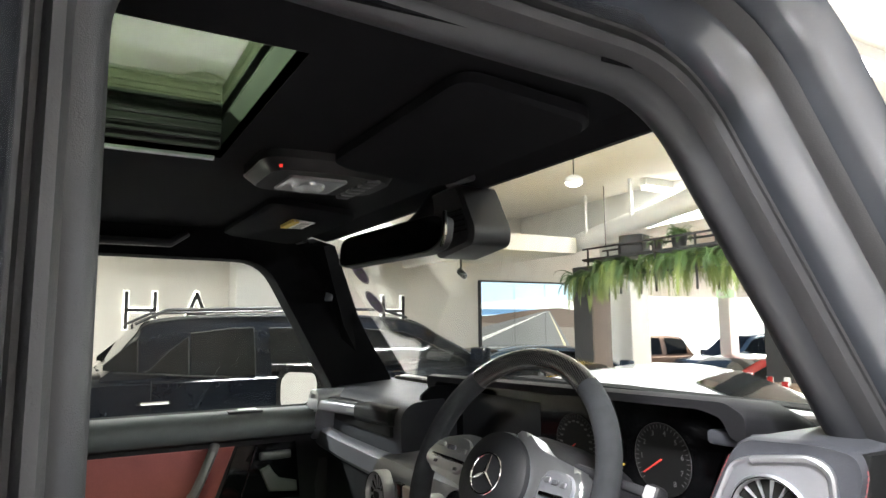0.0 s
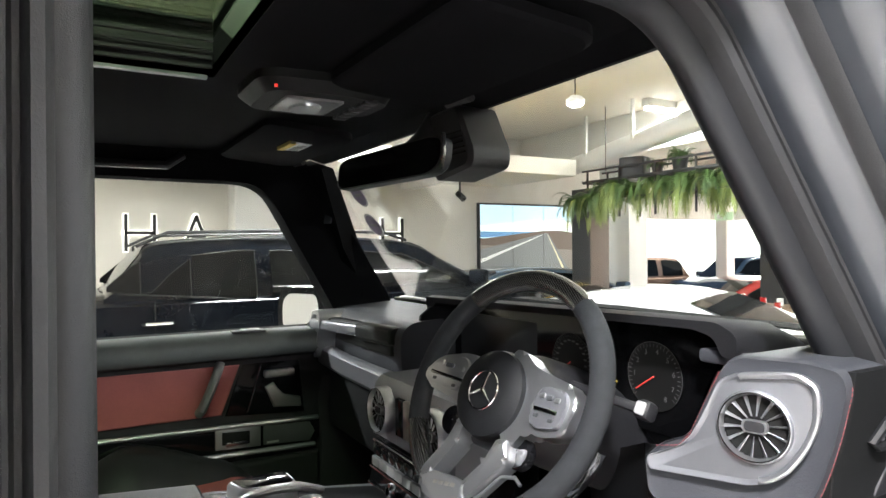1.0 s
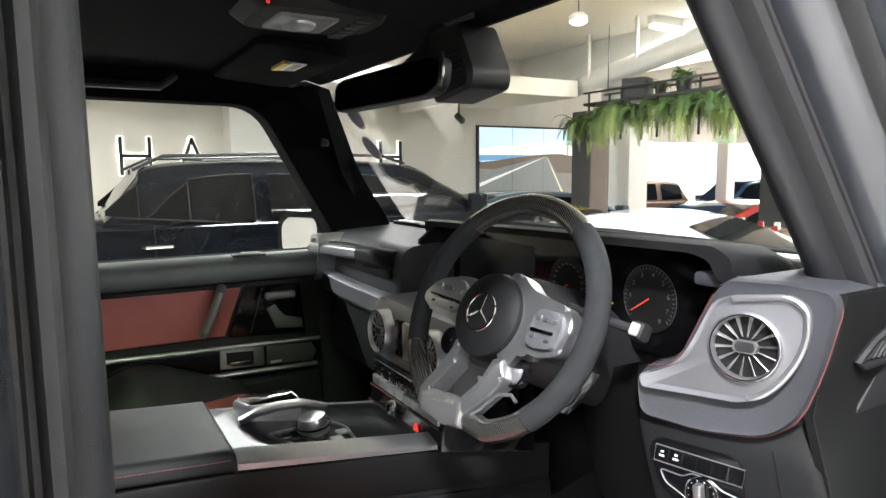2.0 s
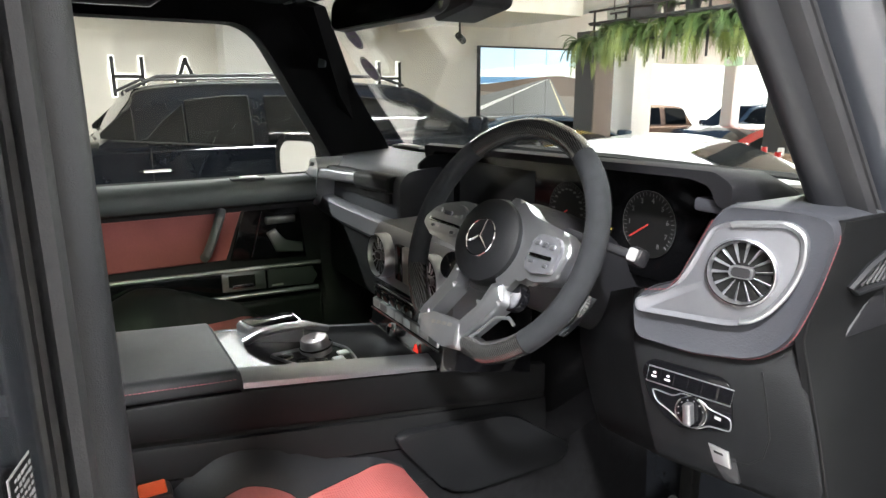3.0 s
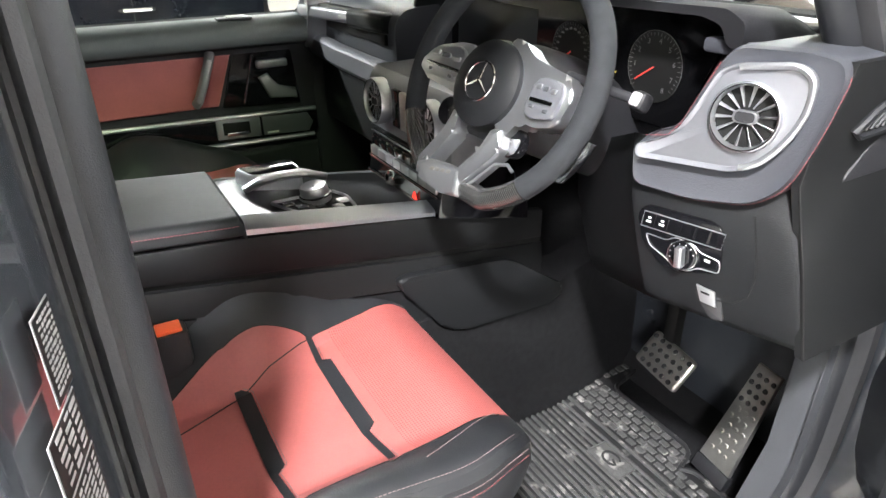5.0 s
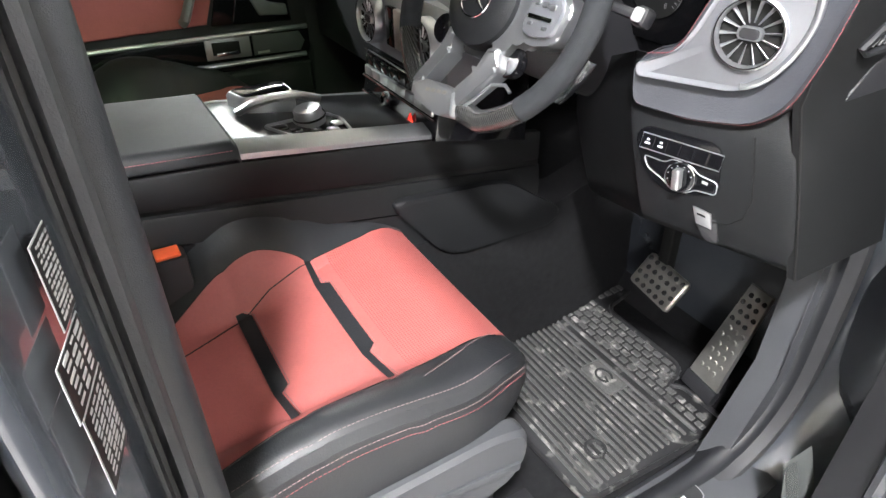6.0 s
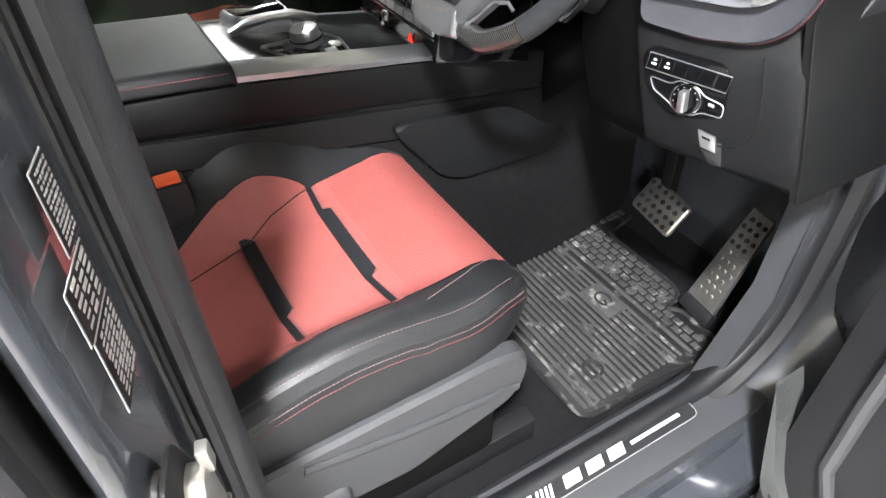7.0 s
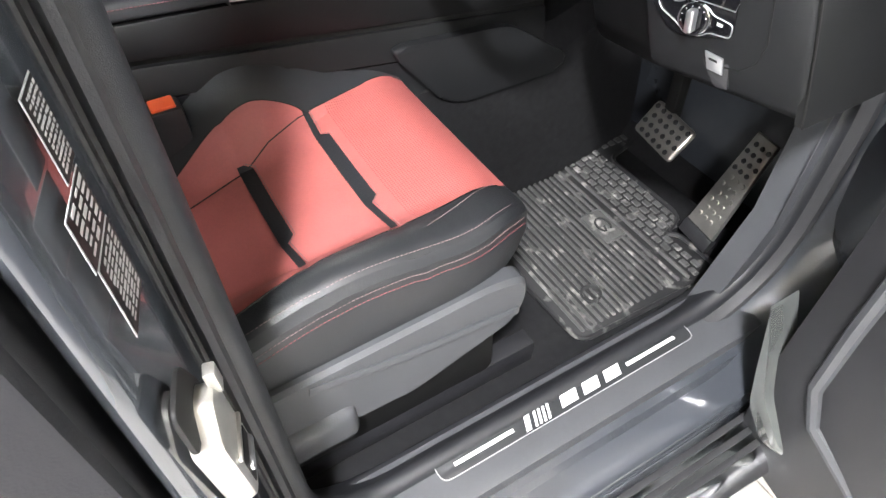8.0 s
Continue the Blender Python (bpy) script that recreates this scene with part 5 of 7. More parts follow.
part("kick_panel", P([(0.655, 0.80, 0.49), (0.655, 1.30, 0.49), (0.655, 1.30, 1.2), (0.655, 0.95, 1.2), (0.655, 0.95, 0.75)], (0.05, 0, 0), 0.01), TRIM, suv, "grey plastic kick panel")
bm = B((-0.065, -0.008, -0.042), (0.065, 0.008, 0.042), 0.010, 3, None)
PM = pose(0.365, 1.00, 0.722, -38, 4, -6)
bm.transform(PM)
brake = part("brake_pedal", bm, STEEL, suv, "brushed steel brake pedal with rubber studs")
for j in range(4):
    for i in range(6 if j % 2 else 5):
        bm = bmesh.new()
        disc(bm, (-0.052 + i * 0.021 + (0 if j % 2 else 0.0105), -0.008, -0.03 + j * 0.02), (0, -1, 0), 0.006, 0.005, 0.003, 10)
        bm.transform(PM)
        part("pedal_stud", bm, RUBBER, brake)
part("brake_arm", B((0.33, 1.02, 0.72), (0.36, 1.05, 1.1), 0.005), LABEL_BLACK, brake)
GM = Matrix.Translation((0.5385, 1.040, 0.66)) @ Matrix.Rotation(radians(-8), 4, "Z") @ Matrix.Rotation(radians(-24), 4, "X")
bm = P([(-0.030, 0.0, 0.13), (0.028, 0.0, 0.13), (0.042, 0.0, -0.11), (-0.042, 0.0, -0.11)], (0, 0.014, 0), 0.004)
bm.transform(GM)
gas = part("accelerator_pedal", bm, STEEL, suv, "brushed steel accelerator with rubber studs")
for j in range(10):
    for i in range(3):
        bm = bmesh.new()
        disc(bm, (-0.018 + i * 0.018 + (0.004 if j % 2 else -0.004), 0.0, -0.08 + j * 0.021), (0, -1, 0), 0.0058, 0.0048, 0.003, 10)
        bm.transform(GM)
        part("pedal_stud", bm, RUBBER if j > 5 else STEEL, gas)
bm = B((-0.045, -0.002, -0.145), (0.045, 0.02, -0.11), 0.005)
bm.transform(GM)
part("pedal_foot", bm, DARK_TRIM, gas, "black pedal hinge")

# Rubber floor mat: base, border, ribs, blocks.
mat_thing = thing("floor_mat", "dusty black rubber floor mat with raised ribs", "floor mat", (0.4, 0.8, 0.50))
MO = rounded([(0.19, 0.58), (0.615, 0.60), (0.628, 0.985), (0.50, 0.985), (0.48, 0.96), (0.455, 1.03), (0.20, 1.03), (0.165, 1.18), (0.06, 1.18), (0.11, 0.70)], 0.03, 4)
base = part("mat_base", P([(x, y, 0.503) for x, y in MO], (0, 0, 0.010), 0.003), MAT_RUBBER, mat_thing, "black rubber mat body")
part("mat_border", tube(bmesh.new(), [(x, y, 0.516) for x, y in MO], 0.006, 6, True), MAT_RUBBER, mat_thing)
y = 0.618
while y < 0.885:
    part("mat_rib", B((0.165, y, 0.512), (0.598, y + 0.007, 0.519), 0.0018, 1), MAT_RIB, mat_thing)
    y += 0.0165
part("mat_ridge", B((0.135, 0.905, 0.512), (0.605, 0.913, 0.521), 0.002, 1), MAT_RIB, mat_thing)
random.seed(4)
for j in range(5):
    for i in range(16):
        x, yy = 0.15 + i * 0.029 + (0.014 if j % 2 else 0), 0.925 + j * 0.021
        if (x > 0.46 and yy > 0.95) or x > 0.59:
            continue
        part("mat_block", B((x, yy, 0.512), (x + 0.022, yy + 0.014, 0.517), 0.0015, 1), MAT_RIB, mat_thing)
for j in range(5):
    for i in range(3):
        part("mat_block", B((0.085 + i * 0.027, 1.045 + j * 0.024, 0.512), (0.106 + i * 0.027, 1.062 + j * 0.024, 0.517), 0.0015, 1), MAT_RIB, mat_thing)
part("mat_badge", B((0.335, 0.820, 0.514), (0.435, 0.880, 0.5225), 0.008), MAT_RIB, mat_thing, "raised rounded badge")
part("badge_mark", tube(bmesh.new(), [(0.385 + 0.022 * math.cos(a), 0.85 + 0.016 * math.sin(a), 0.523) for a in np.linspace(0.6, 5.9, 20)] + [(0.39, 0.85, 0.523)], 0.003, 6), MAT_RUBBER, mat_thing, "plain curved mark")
part("mat_eyelet", lathe(bmesh.new(), (0.53, 0.695, 0.512), (0, 0, 1), [(0.024, 0), (0.024, 0.010), (0.020, 0.012), (0.016, 0.006), (0.002, 0.005)], 24), MAT_RUBBER, mat_thing, "round mat fastener")
# Overhead: console, mirror, camera housing, visors.
bm = bmesh.new()
oc = rounded([(-0.09, 0.24), (0.09, 0.24), (0.10, 0.36), (0.07, 0.47), (-0.07, 0.47), (-0.10, 0.36)], 0.04, 5)
loft(bm, [[(x + 0.10, y - 0.01, 1.868) for x, y in oc], [(x + 0.10, y - 0.01, 1.852) for x, y in oc], [(0.10 + x * 0.85, 0.35 + (y - 0.355) * 0.88, 1.836) for x, y in oc]])
ohc = part("overhead_console", bm, CONSOLE, suv, "black overhead console")
part("reading_lamp_panel", B((0.045, 0.28, 1.831), (0.150, 0.375, 1.838), 0.006, 3), material("smoked_lamp_panel", (0.22, 0.22, 0.225), 0.3, 0.4, 0.1, 30), ohc, "satin metal reading lamp panel")
bm = loft(bmesh.new(), [[(0.098 + rx * math.cos(a), 0.325 + ry * math.sin(a), z) for a in np.linspace(0, 2 * math.pi, 28, endpoint=False)] for rx, ry, z in ((0.036, 0.026, 1.832), (0.034, 0.024, 1.827), (0.028, 0.019, 1.829))])
part("reading_lamp", bm, SILVER, ohc, "oval reading lamp lens")
part("alarm_led", B((0.196, 0.249, 1.834), (0.200, 0.253, 1.838)), RED_LED, ohc, "tiny red light")
for k in range(6):
    part("overhead_key", B((0.02 + k * 0.026, 0.40, 1.831), (0.041 + k * 0.026, 0.425, 1.838), 0.003), DARK_TRIM, ohc)
MP = pose(0.010, 0.515, 1.752, -8, 0, 4)
bm = bmesh.new()
mo = rounded([(-0.20, 0.024), (-0.195, -0.024), (-0.17, -0.032), (0.17, -0.032), (0.205, -0.018), (0.205, 0.026), (0.17, 0.034), (-0.17, 0.034)], 0.015, 4)
loft(bm, [[(x, y, z) for x, z in mo] for y in (-0.014, 0.006)] + [[(x * 0.8, 0.03, z * 0.7) for x, z in mo]])
bm.transform(MP)
rear_mirror = part("rear_view_mirror", bm, DARK_TRIM, suv, "black interior mirror")
bm = loft(bmesh.new(), [[(x * 0.975, -0.0155, z * 0.92) for x, z in mo], [(x * 0.975, -0.0145, z * 0.92) for x, z in mo]])
bm.transform(MP)
part("mirror_glass", bm, SCREEN_BLACK, rear_mirror, "dimmed mirror glass")
bm = tube(bmesh.new(), [MP @ Vector((0.204, -0.012, -0.028)), MP @ Vector((0.208, -0.012, 0.0)), MP @ Vector((0.20, -0.012, 0.034))], 0.004, 6)
part("mirror_edge", bm, CHROME, rear_mirror, "bright mirror end edge")
part("mirror_stem", tube(bmesh.new(), [(0.04, 0.53, 1.76), (0.05, 0.57, 1.80), (0.05, 0.60, 1.845)], 0.022, 12), DARK_TRIM, rear_mirror)
CAMO = rounded([(0.045, 1.85), (0.155, 1.852), (0.205, 1.765), (0.20, 1.738), (0.075, 1.722), (0.05, 1.76)], 0.014, 4)
bm = loft(bmesh.new(), [[(0.12 + (x - 0.12) * s, y, 1.79 + (z - 1.79) * s) for x, z in CAMO] for y, s in ((0.578, 0.9), (0.585, 1.0), (0.66, 1.0))])
sensor = part("windscreen_sensor_housing", bm, DARK_TRIM, suv, "black sensor housing with louvres")
for k in range(5):
    part("louvre", B((0.125 + k * 0.004, 0.5755, 1.800 - k * 0.0095), (0.172 + k * 0.004, 0.580, 1.804 - k * 0.0095), 0.001, 1), LABEL_BLACK, sensor)
for nm, xa, xb in (("far", -0.66, -0.16), ("near", 0.19, 0.585)):
    o = rounded([(xa, 0.33), (xb, 0.33), (xb, 0.50), (xb - 0.03, 0.525), (xa + 0.03, 0.525), (xa, 0.50)], 0.03, 4)
    v = part("sun_visor", loft(bmesh.new(), [[(x, y, 1.862 - (y - 0.33) * 0.08) for x, y in o], [(x, y, 1.850 - (y - 0.33) * 0.085) for x, y in o],
             [((xa + xb) / 2 + (x - (xa + xb) / 2) * 0.97, 0.43 + (y - 0.43) * 0.93, 1.845 - (y - 0.33) * 0.085) for x, y in o]]), HEADLINER, suv, "black suede sun visor")
    part("visor_hinge", tube(bmesh.new(), [(xa + 0.02, 0.53, 1.835), (xa + 0.09, 0.532, 1.832)], 0.007, 8), DARK_TRIM, v)
    if nm == "far":
        lab = part("visor_label", B((-0.375, 0.41, 1.832), (-0.275, 0.46, 1.8385), 0.0005, 1), WHITE_PRINT, v, "pale airbag warning label")
        part("visor_label_strip", B((-0.375, 0.408, 1.831), (-0.275, 0.424, 1.8385), 0.0003, 1), YELLOW_PRINT, lab, "yellow warning strip")
        for k in range(3):
            part("label_bar", B((-0.365 + k * 0.03, 0.432, 1.8311), (-0.345 + k * 0.03, 0.452, 1.834)), GREY_PRINT, lab)
part("ceiling_grab_handle", tube(bmesh.new(), [(-0.655, -0.02, 1.845), (-0.645, 0.02, 1.815), (-0.645, 0.20, 1.815), (-0.655, 0.24, 1.845)], 0.011, 8), DARK_TRIM, suv, "black roof grab handle")
for z, r, _ in ((1.752, 0.041, 0), (1.668, 0.041, 0)):
    disc_m = Matrix.Translation((-0.588 - (1.748 - z) * 0.40, 0.700 + (1.748 - z) * 0.74, z)) @ Matrix.Rotation(radians(36.4), 4, "X") @ Matrix.Rotation(radians(90), 4, "X")
    bm = lathe(bmesh.new(), (0, 0, 0), (0, 0, 1), [(r, 0), (r, 0.001), (0.001, 0.001)], 28)
    bm.transform(disc_m)
    sd = part("licence_disc", bm, WHITE_PRINT, suv, "round licence disc stuck to the windscreen")
    bm = lathe(bmesh.new(), (0, 0, 0.001), (0, 0, 1), [(r * 0.86, 0), (r * 0.86, 0.0006), (0.001, 0.0006)], 28)
    bm.transform(disc_m)
    part("disc_face", bm, material("faded_disc_print", (0.30, 0.25, 0.34), 0.6, 0, 0.3, 60), sd, "dark purple printed face")
    bm = B((-r * 0.6, -0.004, 0.0015), (r * 0.6, 0.004, 0.0022))
    bm.transform(disc_m)
    part("disc_bar", bm, GREY_PRINT, sd, "unreadable print bar")

# Passenger door panel.
bm = bmesh.new()
dp = [(-0.74, 1.36), (-0.69, 1.372), (-0.655, 1.362), (-0.648, 1.345), (-0.655, 1.318), (-0.685, 1.296), (-0.695, 1.16), (-0.69, 1.02), (-0.70, 0.60), (-0.74, 0.56)]
loft(bm, [[(x, y, z) for x, z in dp] for y in (-1.5, 0.60, 0.665)])
door2 = part("passenger_door_panel", bm, DARK_TRIM, suv, "black passenger door panel")
part("window_ledge", loft(bmesh.new(), [[(x, y, z) for x, z in ((-0.70, 1.376), (-0.675, 1.375), (-0.654, 1.367), (-0.641, 1.352), (-0.637, 1.335), (-0.642, 1.318), (-0.655, 1.306), (-0.70, 1.304))] for y in (-1.5, 0.575, 0.60)]), DOOR_LEATHER, door2, "grey leather window ledge, lightened for outside light")
part("ledge_switch", B((-0.690, 0.36, 1.3715), (-0.655, 0.45, 1.3785), 0.003), TRIM, door2)
part("ledge_speaker", B((-0.682, 0.385, 1.377), (-0.662, 0.435, 1.3815), 0.002), SILVER, door2, "small silver lock button")
part("red_door_inlay", P([(-0.694, -1.0, 1.150), (-0.694, 0.335, 1.150), (-0.694, 0.385, 1.284), (-0.694, -1.0, 1.29)], (0.012, 0, 0), 0.006, 3), RED, door2, "red leather door inlay")
part("black_door_inlay", P([(-0.694, 0.345, 1.145), (-0.694, 0.565, 1.130), (-0.694, 0.55, 1.285), (-0.694, 0.392, 1.288)], (0.008, 0, 0), 0.003), PIANO, door2, "piano black door inlay")
pull = part("door_pull", tube(bmesh.new(), [(-0.675, 0.330, 1.292), (-0.655, 0.322, 1.278), (-0.650, 0.300, 1.225), (-0.655, 0.280, 1.178), (-0.675, 0.275, 1.165)], 0.013, 10, rz=0.010), SILVER, door2, "satin silver pull handle")
part("inlay_line", tube(bmesh.new(), [(-0.684, 0.442, 1.278), (-0.684, 0.405, 1.150)], 0.0025, 6), CHROME, door2)
part("seat_memory_keys", B((-0.690, 0.448, 1.240), (-0.672, 0.535, 1.262), 0.006, 3), SILVER, door2, "silver memory keys")
part("seat_switch", P([(-0.688, 0.45, 1.215), (-0.688, 0.475, 1.226), (-0.688, 0.495, 1.190), (-0.688, 0.55, 1.178), (-0.688, 0.553, 1.150), (-0.688, 0.475, 1.158)], (0.018, 0, 0), 0.005, 3), SILVER, door2, "silver seat-shaped switch")
band = part("door_trim_band", P([(-0.692, -1.0, 1.078), (-0.692, 0.585, 1.040), (-0.692, 0.605, 1.055), (-0.692, 0.605, 1.108), (-0.692, -1.0, 1.150)], (0.020, 0, 0), 0.004), PIANO, door2, "piano black door trim band")
for a, b_ in (((-0.672, -1.0, 1.152), (-0.672, 0.60, 1.114)), ((-0.672, -1.0, 1.075), (-0.672, 0.59, 1.038))):
    part("trim_line", tube(bmesh.new(), [a, b_], 0.008, 8, rz=0.007), CHROME_SATIN, band, "silver trim line")
part("door_opener", P([(-0.674, 0.315, 1.062), (-0.674, 0.435, 1.057), (-0.674, 0.435, 1.112), (-0.674, 0.315, 1.118)], (0.008, 0, 0), 0.003), SILVER, band, "silver door opener surround")
part("opener_recess", P([(-0.667, 0.332, 1.074), (-0.667, 0.405, 1.070), (-0.667, 0.405, 1.104), (-0.667, 0.332, 1.108)], (0.003, 0, 0), 0.001), LABEL_BLACK, band, "black opener recess")
part("opener_latch", B((-0.665, 0.340, 1.070), (-0.660, 0.400, 1.080), 0.002), CHROME, band)
part("door_speaker", P([(-0.674, 0.442, 1.056), (-0.674, 0.575, 1.050), (-0.674, 0.59, 1.075), (-0.674, 0.575, 1.105), (-0.674, 0.442, 1.112)], (0.006, 0, 0), 0.003), pattern_mat(TRIM, "perf", 260, (0.01, 0.01, 0.01)), band, "perforated grey speaker grille")
part("speaker_badge", B((-0.668, 0.452, 1.060), (-0.6665, 0.485, 1.066)), GREY_PRINT, band, "tiny plain badge")
part("door_pocket", P([(-0.70, -0.5, 0.70), (-0.70, 0.60, 0.70), (-0.70, 0.60, 1.02), (-0.70, 0.26, 1.02), (-0.70, 0.22, 0.99), (-0.70, -0.5, 0.99)], (0.04, 0, 0), 0.012, 3), DARK_TRIM, door2, "black door pocket")
part("dash_end_filler", B((-0.745, 0.60, 0.55), (-0.69, 0.95, 1.30), 0.02), DARK_TRIM, suv)

# Passenger mirror outside.
mm = Matrix.Translation((-1.055, 0.670, 1.385)) @ Matrix.Rotation(radians(28), 4, "Z")
out = rounded([(-0.11, -0.085), (0.10, -0.08), (0.115, 0.0), (0.105, 0.082), (-0.07, 0.082), (-0.11, 0.04)], 0.035, 5)
bm = loft(bmesh.new(), [[(x, 0.0, z) for x, z in out], [(x * 1.05, 0.012, z * 1.05) for x, z in out], [(x * 1.0, 0.06, z * 0.98) for x, z in out], [(x * 0.75, 0.10, z * 0.7) for x, z in out]])
bm.transform(mm)
wm = part("wing_mirror", bm, BLACK_PAINT, suv, "dark grey wing mirror housing")
bm = loft(bmesh.new(), [[(x * 0.76, -0.004, z * 0.72) for x, z in out], [(x * 0.76, 0.002, z * 0.72) for x, z in out]])
bm.transform(mm)
part("mirror_plate", bm, MIRROR, wm, "bright mirror glass")
part("mirror_arm", B((-0.96, 0.70, 1.30), (-0.85, 0.76, 1.35), 0.012), DARK_TRIM, wm)

# Pillar by the driver's seat: labels and striker.
def pillar_label(tl, tr, br, bl, rows, cols, seed):
    """A label on the pillar's front face; corners as (x, z), top edge first."""
    c = [Vector(p) for p in (tl, tr, br, bl)]

    def at(u, v, off):
        p = (c[0] * (1 - u) + c[1] * u) * (1 - v) + (c[3] * (1 - u) + c[2] * u) * v
        return (p.x - 0.10 * max(0.0, p.y - 1.25), -0.0358 - (p.x - 0.745) * 0.278 + off, p.y)
    quad = lambda u0, u1, v0, v1, off: [at(u0, v0, off), at(u1, v0, off), at(u1, v1, off), at(u0, v1, off)]
    lab = part("pillar_label", P(quad(0, 1, 0, 1, 0.0012), (0, 0.0005, 0)), GREY_PRINT, suv, "printed specification label, text unreadable")
    part("label_field", P(quad(0.03, 0.97, 0.02, 0.98, 0.0019), (0, 0.0004, 0)), LABEL_BLACK, lab, "black label field")
    r = random.Random(seed)
    for j in range(rows):
        for i in range(cols):
            u0 = 0.10 + 0.80 * i / cols
            part("text_bar", P(quad(u0, u0 + 0.80 / cols * r.uniform(0.5, 0.85), 0.06 + 0.88 * j / rows, 0.06 + 0.88 * (j + r.uniform(0.35, 0.6)) / rows, 0.0025), (0, 0.0003, 0)), GREY_PRINT, lab)


pillar_label((0.764, 1.418), (0.792, 1.418), (0.792, 1.364), (0.764, 1.364), 12, 5, 1)
pillar_label((0.768, 1.361), (0.818, 1.361), (0.818, 1.322), (0.768, 1.322), 6, 3, 2)
pillar_label((0.766, 1.321), (0.814, 1.321), (0.814, 1.262), (0.766, 1.262), 11, 4, 3)
# Striker: a pressed steel housing with a slotted mouth, in a dark recess.
SK = Matrix.Translation((0.800, -0.046, 1.088)) @ Matrix.Rotation(radians(-15.5), 4, "Z") @ Matrix.Rotation(radians(4), 4, "Y")
bm = loft(bmesh.new(), [[(x * kx, y, z * kz) for x, z in rounded([(-0.026, -0.072), (0.030, -0.078), (0.034, 0.050), (0.006, 0.078), (-0.020, 0.070)], 0.010, 4)] for y, kx, kz in ((-0.008, 1.0, 1.0), (0.010, 1.0, 1.0), (0.016, 0.92, 0.96), (0.018, 0.78, 0.9))])
bm.transform(SK)
strk = part("door_striker", bm, STEEL, suv, "galvanised steel door striker")
for nm, a, b, mat_, lab in (("striker_slot", (-0.016, 0.015, -0.060), (0.020, 0.0195, -0.012), LABEL_BLACK, "dark striker mouth"), ("striker_bar", (-0.014, 0.017, -0.040), (0.018, 0.023, -0.030), CHROME_SATIN, "bright catch bar"),
                            ("striker_rib", (-0.020, 0.016, 0.0), (0.026, 0.021, 0.006), STEEL, ""), ("striker_lug", (-0.024, 0.012, 0.060), (-0.010, 0.022, 0.088), STEEL, "")):
    bm = B(a, b, 0.0018)
    bm.transform(SK)
    part(nm, bm, mat_, strk, lab)
bm = P([(x, -0.002, z) for x, z in rounded([(-0.030, 0.052), (0.040, 0.058), (0.036, 0.120), (-0.012, 0.112)], 0.012, 4)], (0, 0.004, 0), 0.001)
bm.transform(SK)
part("striker_recess", bm, LABEL_BLACK, strk, "dark latch recess")

# Rear door and quarter of the driver's side.
# Rear door takes matte black; the dark reflection is put into its colour.
part("rear_door_skin", B((0.845, -1.2, 0.50), (0.872, -0.100, 1.42), 0.008), COWL, suv, "rear door, matte black in place of its dark reflection")
part("rear_quarter", B((0.72, -1.75, 0.45), (0.85, -0.10, 1.42), 0.01), DARK_TRIM, suv)
part("rear_window_frame", B((0.74, -1.7, 1.42), (0.86, -1.0, 1.93), 0.01), PAINT, suv)
part("rear_window", B((0.80, -1.0, 1.42), (0.805, -0.09, 1.90)), PRIVACY, suv, "dark tinted rear window")
part("front_wing", B((0.70, 1.02, 0.55), (0.90, 2.3, 1.30), 0.02), PAINT, suv, "dark grey front wing")
part("front_wing", B((-0.92, 1.02, 0.55), (-0.765, 2.3, 1.29), 0.02), PAINT, suv, "dark grey front wing")
for y in (-1.25, 1.62):
    for x in (-0.80, 0.80):
        w = part("wheel_rim", lathe(bmesh.new(), (x, y, 0.39), (1 if x > 0 else -1, 0, 0), [(0.27, -0.1), (0.27, 0.06), (0.25, 0.07), (0.06, 0.05), (0.001, 0.06)], 30), DARK_SILVER, suv)
        part("tyre", lathe(bmesh.new(), (x, y, 0.39), (1 if x > 0 else -1, 0, 0), [(0.26, -0.11), (0.36, -0.12), (0.396, -0.09), (0.396, 0.06), (0.36, 0.09), (0.26, 0.08)], 36), TYRE, w, "black tyre")

# Open driver's door, seen by its hinge side.
def door_solid(bm):
    bm.transform(Matrix.Translation((0.885, 1.0, 0)) @ Matrix.Rotation(radians(76), 4, "Z"))
    return bm


skin = part("driver_door", door_solid(B((0.0, -0.98, 0.52), (0.05, 0.0, 1.40), 0.015)), PAINT, suv, "dark grey driver's door standing open")
part("door_lining", door_solid(loft(bmesh.new(), [[(x, y, z) for y, z in rounded([(-0.94, 0.36), (-0.03, 0.34), (-0.012, 0.55), (-0.03, 1.36), (-0.94, 1.38)], 0.05, 5)] for x in (0.0, -0.15)] + [[(-0.19, -0.48 + (y + 0.48) * 0.95, 0.86 + (z - 0.86) * 0.94) for y, z in rounded([(-0.94, 0.36), (-0.03, 0.34), (-0.012, 0.55), (-0.03, 1.36), (-0.94, 1.38)], 0.05, 5)]])), DARK_TRIM, skin, "black plastic door lining")
bm = bmesh.new()
lo = rounded([(0.828, 0.760), (0.852, 0.70), (0.905, 0.56), (0.990, 0.47), (0.945, 0.45), (0.885, 0.52), (0.862, 0.61)], 0.02, 4)
loft(bm, [[(x, 0.85, z) for x, z in lo], [(x, 0.782, z) for x, z in lo], [(0.89 + (x - 0.89) * 0.85, 0.775, 0.60 + (z - 0.60) * 0.92) for x, z in lo]])
part("door_lamp", bm, LENS, skin, "pale ribbed door lamp lens")
part("door_edge_roll", tube(bmesh.new(), [(0.95, 0.785, 0.98), (0.95, 0.785, 0.82), (0.955, 0.785, 0.67), (0.99, 0.778, 0.60), (1.10, 0.76, 0.56)], 0.013, 8), TRIM, skin, "rolled rubber edge of the door lining")
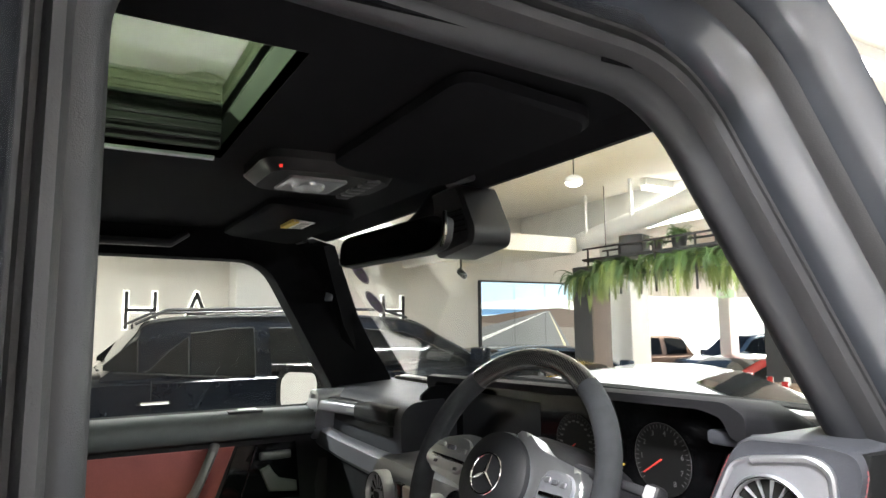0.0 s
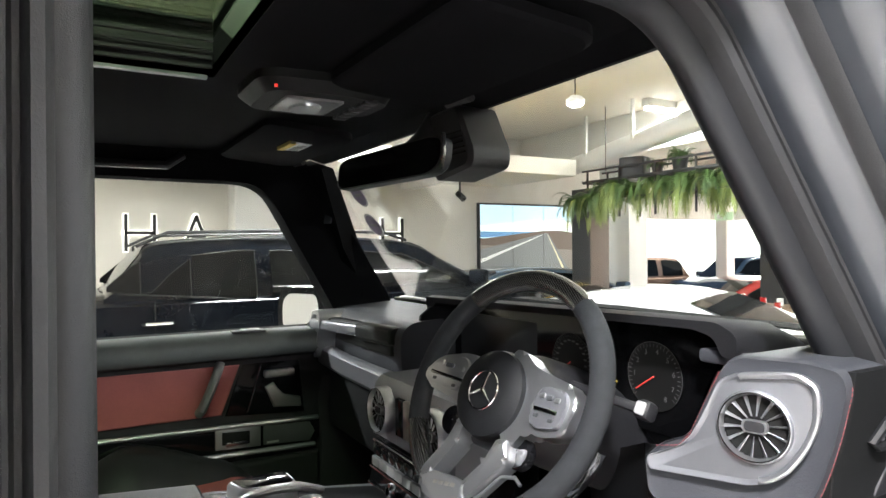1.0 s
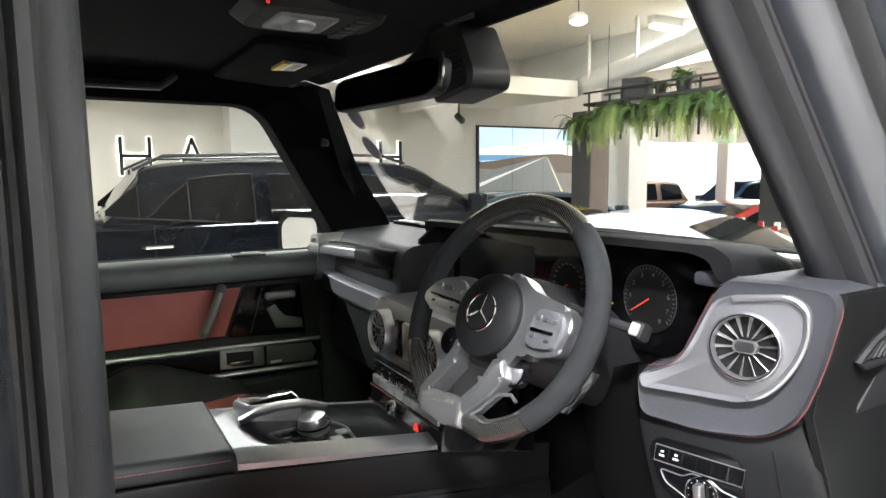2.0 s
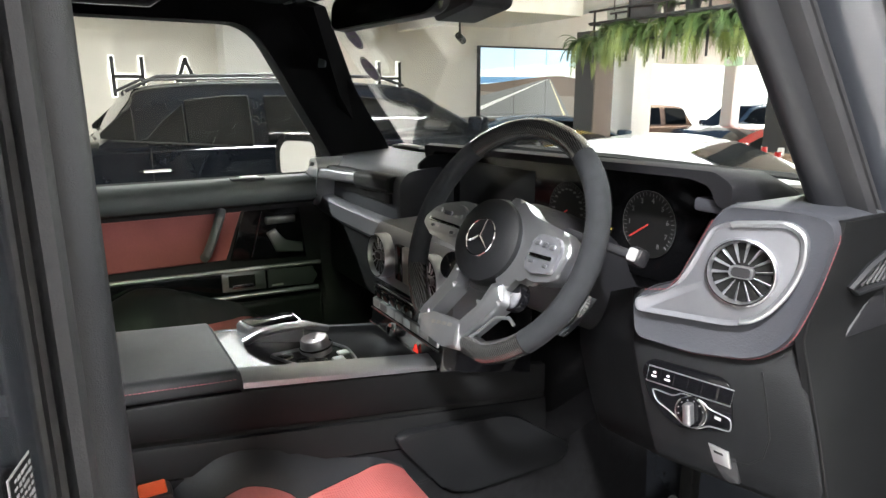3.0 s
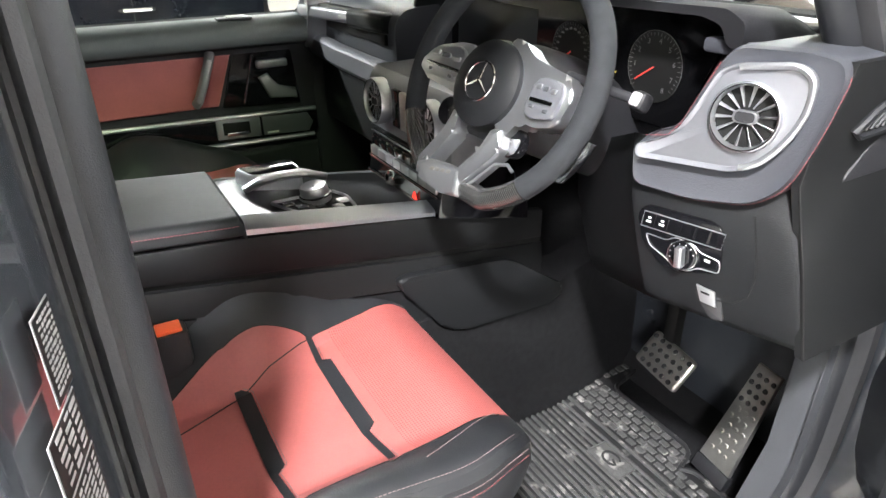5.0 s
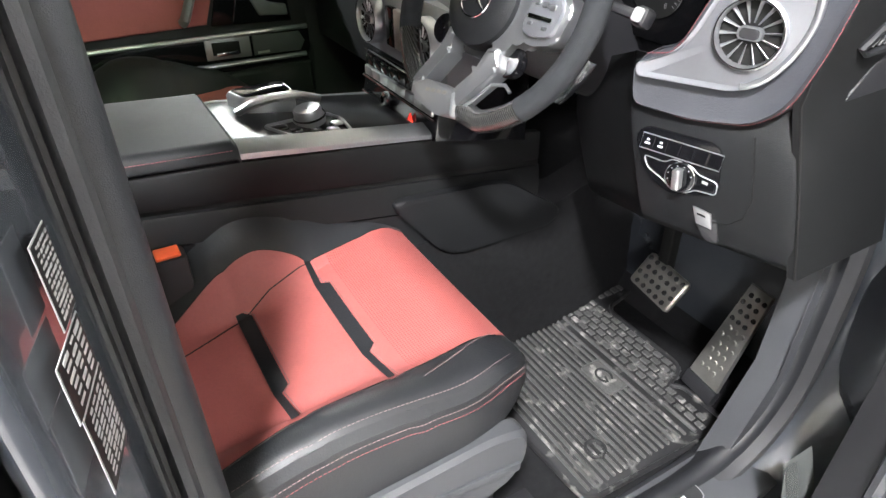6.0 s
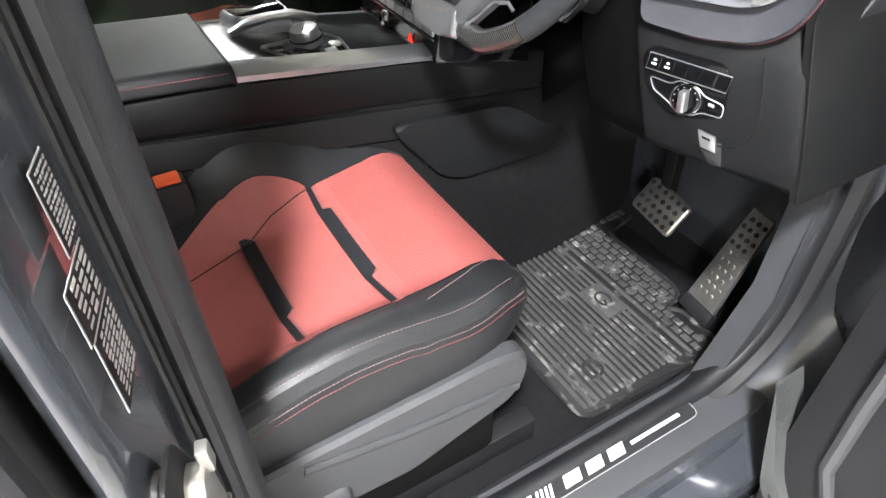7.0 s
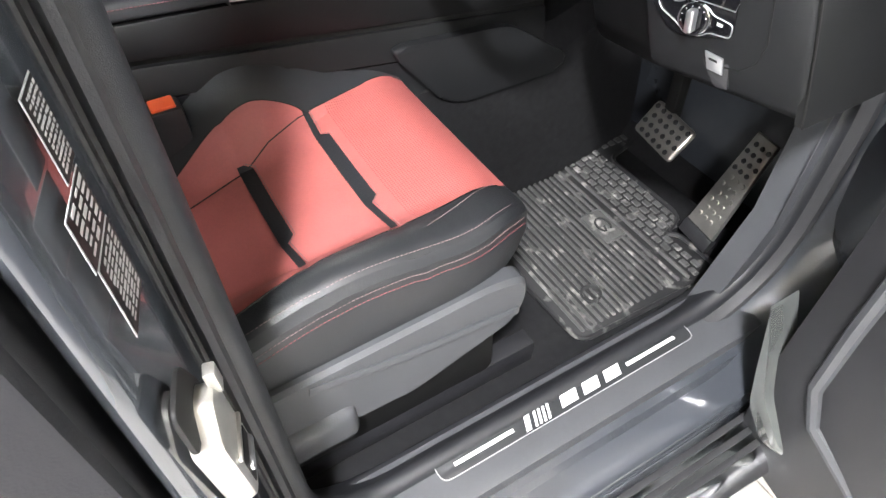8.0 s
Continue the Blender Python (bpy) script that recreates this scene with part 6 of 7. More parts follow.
# ---- the showroom's fittings ----
# Lower ceiling along the sign wall.
bm = bmesh.new()
box(bm, (WX, SY, 2.62), (-6.0, 6.3, 2.85))
setting("ceiling_lower", bm, CEILING, "cream painted lower ceiling slab over the sign wall")
for k, y in enumerate((-0.6, 0.55, 1.7, 3.0, 4.4)):
    tagged(part("ceiling_beam", B((WX, y, 2.50), (-6.02, y + 0.14, 2.62), 0.01), WHITE_WALL), "white painted ceiling beam", "beam", "ceiling beams", "structure")
setting("pilaster", B((WX, 1.78, 0), (-7.45, 2.62, 2.62), 0.01), WHITE_WALL, "white square pilaster on the sign wall")
setting("column_1", B((-6.11, 6.30, 0), (-5.735, 6.66, 2.42), 0.008), CHARCOAL, "charcoal painted square column")
setting("column_2", B((-5.732, 6.31, 0), (-5.71, 6.65, 2.15), 0.004), BROWN, "brown panel on the charcoal column")
setting("column_3", B((-6.75, 7.45, 0), (-6.10, 7.85, CEIL), 0.01), WHITE_WALL, "white square column")
setting("column_4", B((-4.95, 9.0, 0), (-4.55, 9.4, CEIL), 0.01), CHARCOAL, "dark grey square column")
setting("column_5", B((-7.4, 11.2, 0), (-7.15, 11.45, CEIL), 0.01), WHITE_WALL, "slim white column by the opening")
setting("soffit", B((-7.9, 6.7, 2.88), (4.0, 7.4, CEIL), 0.02), WHITE_WALL, "white boxed beam below the ceiling")
duct = thing("air_duct", "white round air duct hung below the ceiling", "duct", (-4, 6.2, 3.2))
part("duct_pipe", tube(bmesh.new(), [(-6.5, 6.6, 2.80), (-2.0, 5.6, 3.10)], 0.13, 16), WHITE_WALL, duct)
for t in (0.15, 0.4, 0.65, 0.9):
    p = Vector((-6.5, 6.6, 2.80)).lerp(Vector((-2.0, 5.6, 3.10)), t)
    part("duct_hanger", B((p.x - 0.02, p.y - 0.14, p.z), (p.x + 0.02, p.y - 0.10, CEIL)), WHITE_WALL, duct)

# Sign letters with a lit halo.
def letter(name, strokes, y, h=0.43, z=1.605, w=0.33):
    t = thing(name, "black back-lit capital letter on the wall", "letter", (WX, y, z), "sign letters")
    bm, hb = bmesh.new(), bmesh.new()
    for (a, b), (c, d) in strokes:
        p, q = Vector((WX + 0.06, y + a * w, z + b * h)), Vector((WX + 0.06, y + c * w, z + d * h))
        for target, r, x0, x1 in ((bm, 0.022, WX + 0.05, WX + 0.075), (hb, 0.034, WX + 0.012, WX + 0.02)):
            n = Vector((0, -(q - p).z, (q - p).y)).normalized() * r
            e = (q - p).normalized() * r
            prism(target, [(x0, (p - n - e).y, (p - n - e).z), (x0, (q - n + e).y, (q - n + e).z), (x0, (q + n + e).y, (q + n + e).z), (x0, (p + n - e).y, (p + n - e).z)], (x1 - x0, 0, 0))
    part("face", bm, BLACK_METAL, t)
    part("halo", hb, HALO, t, "white light halo")
    return t


H_ = [((0, 0), (0, 1)), ((1, 0), (1, 1)), ((0, 0.5), (1, 0.5))]
A_ = [((0, 0), (0.5, 1)), ((1, 0), (0.5, 1)), ((0.22, 0.4), (0.78, 0.4))]
letter("letter_h", H_, 0.53)
letter("letter_a", A_, 1.20)
letter("letter_a", A_, 2.66)
letter("letter_h", H_, 4.05)

# Video wall showing a road.
def glow(name, rgb, e=1.0):
    return material(name, rgb, 0.4, 0, 0.06, 3, emit=e)


tv = thing("video_wall", "large bright video wall showing a desert road", "screen", (WX, 6.8, 1.7))
TY0, TY1, TZ0, TZ1 = 5.82, 7.80, 1.06, 2.31
part("screen_frame", B((WX, TY0 - 0.03, TZ0 - 0.03), (WX + 0.07, TY1 + 0.03, TZ1 + 0.03), 0.01), BLACK_METAL, tv, "black screen frame")
def picture(name, pts, mat, layer, label):
    x = WX + 0.072 + layer * 0.002
    part(name, P([(x, TY0 + u * (TY1 - TY0), TZ0 + v * (TZ1 - TZ0)) for u, v in pts], (0.001, 0, 0)), mat, tv, label, 0)
picture("picture_sky", [(0, 0.55), (1, 0.5), (1, 1), (0, 1)], glow("screen_sky", (0.62, 0.80, 0.95), 1.1), 0, "pale blue sky")
picture("picture_cloud", [(0, 0.62), (1, 0.60), (1, 0.78), (0.6, 0.80), (0, 0.72)], glow("screen_cloud", (0.92, 0.93, 0.95), 1.1), 1, "white cloud bank")
picture("picture_sea", [(0, 0.56), (0.62, 0.60), (0.62, 0.64), (0, 0.64)], glow("screen_sea", (0.16, 0.36, 0.62), 0.9), 2, "blue sea strip")
picture("picture_ground", [(0, 0), (1, 0), (1, 0.55), (0, 0.48)], glow("screen_ground", (0.30, 0.26, 0.22), 0.6), 1, "brown ground")
picture("picture_hill", [(0, 0.46), (1, 0.38), (1, 0.63), (0.85, 0.66), (0.66, 0.65), (0.40, 0.61), (0.18, 0.57), (0, 0.54)], glow("screen_hill", (0.20, 0.15, 0.12), 0.5), 3, "dark rocky hills")
picture("picture_road", [(0, 0), (1, 0), (0.72, 0.62), (0.68, 0.62), (0, 0.40)], glow("screen_road", (0.26, 0.27, 0.27), 0.6), 4, "grey road")
picture("picture_line", [(0, 0.22), (0.69, 0.615), (0.685, 0.615), (0, 0.27)], glow("screen_line", (0.8, 0.8, 0.78), 0.9), 5, "white road line")
picture("picture_edge_line", [(0.90, 0.05), (0.93, 0.05), (0.715, 0.60), (0.71, 0.60)], glow("screen_edge", (0.75, 0.68, 0.5), 0.8), 5, "pale road edge line")
for k in (0.333, 0.667):
    y = TY0 + k * (TY1 - TY0)
    part("screen_joint", B((WX + 0.082, y - 0.003, TZ0), (WX + 0.0835, y + 0.003, TZ1)), BLACK_METAL, tv, "dark joint between panels", 0)

# Lamps.
for tx, ty in TUBES:
    lamp = thing("tube_lamp", "white ceiling batten with a bright tube", "lamp", (tx, ty, CEIL), "tube lamps")
    part("lamp_body", B((tx - 0.06, ty - 0.80, CEIL - 0.10), (tx + 0.06, ty + 0.80, CEIL), 0.01), WHITE_WALL, lamp)
    part("lamp_tube", B((tx - 0.045, ty - 0.78, CEIL - 0.145), (tx + 0.045, ty + 0.78, CEIL - 0.101), 0.012), LAMP_GLOW, lamp, "glowing tube diffuser")
pan = thing("panel_lamp", "small square white ceiling panel lamp", "lamp", (1.95, -0.68, CEIL))
part("panel_frame", B((1.78, -0.85, CEIL - 0.05), (2.12, -0.51, CEIL), 0.008), WHITE_WALL, pan)
pend = thing("pendant_lamp", "round bright pendant lamp on a thin cord", "lamp", (-3.6, 4.17, 3.0))
part("cord", tube(bmesh.new(), [(-3.6, 4.17, 3.02), (-3.6, 4.17, CEIL)], 0.006, 6), BLACK_METAL, pend)
part("shade", lathe(bmesh.new(), (-3.6, 4.17, 2.97), (0, 0, 1), [(0.085, 0), (0.09, 0.04), (0.05, 0.075), (0.01, 0.085)], 24), WHITE_WALL, pend)
part("bulb", lathe(bmesh.new(), (-3.6, 4.17, 2.965), (0, 0, 1), [(0.001, -0.03), (0.05, -0.022), (0.08, 0), (0.08, 0.006)], 24), LAMP_GLOW, pend, "glowing diffuser")
spot = thing("spot_lamp", "small black ceiling spot lamp", "lamp", (-7.2, 5.0, 2.6))
part("spot_stem", tube(bmesh.new(), [(-7.2, 5.05, 2.62), (-7.2, 5.05, 2.45)], 0.015, 8), BLACK_METAL, spot)
part("spot_head", tube(bmesh.new(), [(-7.25, 5.05, 2.42), (-7.10, 5.05, 2.33)], 0.05, 12), BLACK_METAL, spot)

# Planter frame with hanging ferns.
FY = 6.1
rack = thing("planter_frame", "black steel frame carrying hanging ferns", "shelf", (-4.4, FY, 2.2))
for z in (2.21, 2.455, 2.595):
    for y in (FY - 0.18, FY + 0.18):
        part("rail", B((-5.45, y - 0.012, z - 0.012), (-1.25, y + 0.012, z + 0.012)), BLACK_METAL, rack)
for k in range(8):
    x = -5.35 + k * 0.575
    for y in (FY - 0.18, FY + 0.18):
        part("upright", B((x - 0.01, y - 0.01, 1.97), (x + 0.01, y + 0.01, 2.595)), BLACK_METAL, rack)
part("shelf_board", B((-5.45, FY - 0.17, 2.43), (-1.25, FY + 0.17, 2.45)), BLACK_METAL, rack)
for k in range(3):
    part("hanger", B((-5.2 + k * 1.8, FY - 0.004, 2.595), (-5.192 + k * 1.8, FY + 0.004, CEIL)), BLACK_METAL, rack)
spk = tagged(part("speaker_box", B((-0.16, -0.12, 0), (0.16, 0.12, 0.26), 0.02, 2, pose(-4.69, FY, 2.452, 0, 0, 20)), BLACK_METAL), "black loudspeaker box on the planter frame", "speaker")


def frond_mesh(bm, base, out, length, droop, leaf, rnd):
    """One fern frond: a bent rib with pairs of small leaflets."""
    n = 9
    prev = Vector(base)
    d = Vector(out).normalized()
    for i in range(n):
        t = (i + 1) / n
        step = (d * (1 - t * 0.8) + Vector((0, 0, -1)) * droop * t * 1.6)
        p = prev + step.normalized() * (length / n)
        side = d.cross(Vector((0, 0, 1)))
        side = side.normalized() if side.length > 0.01 else Vector((1, 0, 0))
        w = leaf * (1 - 0.75 * t)
        for s in (-1, 1):
            tip = p + side * s * w + Vector((0, 0, -w * 0.35)) + step * (w * 0.6)
            a, b = prev, p
            bm.faces.new([bm.verts.new(a), bm.verts.new(b), bm.verts.new(tip)])
        prev = p


rnd = random.Random(7)
for k in range(16):
    cx = -5.62 + k * 0.255 + rnd.uniform(-0.06, 0.06)
    z0 = 2.35 + rnd.uniform(-0.07, 0.06) - (0.06 if k < 2 else 0.0)
    fern = thing("hanging_fern", "bushy green fern trailing from the frame", "plant", (cx, FY, z0), "hanging ferns")
    for nm, mat_, cnt, ln, dr in (("fronds", LEAF, int(30 + 40 * rnd.random()), (0.14, 0.38), (0.3, 1.6)), ("trailing_fronds", LEAF_PALE, int(6 + 18 * rnd.random()), (0.22, 0.52), (2.0, 4.0))):
        bm = bmesh.new()
        for i in range(cnt):
            a = rnd.uniform(0, 2 * math.pi)
            frond_mesh(bm, (cx + rnd.uniform(-0.10, 0.10), FY - 0.12 + rnd.uniform(-0.1, 0.12), z0 + rnd.uniform(-0.05, 0.05)),
                       (math.cos(a), math.sin(a) * 0.8 - 0.2, rnd.uniform(0.1, 0.9)), rnd.uniform(*ln), rnd.uniform(*dr), rnd.uniform(0.04, 0.13), rnd)
        part(nm, bm, mat_, fern, "green leaves" if nm == "fronds" else "pale trailing leaves", 0)
for px, sc in ((-4.28, 0.75), (-3.95, 1.0)):
    pot = thing("potted_plant", "small leafy plant in a grey pot", "plant", (px, FY, 2.452), "potted plants")
    part("pot", lathe(bmesh.new(), (px, FY - 0.05, 2.452), (0, 0, 1), [(0.001, 0), (0.07 * sc, 0), (0.095 * sc, 0.16 * sc), (0.085 * sc, 0.16 * sc), (0.08 * sc, 0.14 * sc), (0.001, 0.14 * sc)], 18), POT if sc > 1 else BLACK_METAL, pot)
    bm = bmesh.new()
    for i in range(40):
        a = rnd.uniform(0, 2 * math.pi)
        frond_mesh(bm, (px, FY - 0.05, 2.452 + 0.15 * sc), (math.cos(a), math.sin(a), rnd.uniform(0.5, 2.2)), rnd.uniform(0.14, 0.26) * sc, rnd.uniform(0.1, 0.7), 0.07 * sc, rnd)
    part("leaves", bm, LEAF, pot, "green leaves", 0)
es = thing("exit_sign", "green and white exit sign hung from the ceiling", "sign", (-6.0, 9.6, 2.25))
part("sign_board", B((-6.2, 9.6, 2.02), (-5.85, 9.62, 2.16)), glow("exit_green", (0.45, 0.62, 0.42), 0.5), es)
part("sign_bar", B((-6.15, 9.595, 2.05), (-6.04, 9.602, 2.13)), WHITE_PRINT, es)
part("sign_rod", B((-6.03, 9.60, 2.16), (-6.01, 9.62, CEIL)), BLACK_METAL, es)


# ---- parked cars ----
def lerp(a, b, t):
    return a + (b - a) * t


def parked_car(name, label, paint, at, heading, L, W, H, belt, nose, roof, glass=CAR_GLASS, detail=False, clear=0.25):
    """A car facing local +y. roof: local y of rear glass base, roof rear, roof front, windscreen base; nose: bonnet height at the front."""
    m = Matrix.Translation(at) @ Matrix.Rotation(radians(heading), 4, "Z")
    car = thing(name, label, "car", at, "parked cars")
    rb, rr, rf, wb = roof
    hw, tw = W / 2, W / 2 * 0.76

    def add(nm, bm, mat_, parent=car, lab="", sm=40):
        bm.transform(m)
        return part(nm, bm, mat_, parent, lab, sm)
    # lower body: sections along its length
    secs = []
    prof_y = [(-L / 2, 0.80, belt - 0.12, 0.12), (-L / 2 + 0.08, 0.93, belt - 0.02, 0.0), (-L / 2 + 0.5, 1.0, belt, 0), (rb + 0.1, 1.0, belt, 0), (0, 1.0, belt, 0), (wb, 0.99, belt + 0.02, 0),
              (lerp(wb, L / 2, 0.6), 0.96, lerp(belt, nose, 0.55), 0), (L / 2 - 0.12, 0.88, nose, 0.02), (L / 2, 0.72, nose - 0.18, 0.14)]
    for y, k, zt, lift in prof_y:
        w = hw * k
        ring = [(-w * 0.90, clear + lift), (-w * 0.99, clear + 0.18 + lift * 0.5), (-w, lerp(clear, zt, 0.55)), (-w * 0.975, zt - 0.06), (-w * 0.90, zt), (-w * 0.45, zt + 0.02)]
        ring = ring + [(-x, z) for x, z in ring[::-1]]
        secs.append([(x, y, z) for x, z in ring])
    body = add("body", loft(bmesh.new(), smooth_rows(secs, 3)), paint)
    # greenhouse: painted shell with curved roofline, glass laid on it
    zr = H
    knots = [(rb, belt), (lerp(rb, rr, 0.55), lerp(belt, zr, 0.62)), (rr, zr - 0.05), (lerp(rr, rf, 0.45), zr), (rf, zr - 0.045), (lerp(rf, wb, 0.5), lerp(belt, zr, 0.50)), (wb, belt)]
    line = smooth_rows([[(0, y, z)] for y, z in knots], 6)
    line = [(p[0].y, max(belt, p[0].z)) for p in line]

    def half(z):
        return lerp(hw * 0.93, tw, max(0.0, min(1.0, (z - belt) / (zr - belt))) ** 1.3)
    shell = []
    for y, z in line:
        r_ = [(-half(belt), belt - 0.04), (-half(lerp(belt, z, 0.5)), lerp(belt, z, 0.5)), (-half(z) - 0.0, max(belt - 0.03, z - 0.05)), (-half(z) * 0.90, z - 0.012), (-half(z) * 0.5, z)]
        shell.append([(x, y, zz) for x, zz in r_ + [(-x, zz) for x, zz in r_[::-1]]])
    add("cabin_shell", loft(bmesh.new(), shell), paint, car, "", 50)
    add_glass = lambda nm, bm: add(nm, bm, glass, car, "dark glass", 60)
    for s in (-1, 1):
        cuts = [(rb + 0.22, lerp(rr, rf, 0.02)), (lerp(rr, rf, 0.04), lerp(rr, rf, 0.57)), (lerp(rr, rf, 0.61), wb - 0.22)] if detail else [(rb + 0.25, lerp(rr, rf, 0.30)), (lerp(rr, rf, 0.34), wb - 0.2)]
        if detail:
            zb_ = lambda y: belt - 0.085 * (y + 1.45)
            sill_line = [(s * (half(zb_(y)) + 0.016), y, zb_(y) - 0.012) for y in np.linspace(rb + 0.10, wb - 0.22, 14)]
            add("window_strip", tube(bmesh.new(), sill_line, 0.008, 6), LABEL_BLACK, car, "black window strip")
            for y0_, y1_, tops in ((rb + 0.02, -1.93, ((rb + 0.02, 1.30), (-2.0, 1.46), (-1.93, 1.50))), (-1.88, -1.535, ((-1.88, belt + 0.01), (-1.70, 1.395), (-1.50, 1.55))),
                                   (-1.515, -0.98, ((-1.55, 1.545), (-1.2, 1.585), (-0.97, 1.59))), (-0.84, wb - 0.35, ((-0.84, 1.585), (0.0, 1.58), (rf, 1.53), (wb - 0.35, 1.22)))):
                cols = []
                for i in range(13):
                    y = lerp(y0_, y1_, i / 12)
                    zt = max(zb_(y) + 0.01, float(np.interp(y, [q[0] for q in tops], [q[1] for q in tops])))
                    cols.append([(s * (half(lerp(zb_(y), zt, f)) + 0.012), y, lerp(zb_(y), zt, f)) for f in (0, 0.25, 0.5, 0.75, 1)])
                add_glass("side_window", loft(bmesh.new(), cols, cap=False, closed=False))
                edge_ = [c[-1] for c in cols] + [c for c in cols[-1][-2::-1]]
                add("window_trim", tube(bmesh.new(), [(x + s * 0.003, y, z) for x, y, z in edge_], 0.005, 5), LABEL_BLACK, car, "thin grey window edge")
            cuts = []
        for a, b_ in cuts:
            cols = []
            for y, z in line:
                if a <= y <= b_ and z - 0.085 > belt + 0.05:
                    cols.append([(s * (half(belt + 0.03 + (z - 0.115 - belt) * f) + 0.010), y, belt + 0.03 + (z - 0.115 - belt) * f) for f in (0, 0.25, 0.5, 0.75, 1)])
            if len(cols) > 1:
                add_glass("side_window", loft(bmesh.new(), cols, cap=False, closed=False))
    for nm, a, b_ in (("windscreen", rf + 0.03, wb - 0.04), ("rear_window", rb + 0.05, rr - 0.03)):
        rows_ = [[(half(z) * f, y, z + 0.010 - 0.012 * abs(f) ** 3) for f in np.linspace(-0.86, 0.86, 9)] for y, z in line if a <= y <= b_]
        if len(rows_) > 1:
            add_glass(nm, loft(bmesh.new(), rows_, cap=False, closed=False))
    for s in (-1, 1):
        for yw in (-L * 0.30, L * 0.30):
            wr = clear + 0.12
            rim = add("wheel_rim", lathe(bmesh.new(), (s * (hw - 0.10), yw, wr), (s, 0, 0), [(wr * 0.68, -0.05), (wr * 0.68, 0.10), (wr * 0.62, 0.105), (wr * 0.2, 0.06), (0.001, 0.08)], 24), SILVER)
            add("tyre", lathe(bmesh.new(), (s * (hw - 0.10), yw, wr), (s, 0, 0), [(wr * 0.66, -0.12), (wr * 0.96, -0.12), (wr, -0.09), (wr, 0.08), (wr * 0.96, 0.11), (wr * 0.66, 0.105)], 28), TYRE, rim)
        add("headlamp", B((s * hw * 0.52, L / 2 - 0.12, nose - 0.16), (s * hw * 0.82, L / 2 - 0.03, nose - 0.05), 0.03), LENS, car, "clear headlamp")
        add("tail_lamp", B((s * hw * 0.55, -L / 2 - 0.005, belt - 0.22), (s * hw * 0.88, -L / 2 + 0.10, belt - 0.08), 0.02), RED_PAINT, car, "red tail lamp")
        mb = B((s * (hw * 0.94), wb - 0.30, belt + 0.02), (s * (hw + 0.18), wb - 0.18, belt + 0.17), 0.03)
        add("wing_mirror", mb, paint)
    if detail:
        for s in (-1, 1):
            add("roof_rail", tube(bmesh.new(), [(s * tw * 0.97, rr - 0.20, zr - 0.10), (s * tw * 0.97, rr + 0.05, zr + 0.02), (s * tw * 0.97, lerp(rr, rf, 0.5), zr + 0.045), (s * tw * 0.97, rf - 0.20, zr + 0.03), (s * tw * 0.97, rf + 0.06, zr - 0.05)], 0.015, 8), BLACK_METAL, car, "dark roof rail")
            for yh, z in ((-1.80, 0.99), (-0.45, 0.96)):
                add("door_handle", tube(bmesh.new(), [(s * hw * 1.0, yh - 0.12, z), (s * (hw + 0.045), yh - 0.10, z + 0.004), (s * (hw + 0.045), yh + 0.10, z + 0.004), (s * hw * 1.0, yh + 0.12, z)], 0.016, 8), CHROME, car, "chrome door handle")
            for yv in (lerp(rb, wb, 0.50), lerp(rb, wb, 0.94), lerp(rb, wb, 0.10)):
                add("door_gap", B((s * hw * 0.985, yv - 0.003, clear + 0.2), (s * hw * 1.004, yv + 0.003, belt - 0.03)), LABEL_BLACK)
    return car


parked_car("black_suv", "glossy black large family off-roader parked alongside", BLACK_PAINT, (-5.63, 2.38, 0), 0, 4.95, 1.96, 1.73, 1.20, 1.08, (-2.20, -1.75, 0.55, 1.55), detail=True)
parked_car("sports_coupe", "white low sports coupe with black glass", WHITE_PAINT, (-2.30, 4.10, 0), -66, 4.4, 1.88, 1.27, 0.86, 0.72, (-1.75, -0.75, 0.15, 1.05), clear=0.18)
parked_car("yellow_sports_car", "bright yellow low sports car", YELLOW_PAINT, (-5.3, 5.3, 0), -80, 4.4, 1.90, 1.14, 0.80, 0.68, (-1.5, -0.6, 0.1, 1.0), clear=0.16)
parked_car("blue_saloon", "dark blue saloon car", BLUE_PAINT, (-6.95, 6.3, 0), -8, 3.6, 1.7, 1.30, 0.90, 0.80, (-1.6, -0.9, 0.4, 1.2))
parked_car("red_sports_car", "red sports car outside the opening", RED_PAINT, (-6.4, 10.6, -0.20), 165, 4.4, 1.9, 1.22, 0.82, 0.70, (-1.5, -0.7, 0.2, 1.1), clear=0.18)
parked_car("bronze_suv", "bronze hatchback on the bright forecourt", BRONZE_PAINT, (-13.5, 14.6, -0.4), 170, 4.4, 1.85, 1.65, 1.05, 0.95, (-2.0, -1.6, 0.5, 1.3))
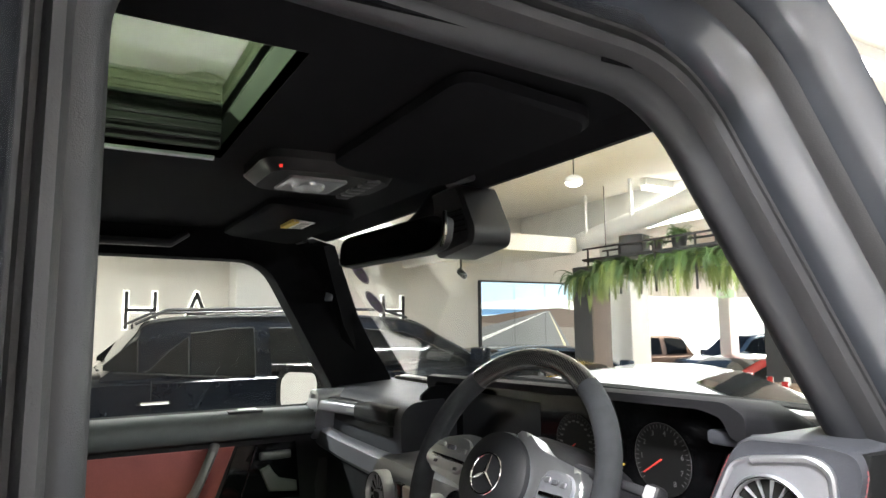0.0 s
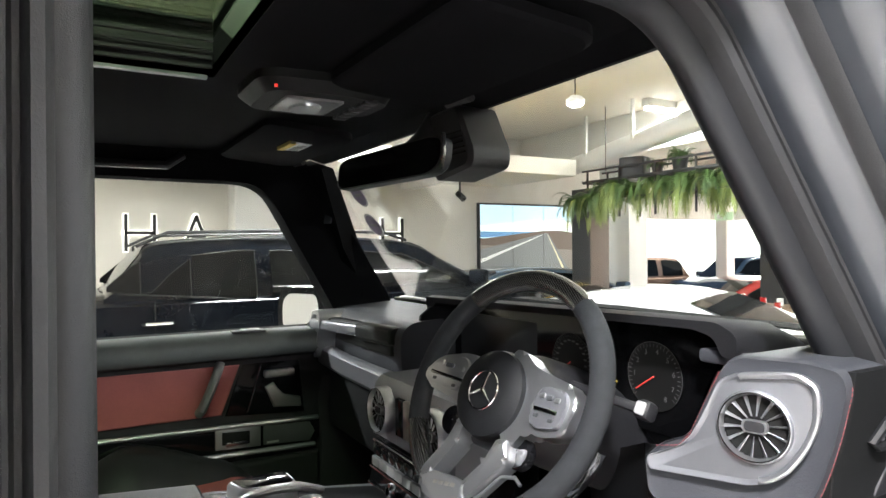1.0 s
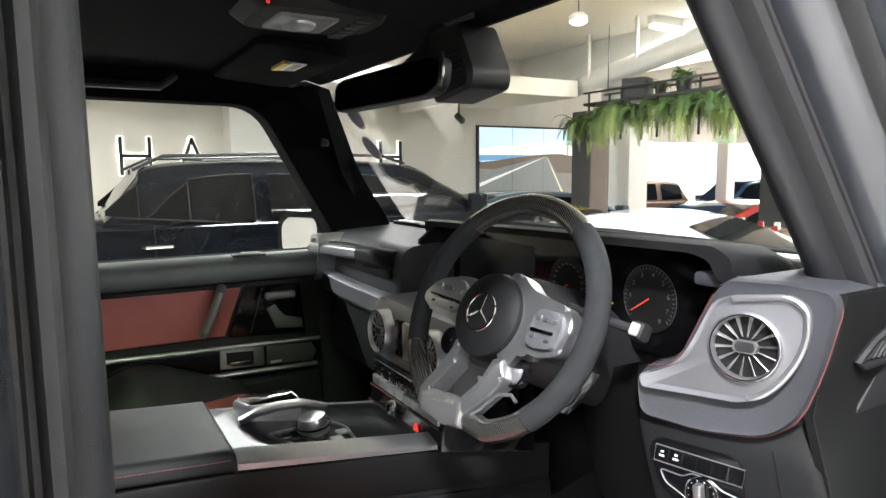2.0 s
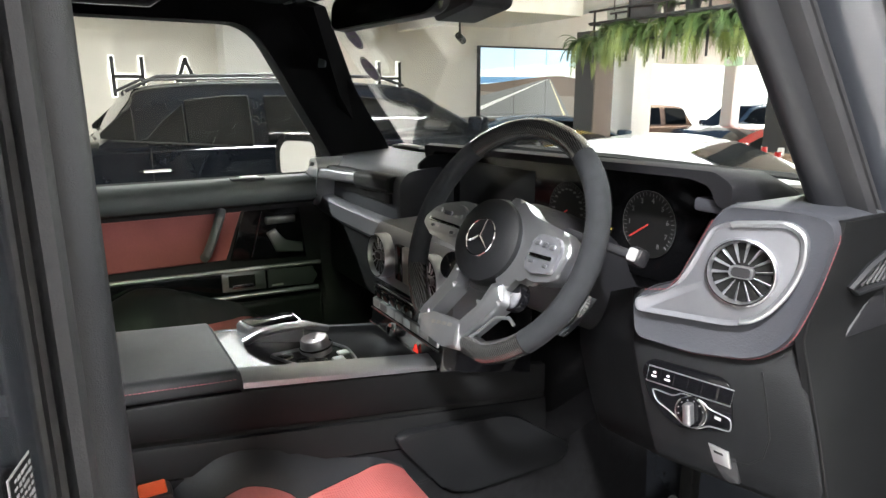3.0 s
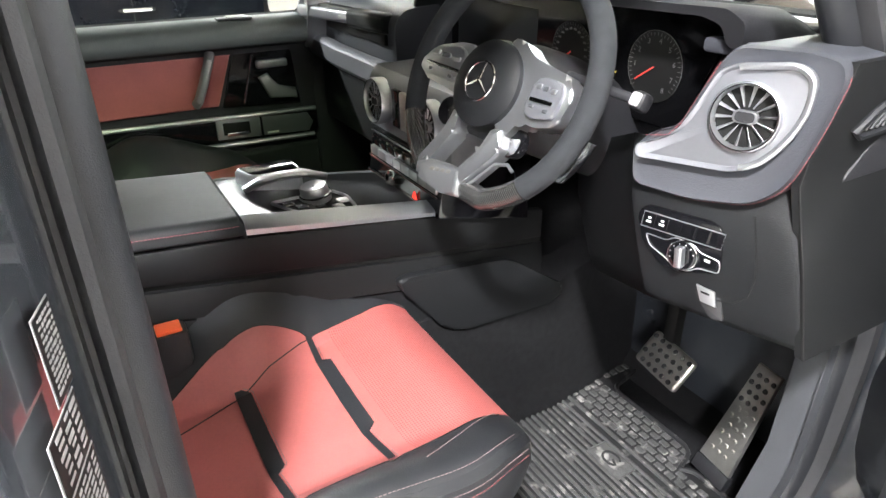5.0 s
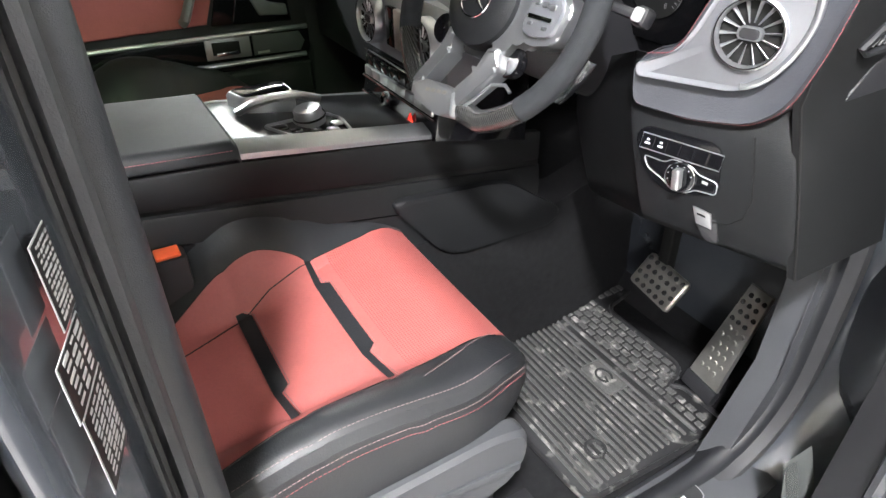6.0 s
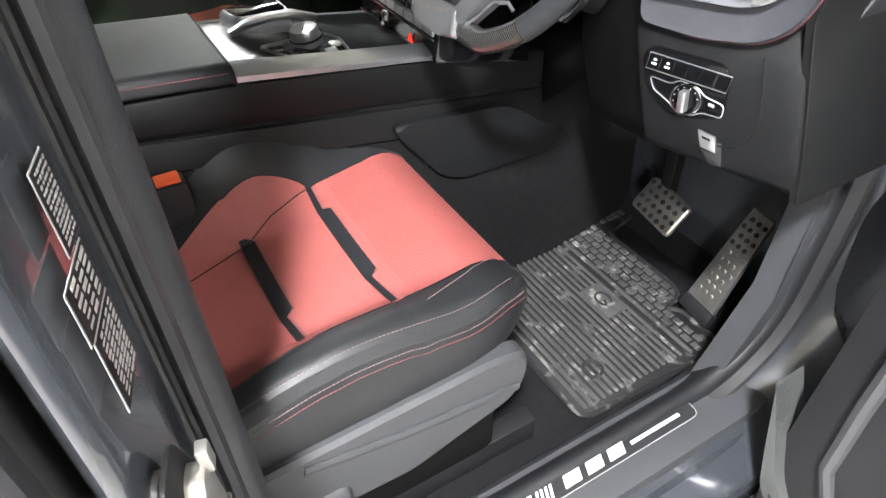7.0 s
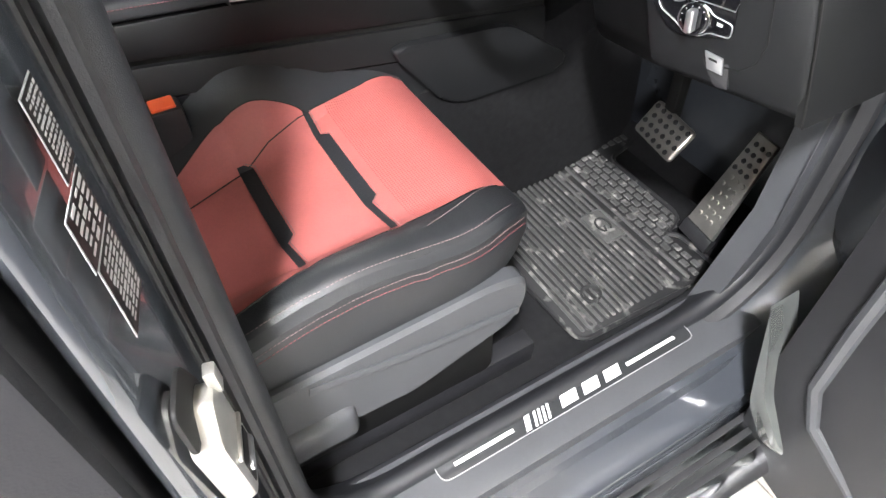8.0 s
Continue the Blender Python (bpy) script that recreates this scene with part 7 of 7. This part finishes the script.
parked_car("grey_suv", "dark grey car on the bright forecourt", BLUE_PAINT, (-10.6, 17.0, -0.4), 160, 4.5, 1.85, 1.70, 1.05, 0.95, (-2.0, -1.6, 0.5, 1.3))
parked_car("red_hatchback", "red car on the bright forecourt", RED_PAINT, (-9.4, 17.6, -0.4), 170, 4.2, 1.8, 1.55, 1.0, 0.9, (-1.9, -1.4, 0.4, 1.2))

# Café tables by the opening.
for tx, ty in ((-4.35, 8.35), (-3.75, 7.75)):
    tb = thing("cafe_table", "oiled wooden table on black legs", "table", (tx, ty, 0), "cafe tables")
    part("tabletop", B((tx - 0.42, ty - 0.35, 0.72), (tx + 0.42, ty + 0.35, 0.755), 0.008), WOOD, tb, "wooden tabletop")
    for sx in (-0.36, 0.36):
        for sy in (-0.29, 0.29):
            part("leg", B((tx + sx - 0.02, ty + sy - 0.02, 0), (tx + sx + 0.02, ty + sy + 0.02, 0.72)), BLACK_METAL, tb)
    for k in range(2):
        tagged(part("menu_holder", lathe(bmesh.new(), (tx - 0.15 + k * 0.25, ty + 0.05, 0.755), (0, 0, 1), [(0.001, 0), (0.045, 0), (0.04, 0.10), (0.03, 0.10), (0.001, 0.09)], 14), WHITE_PRINT if k else RED_PAINT), "small cup standing on a table", "cup", "table cups")

# Floor tiles: large, nearest ones laid singly.
TS = 0.80
tile_me = None
rest = bmesh.new()
for i in range(int((EX - WX) / TS) + 1):
    for j in range(int((NY - SY) / TS) + 1):
        x, y = WX + i * TS, SY + j * TS
        x1, y1 = min(x + TS - 0.004, EX), min(y + TS - 0.004, NY)
        if x1 - x < 0.05 or y1 - y < 0.05:
            continue
        full = x1 - x > TS - 0.01 and y1 - y > TS - 0.01
        if full and -3.0 < x < 5.5 and -3.0 < y < 5.5:
            if tile_me is None:
                ob = part("tile", B((0, 0, -0.006), (TS - 0.004, TS - 0.004, 0.0), 0.0015, 1), FLOOR, floor, "", 30)
                tile_me = ob.data
            else:
                ob = new("tile", tile_me)
                ob.parent = floor
            ob.location = (x, y, 0)
        else:
            box(rest, (x, y, -0.006), (x1, y1, 0.0))
tagged(part("tile_field", rest, FLOOR, floor, "pale polished floor tiles", 0), kind="stuff")
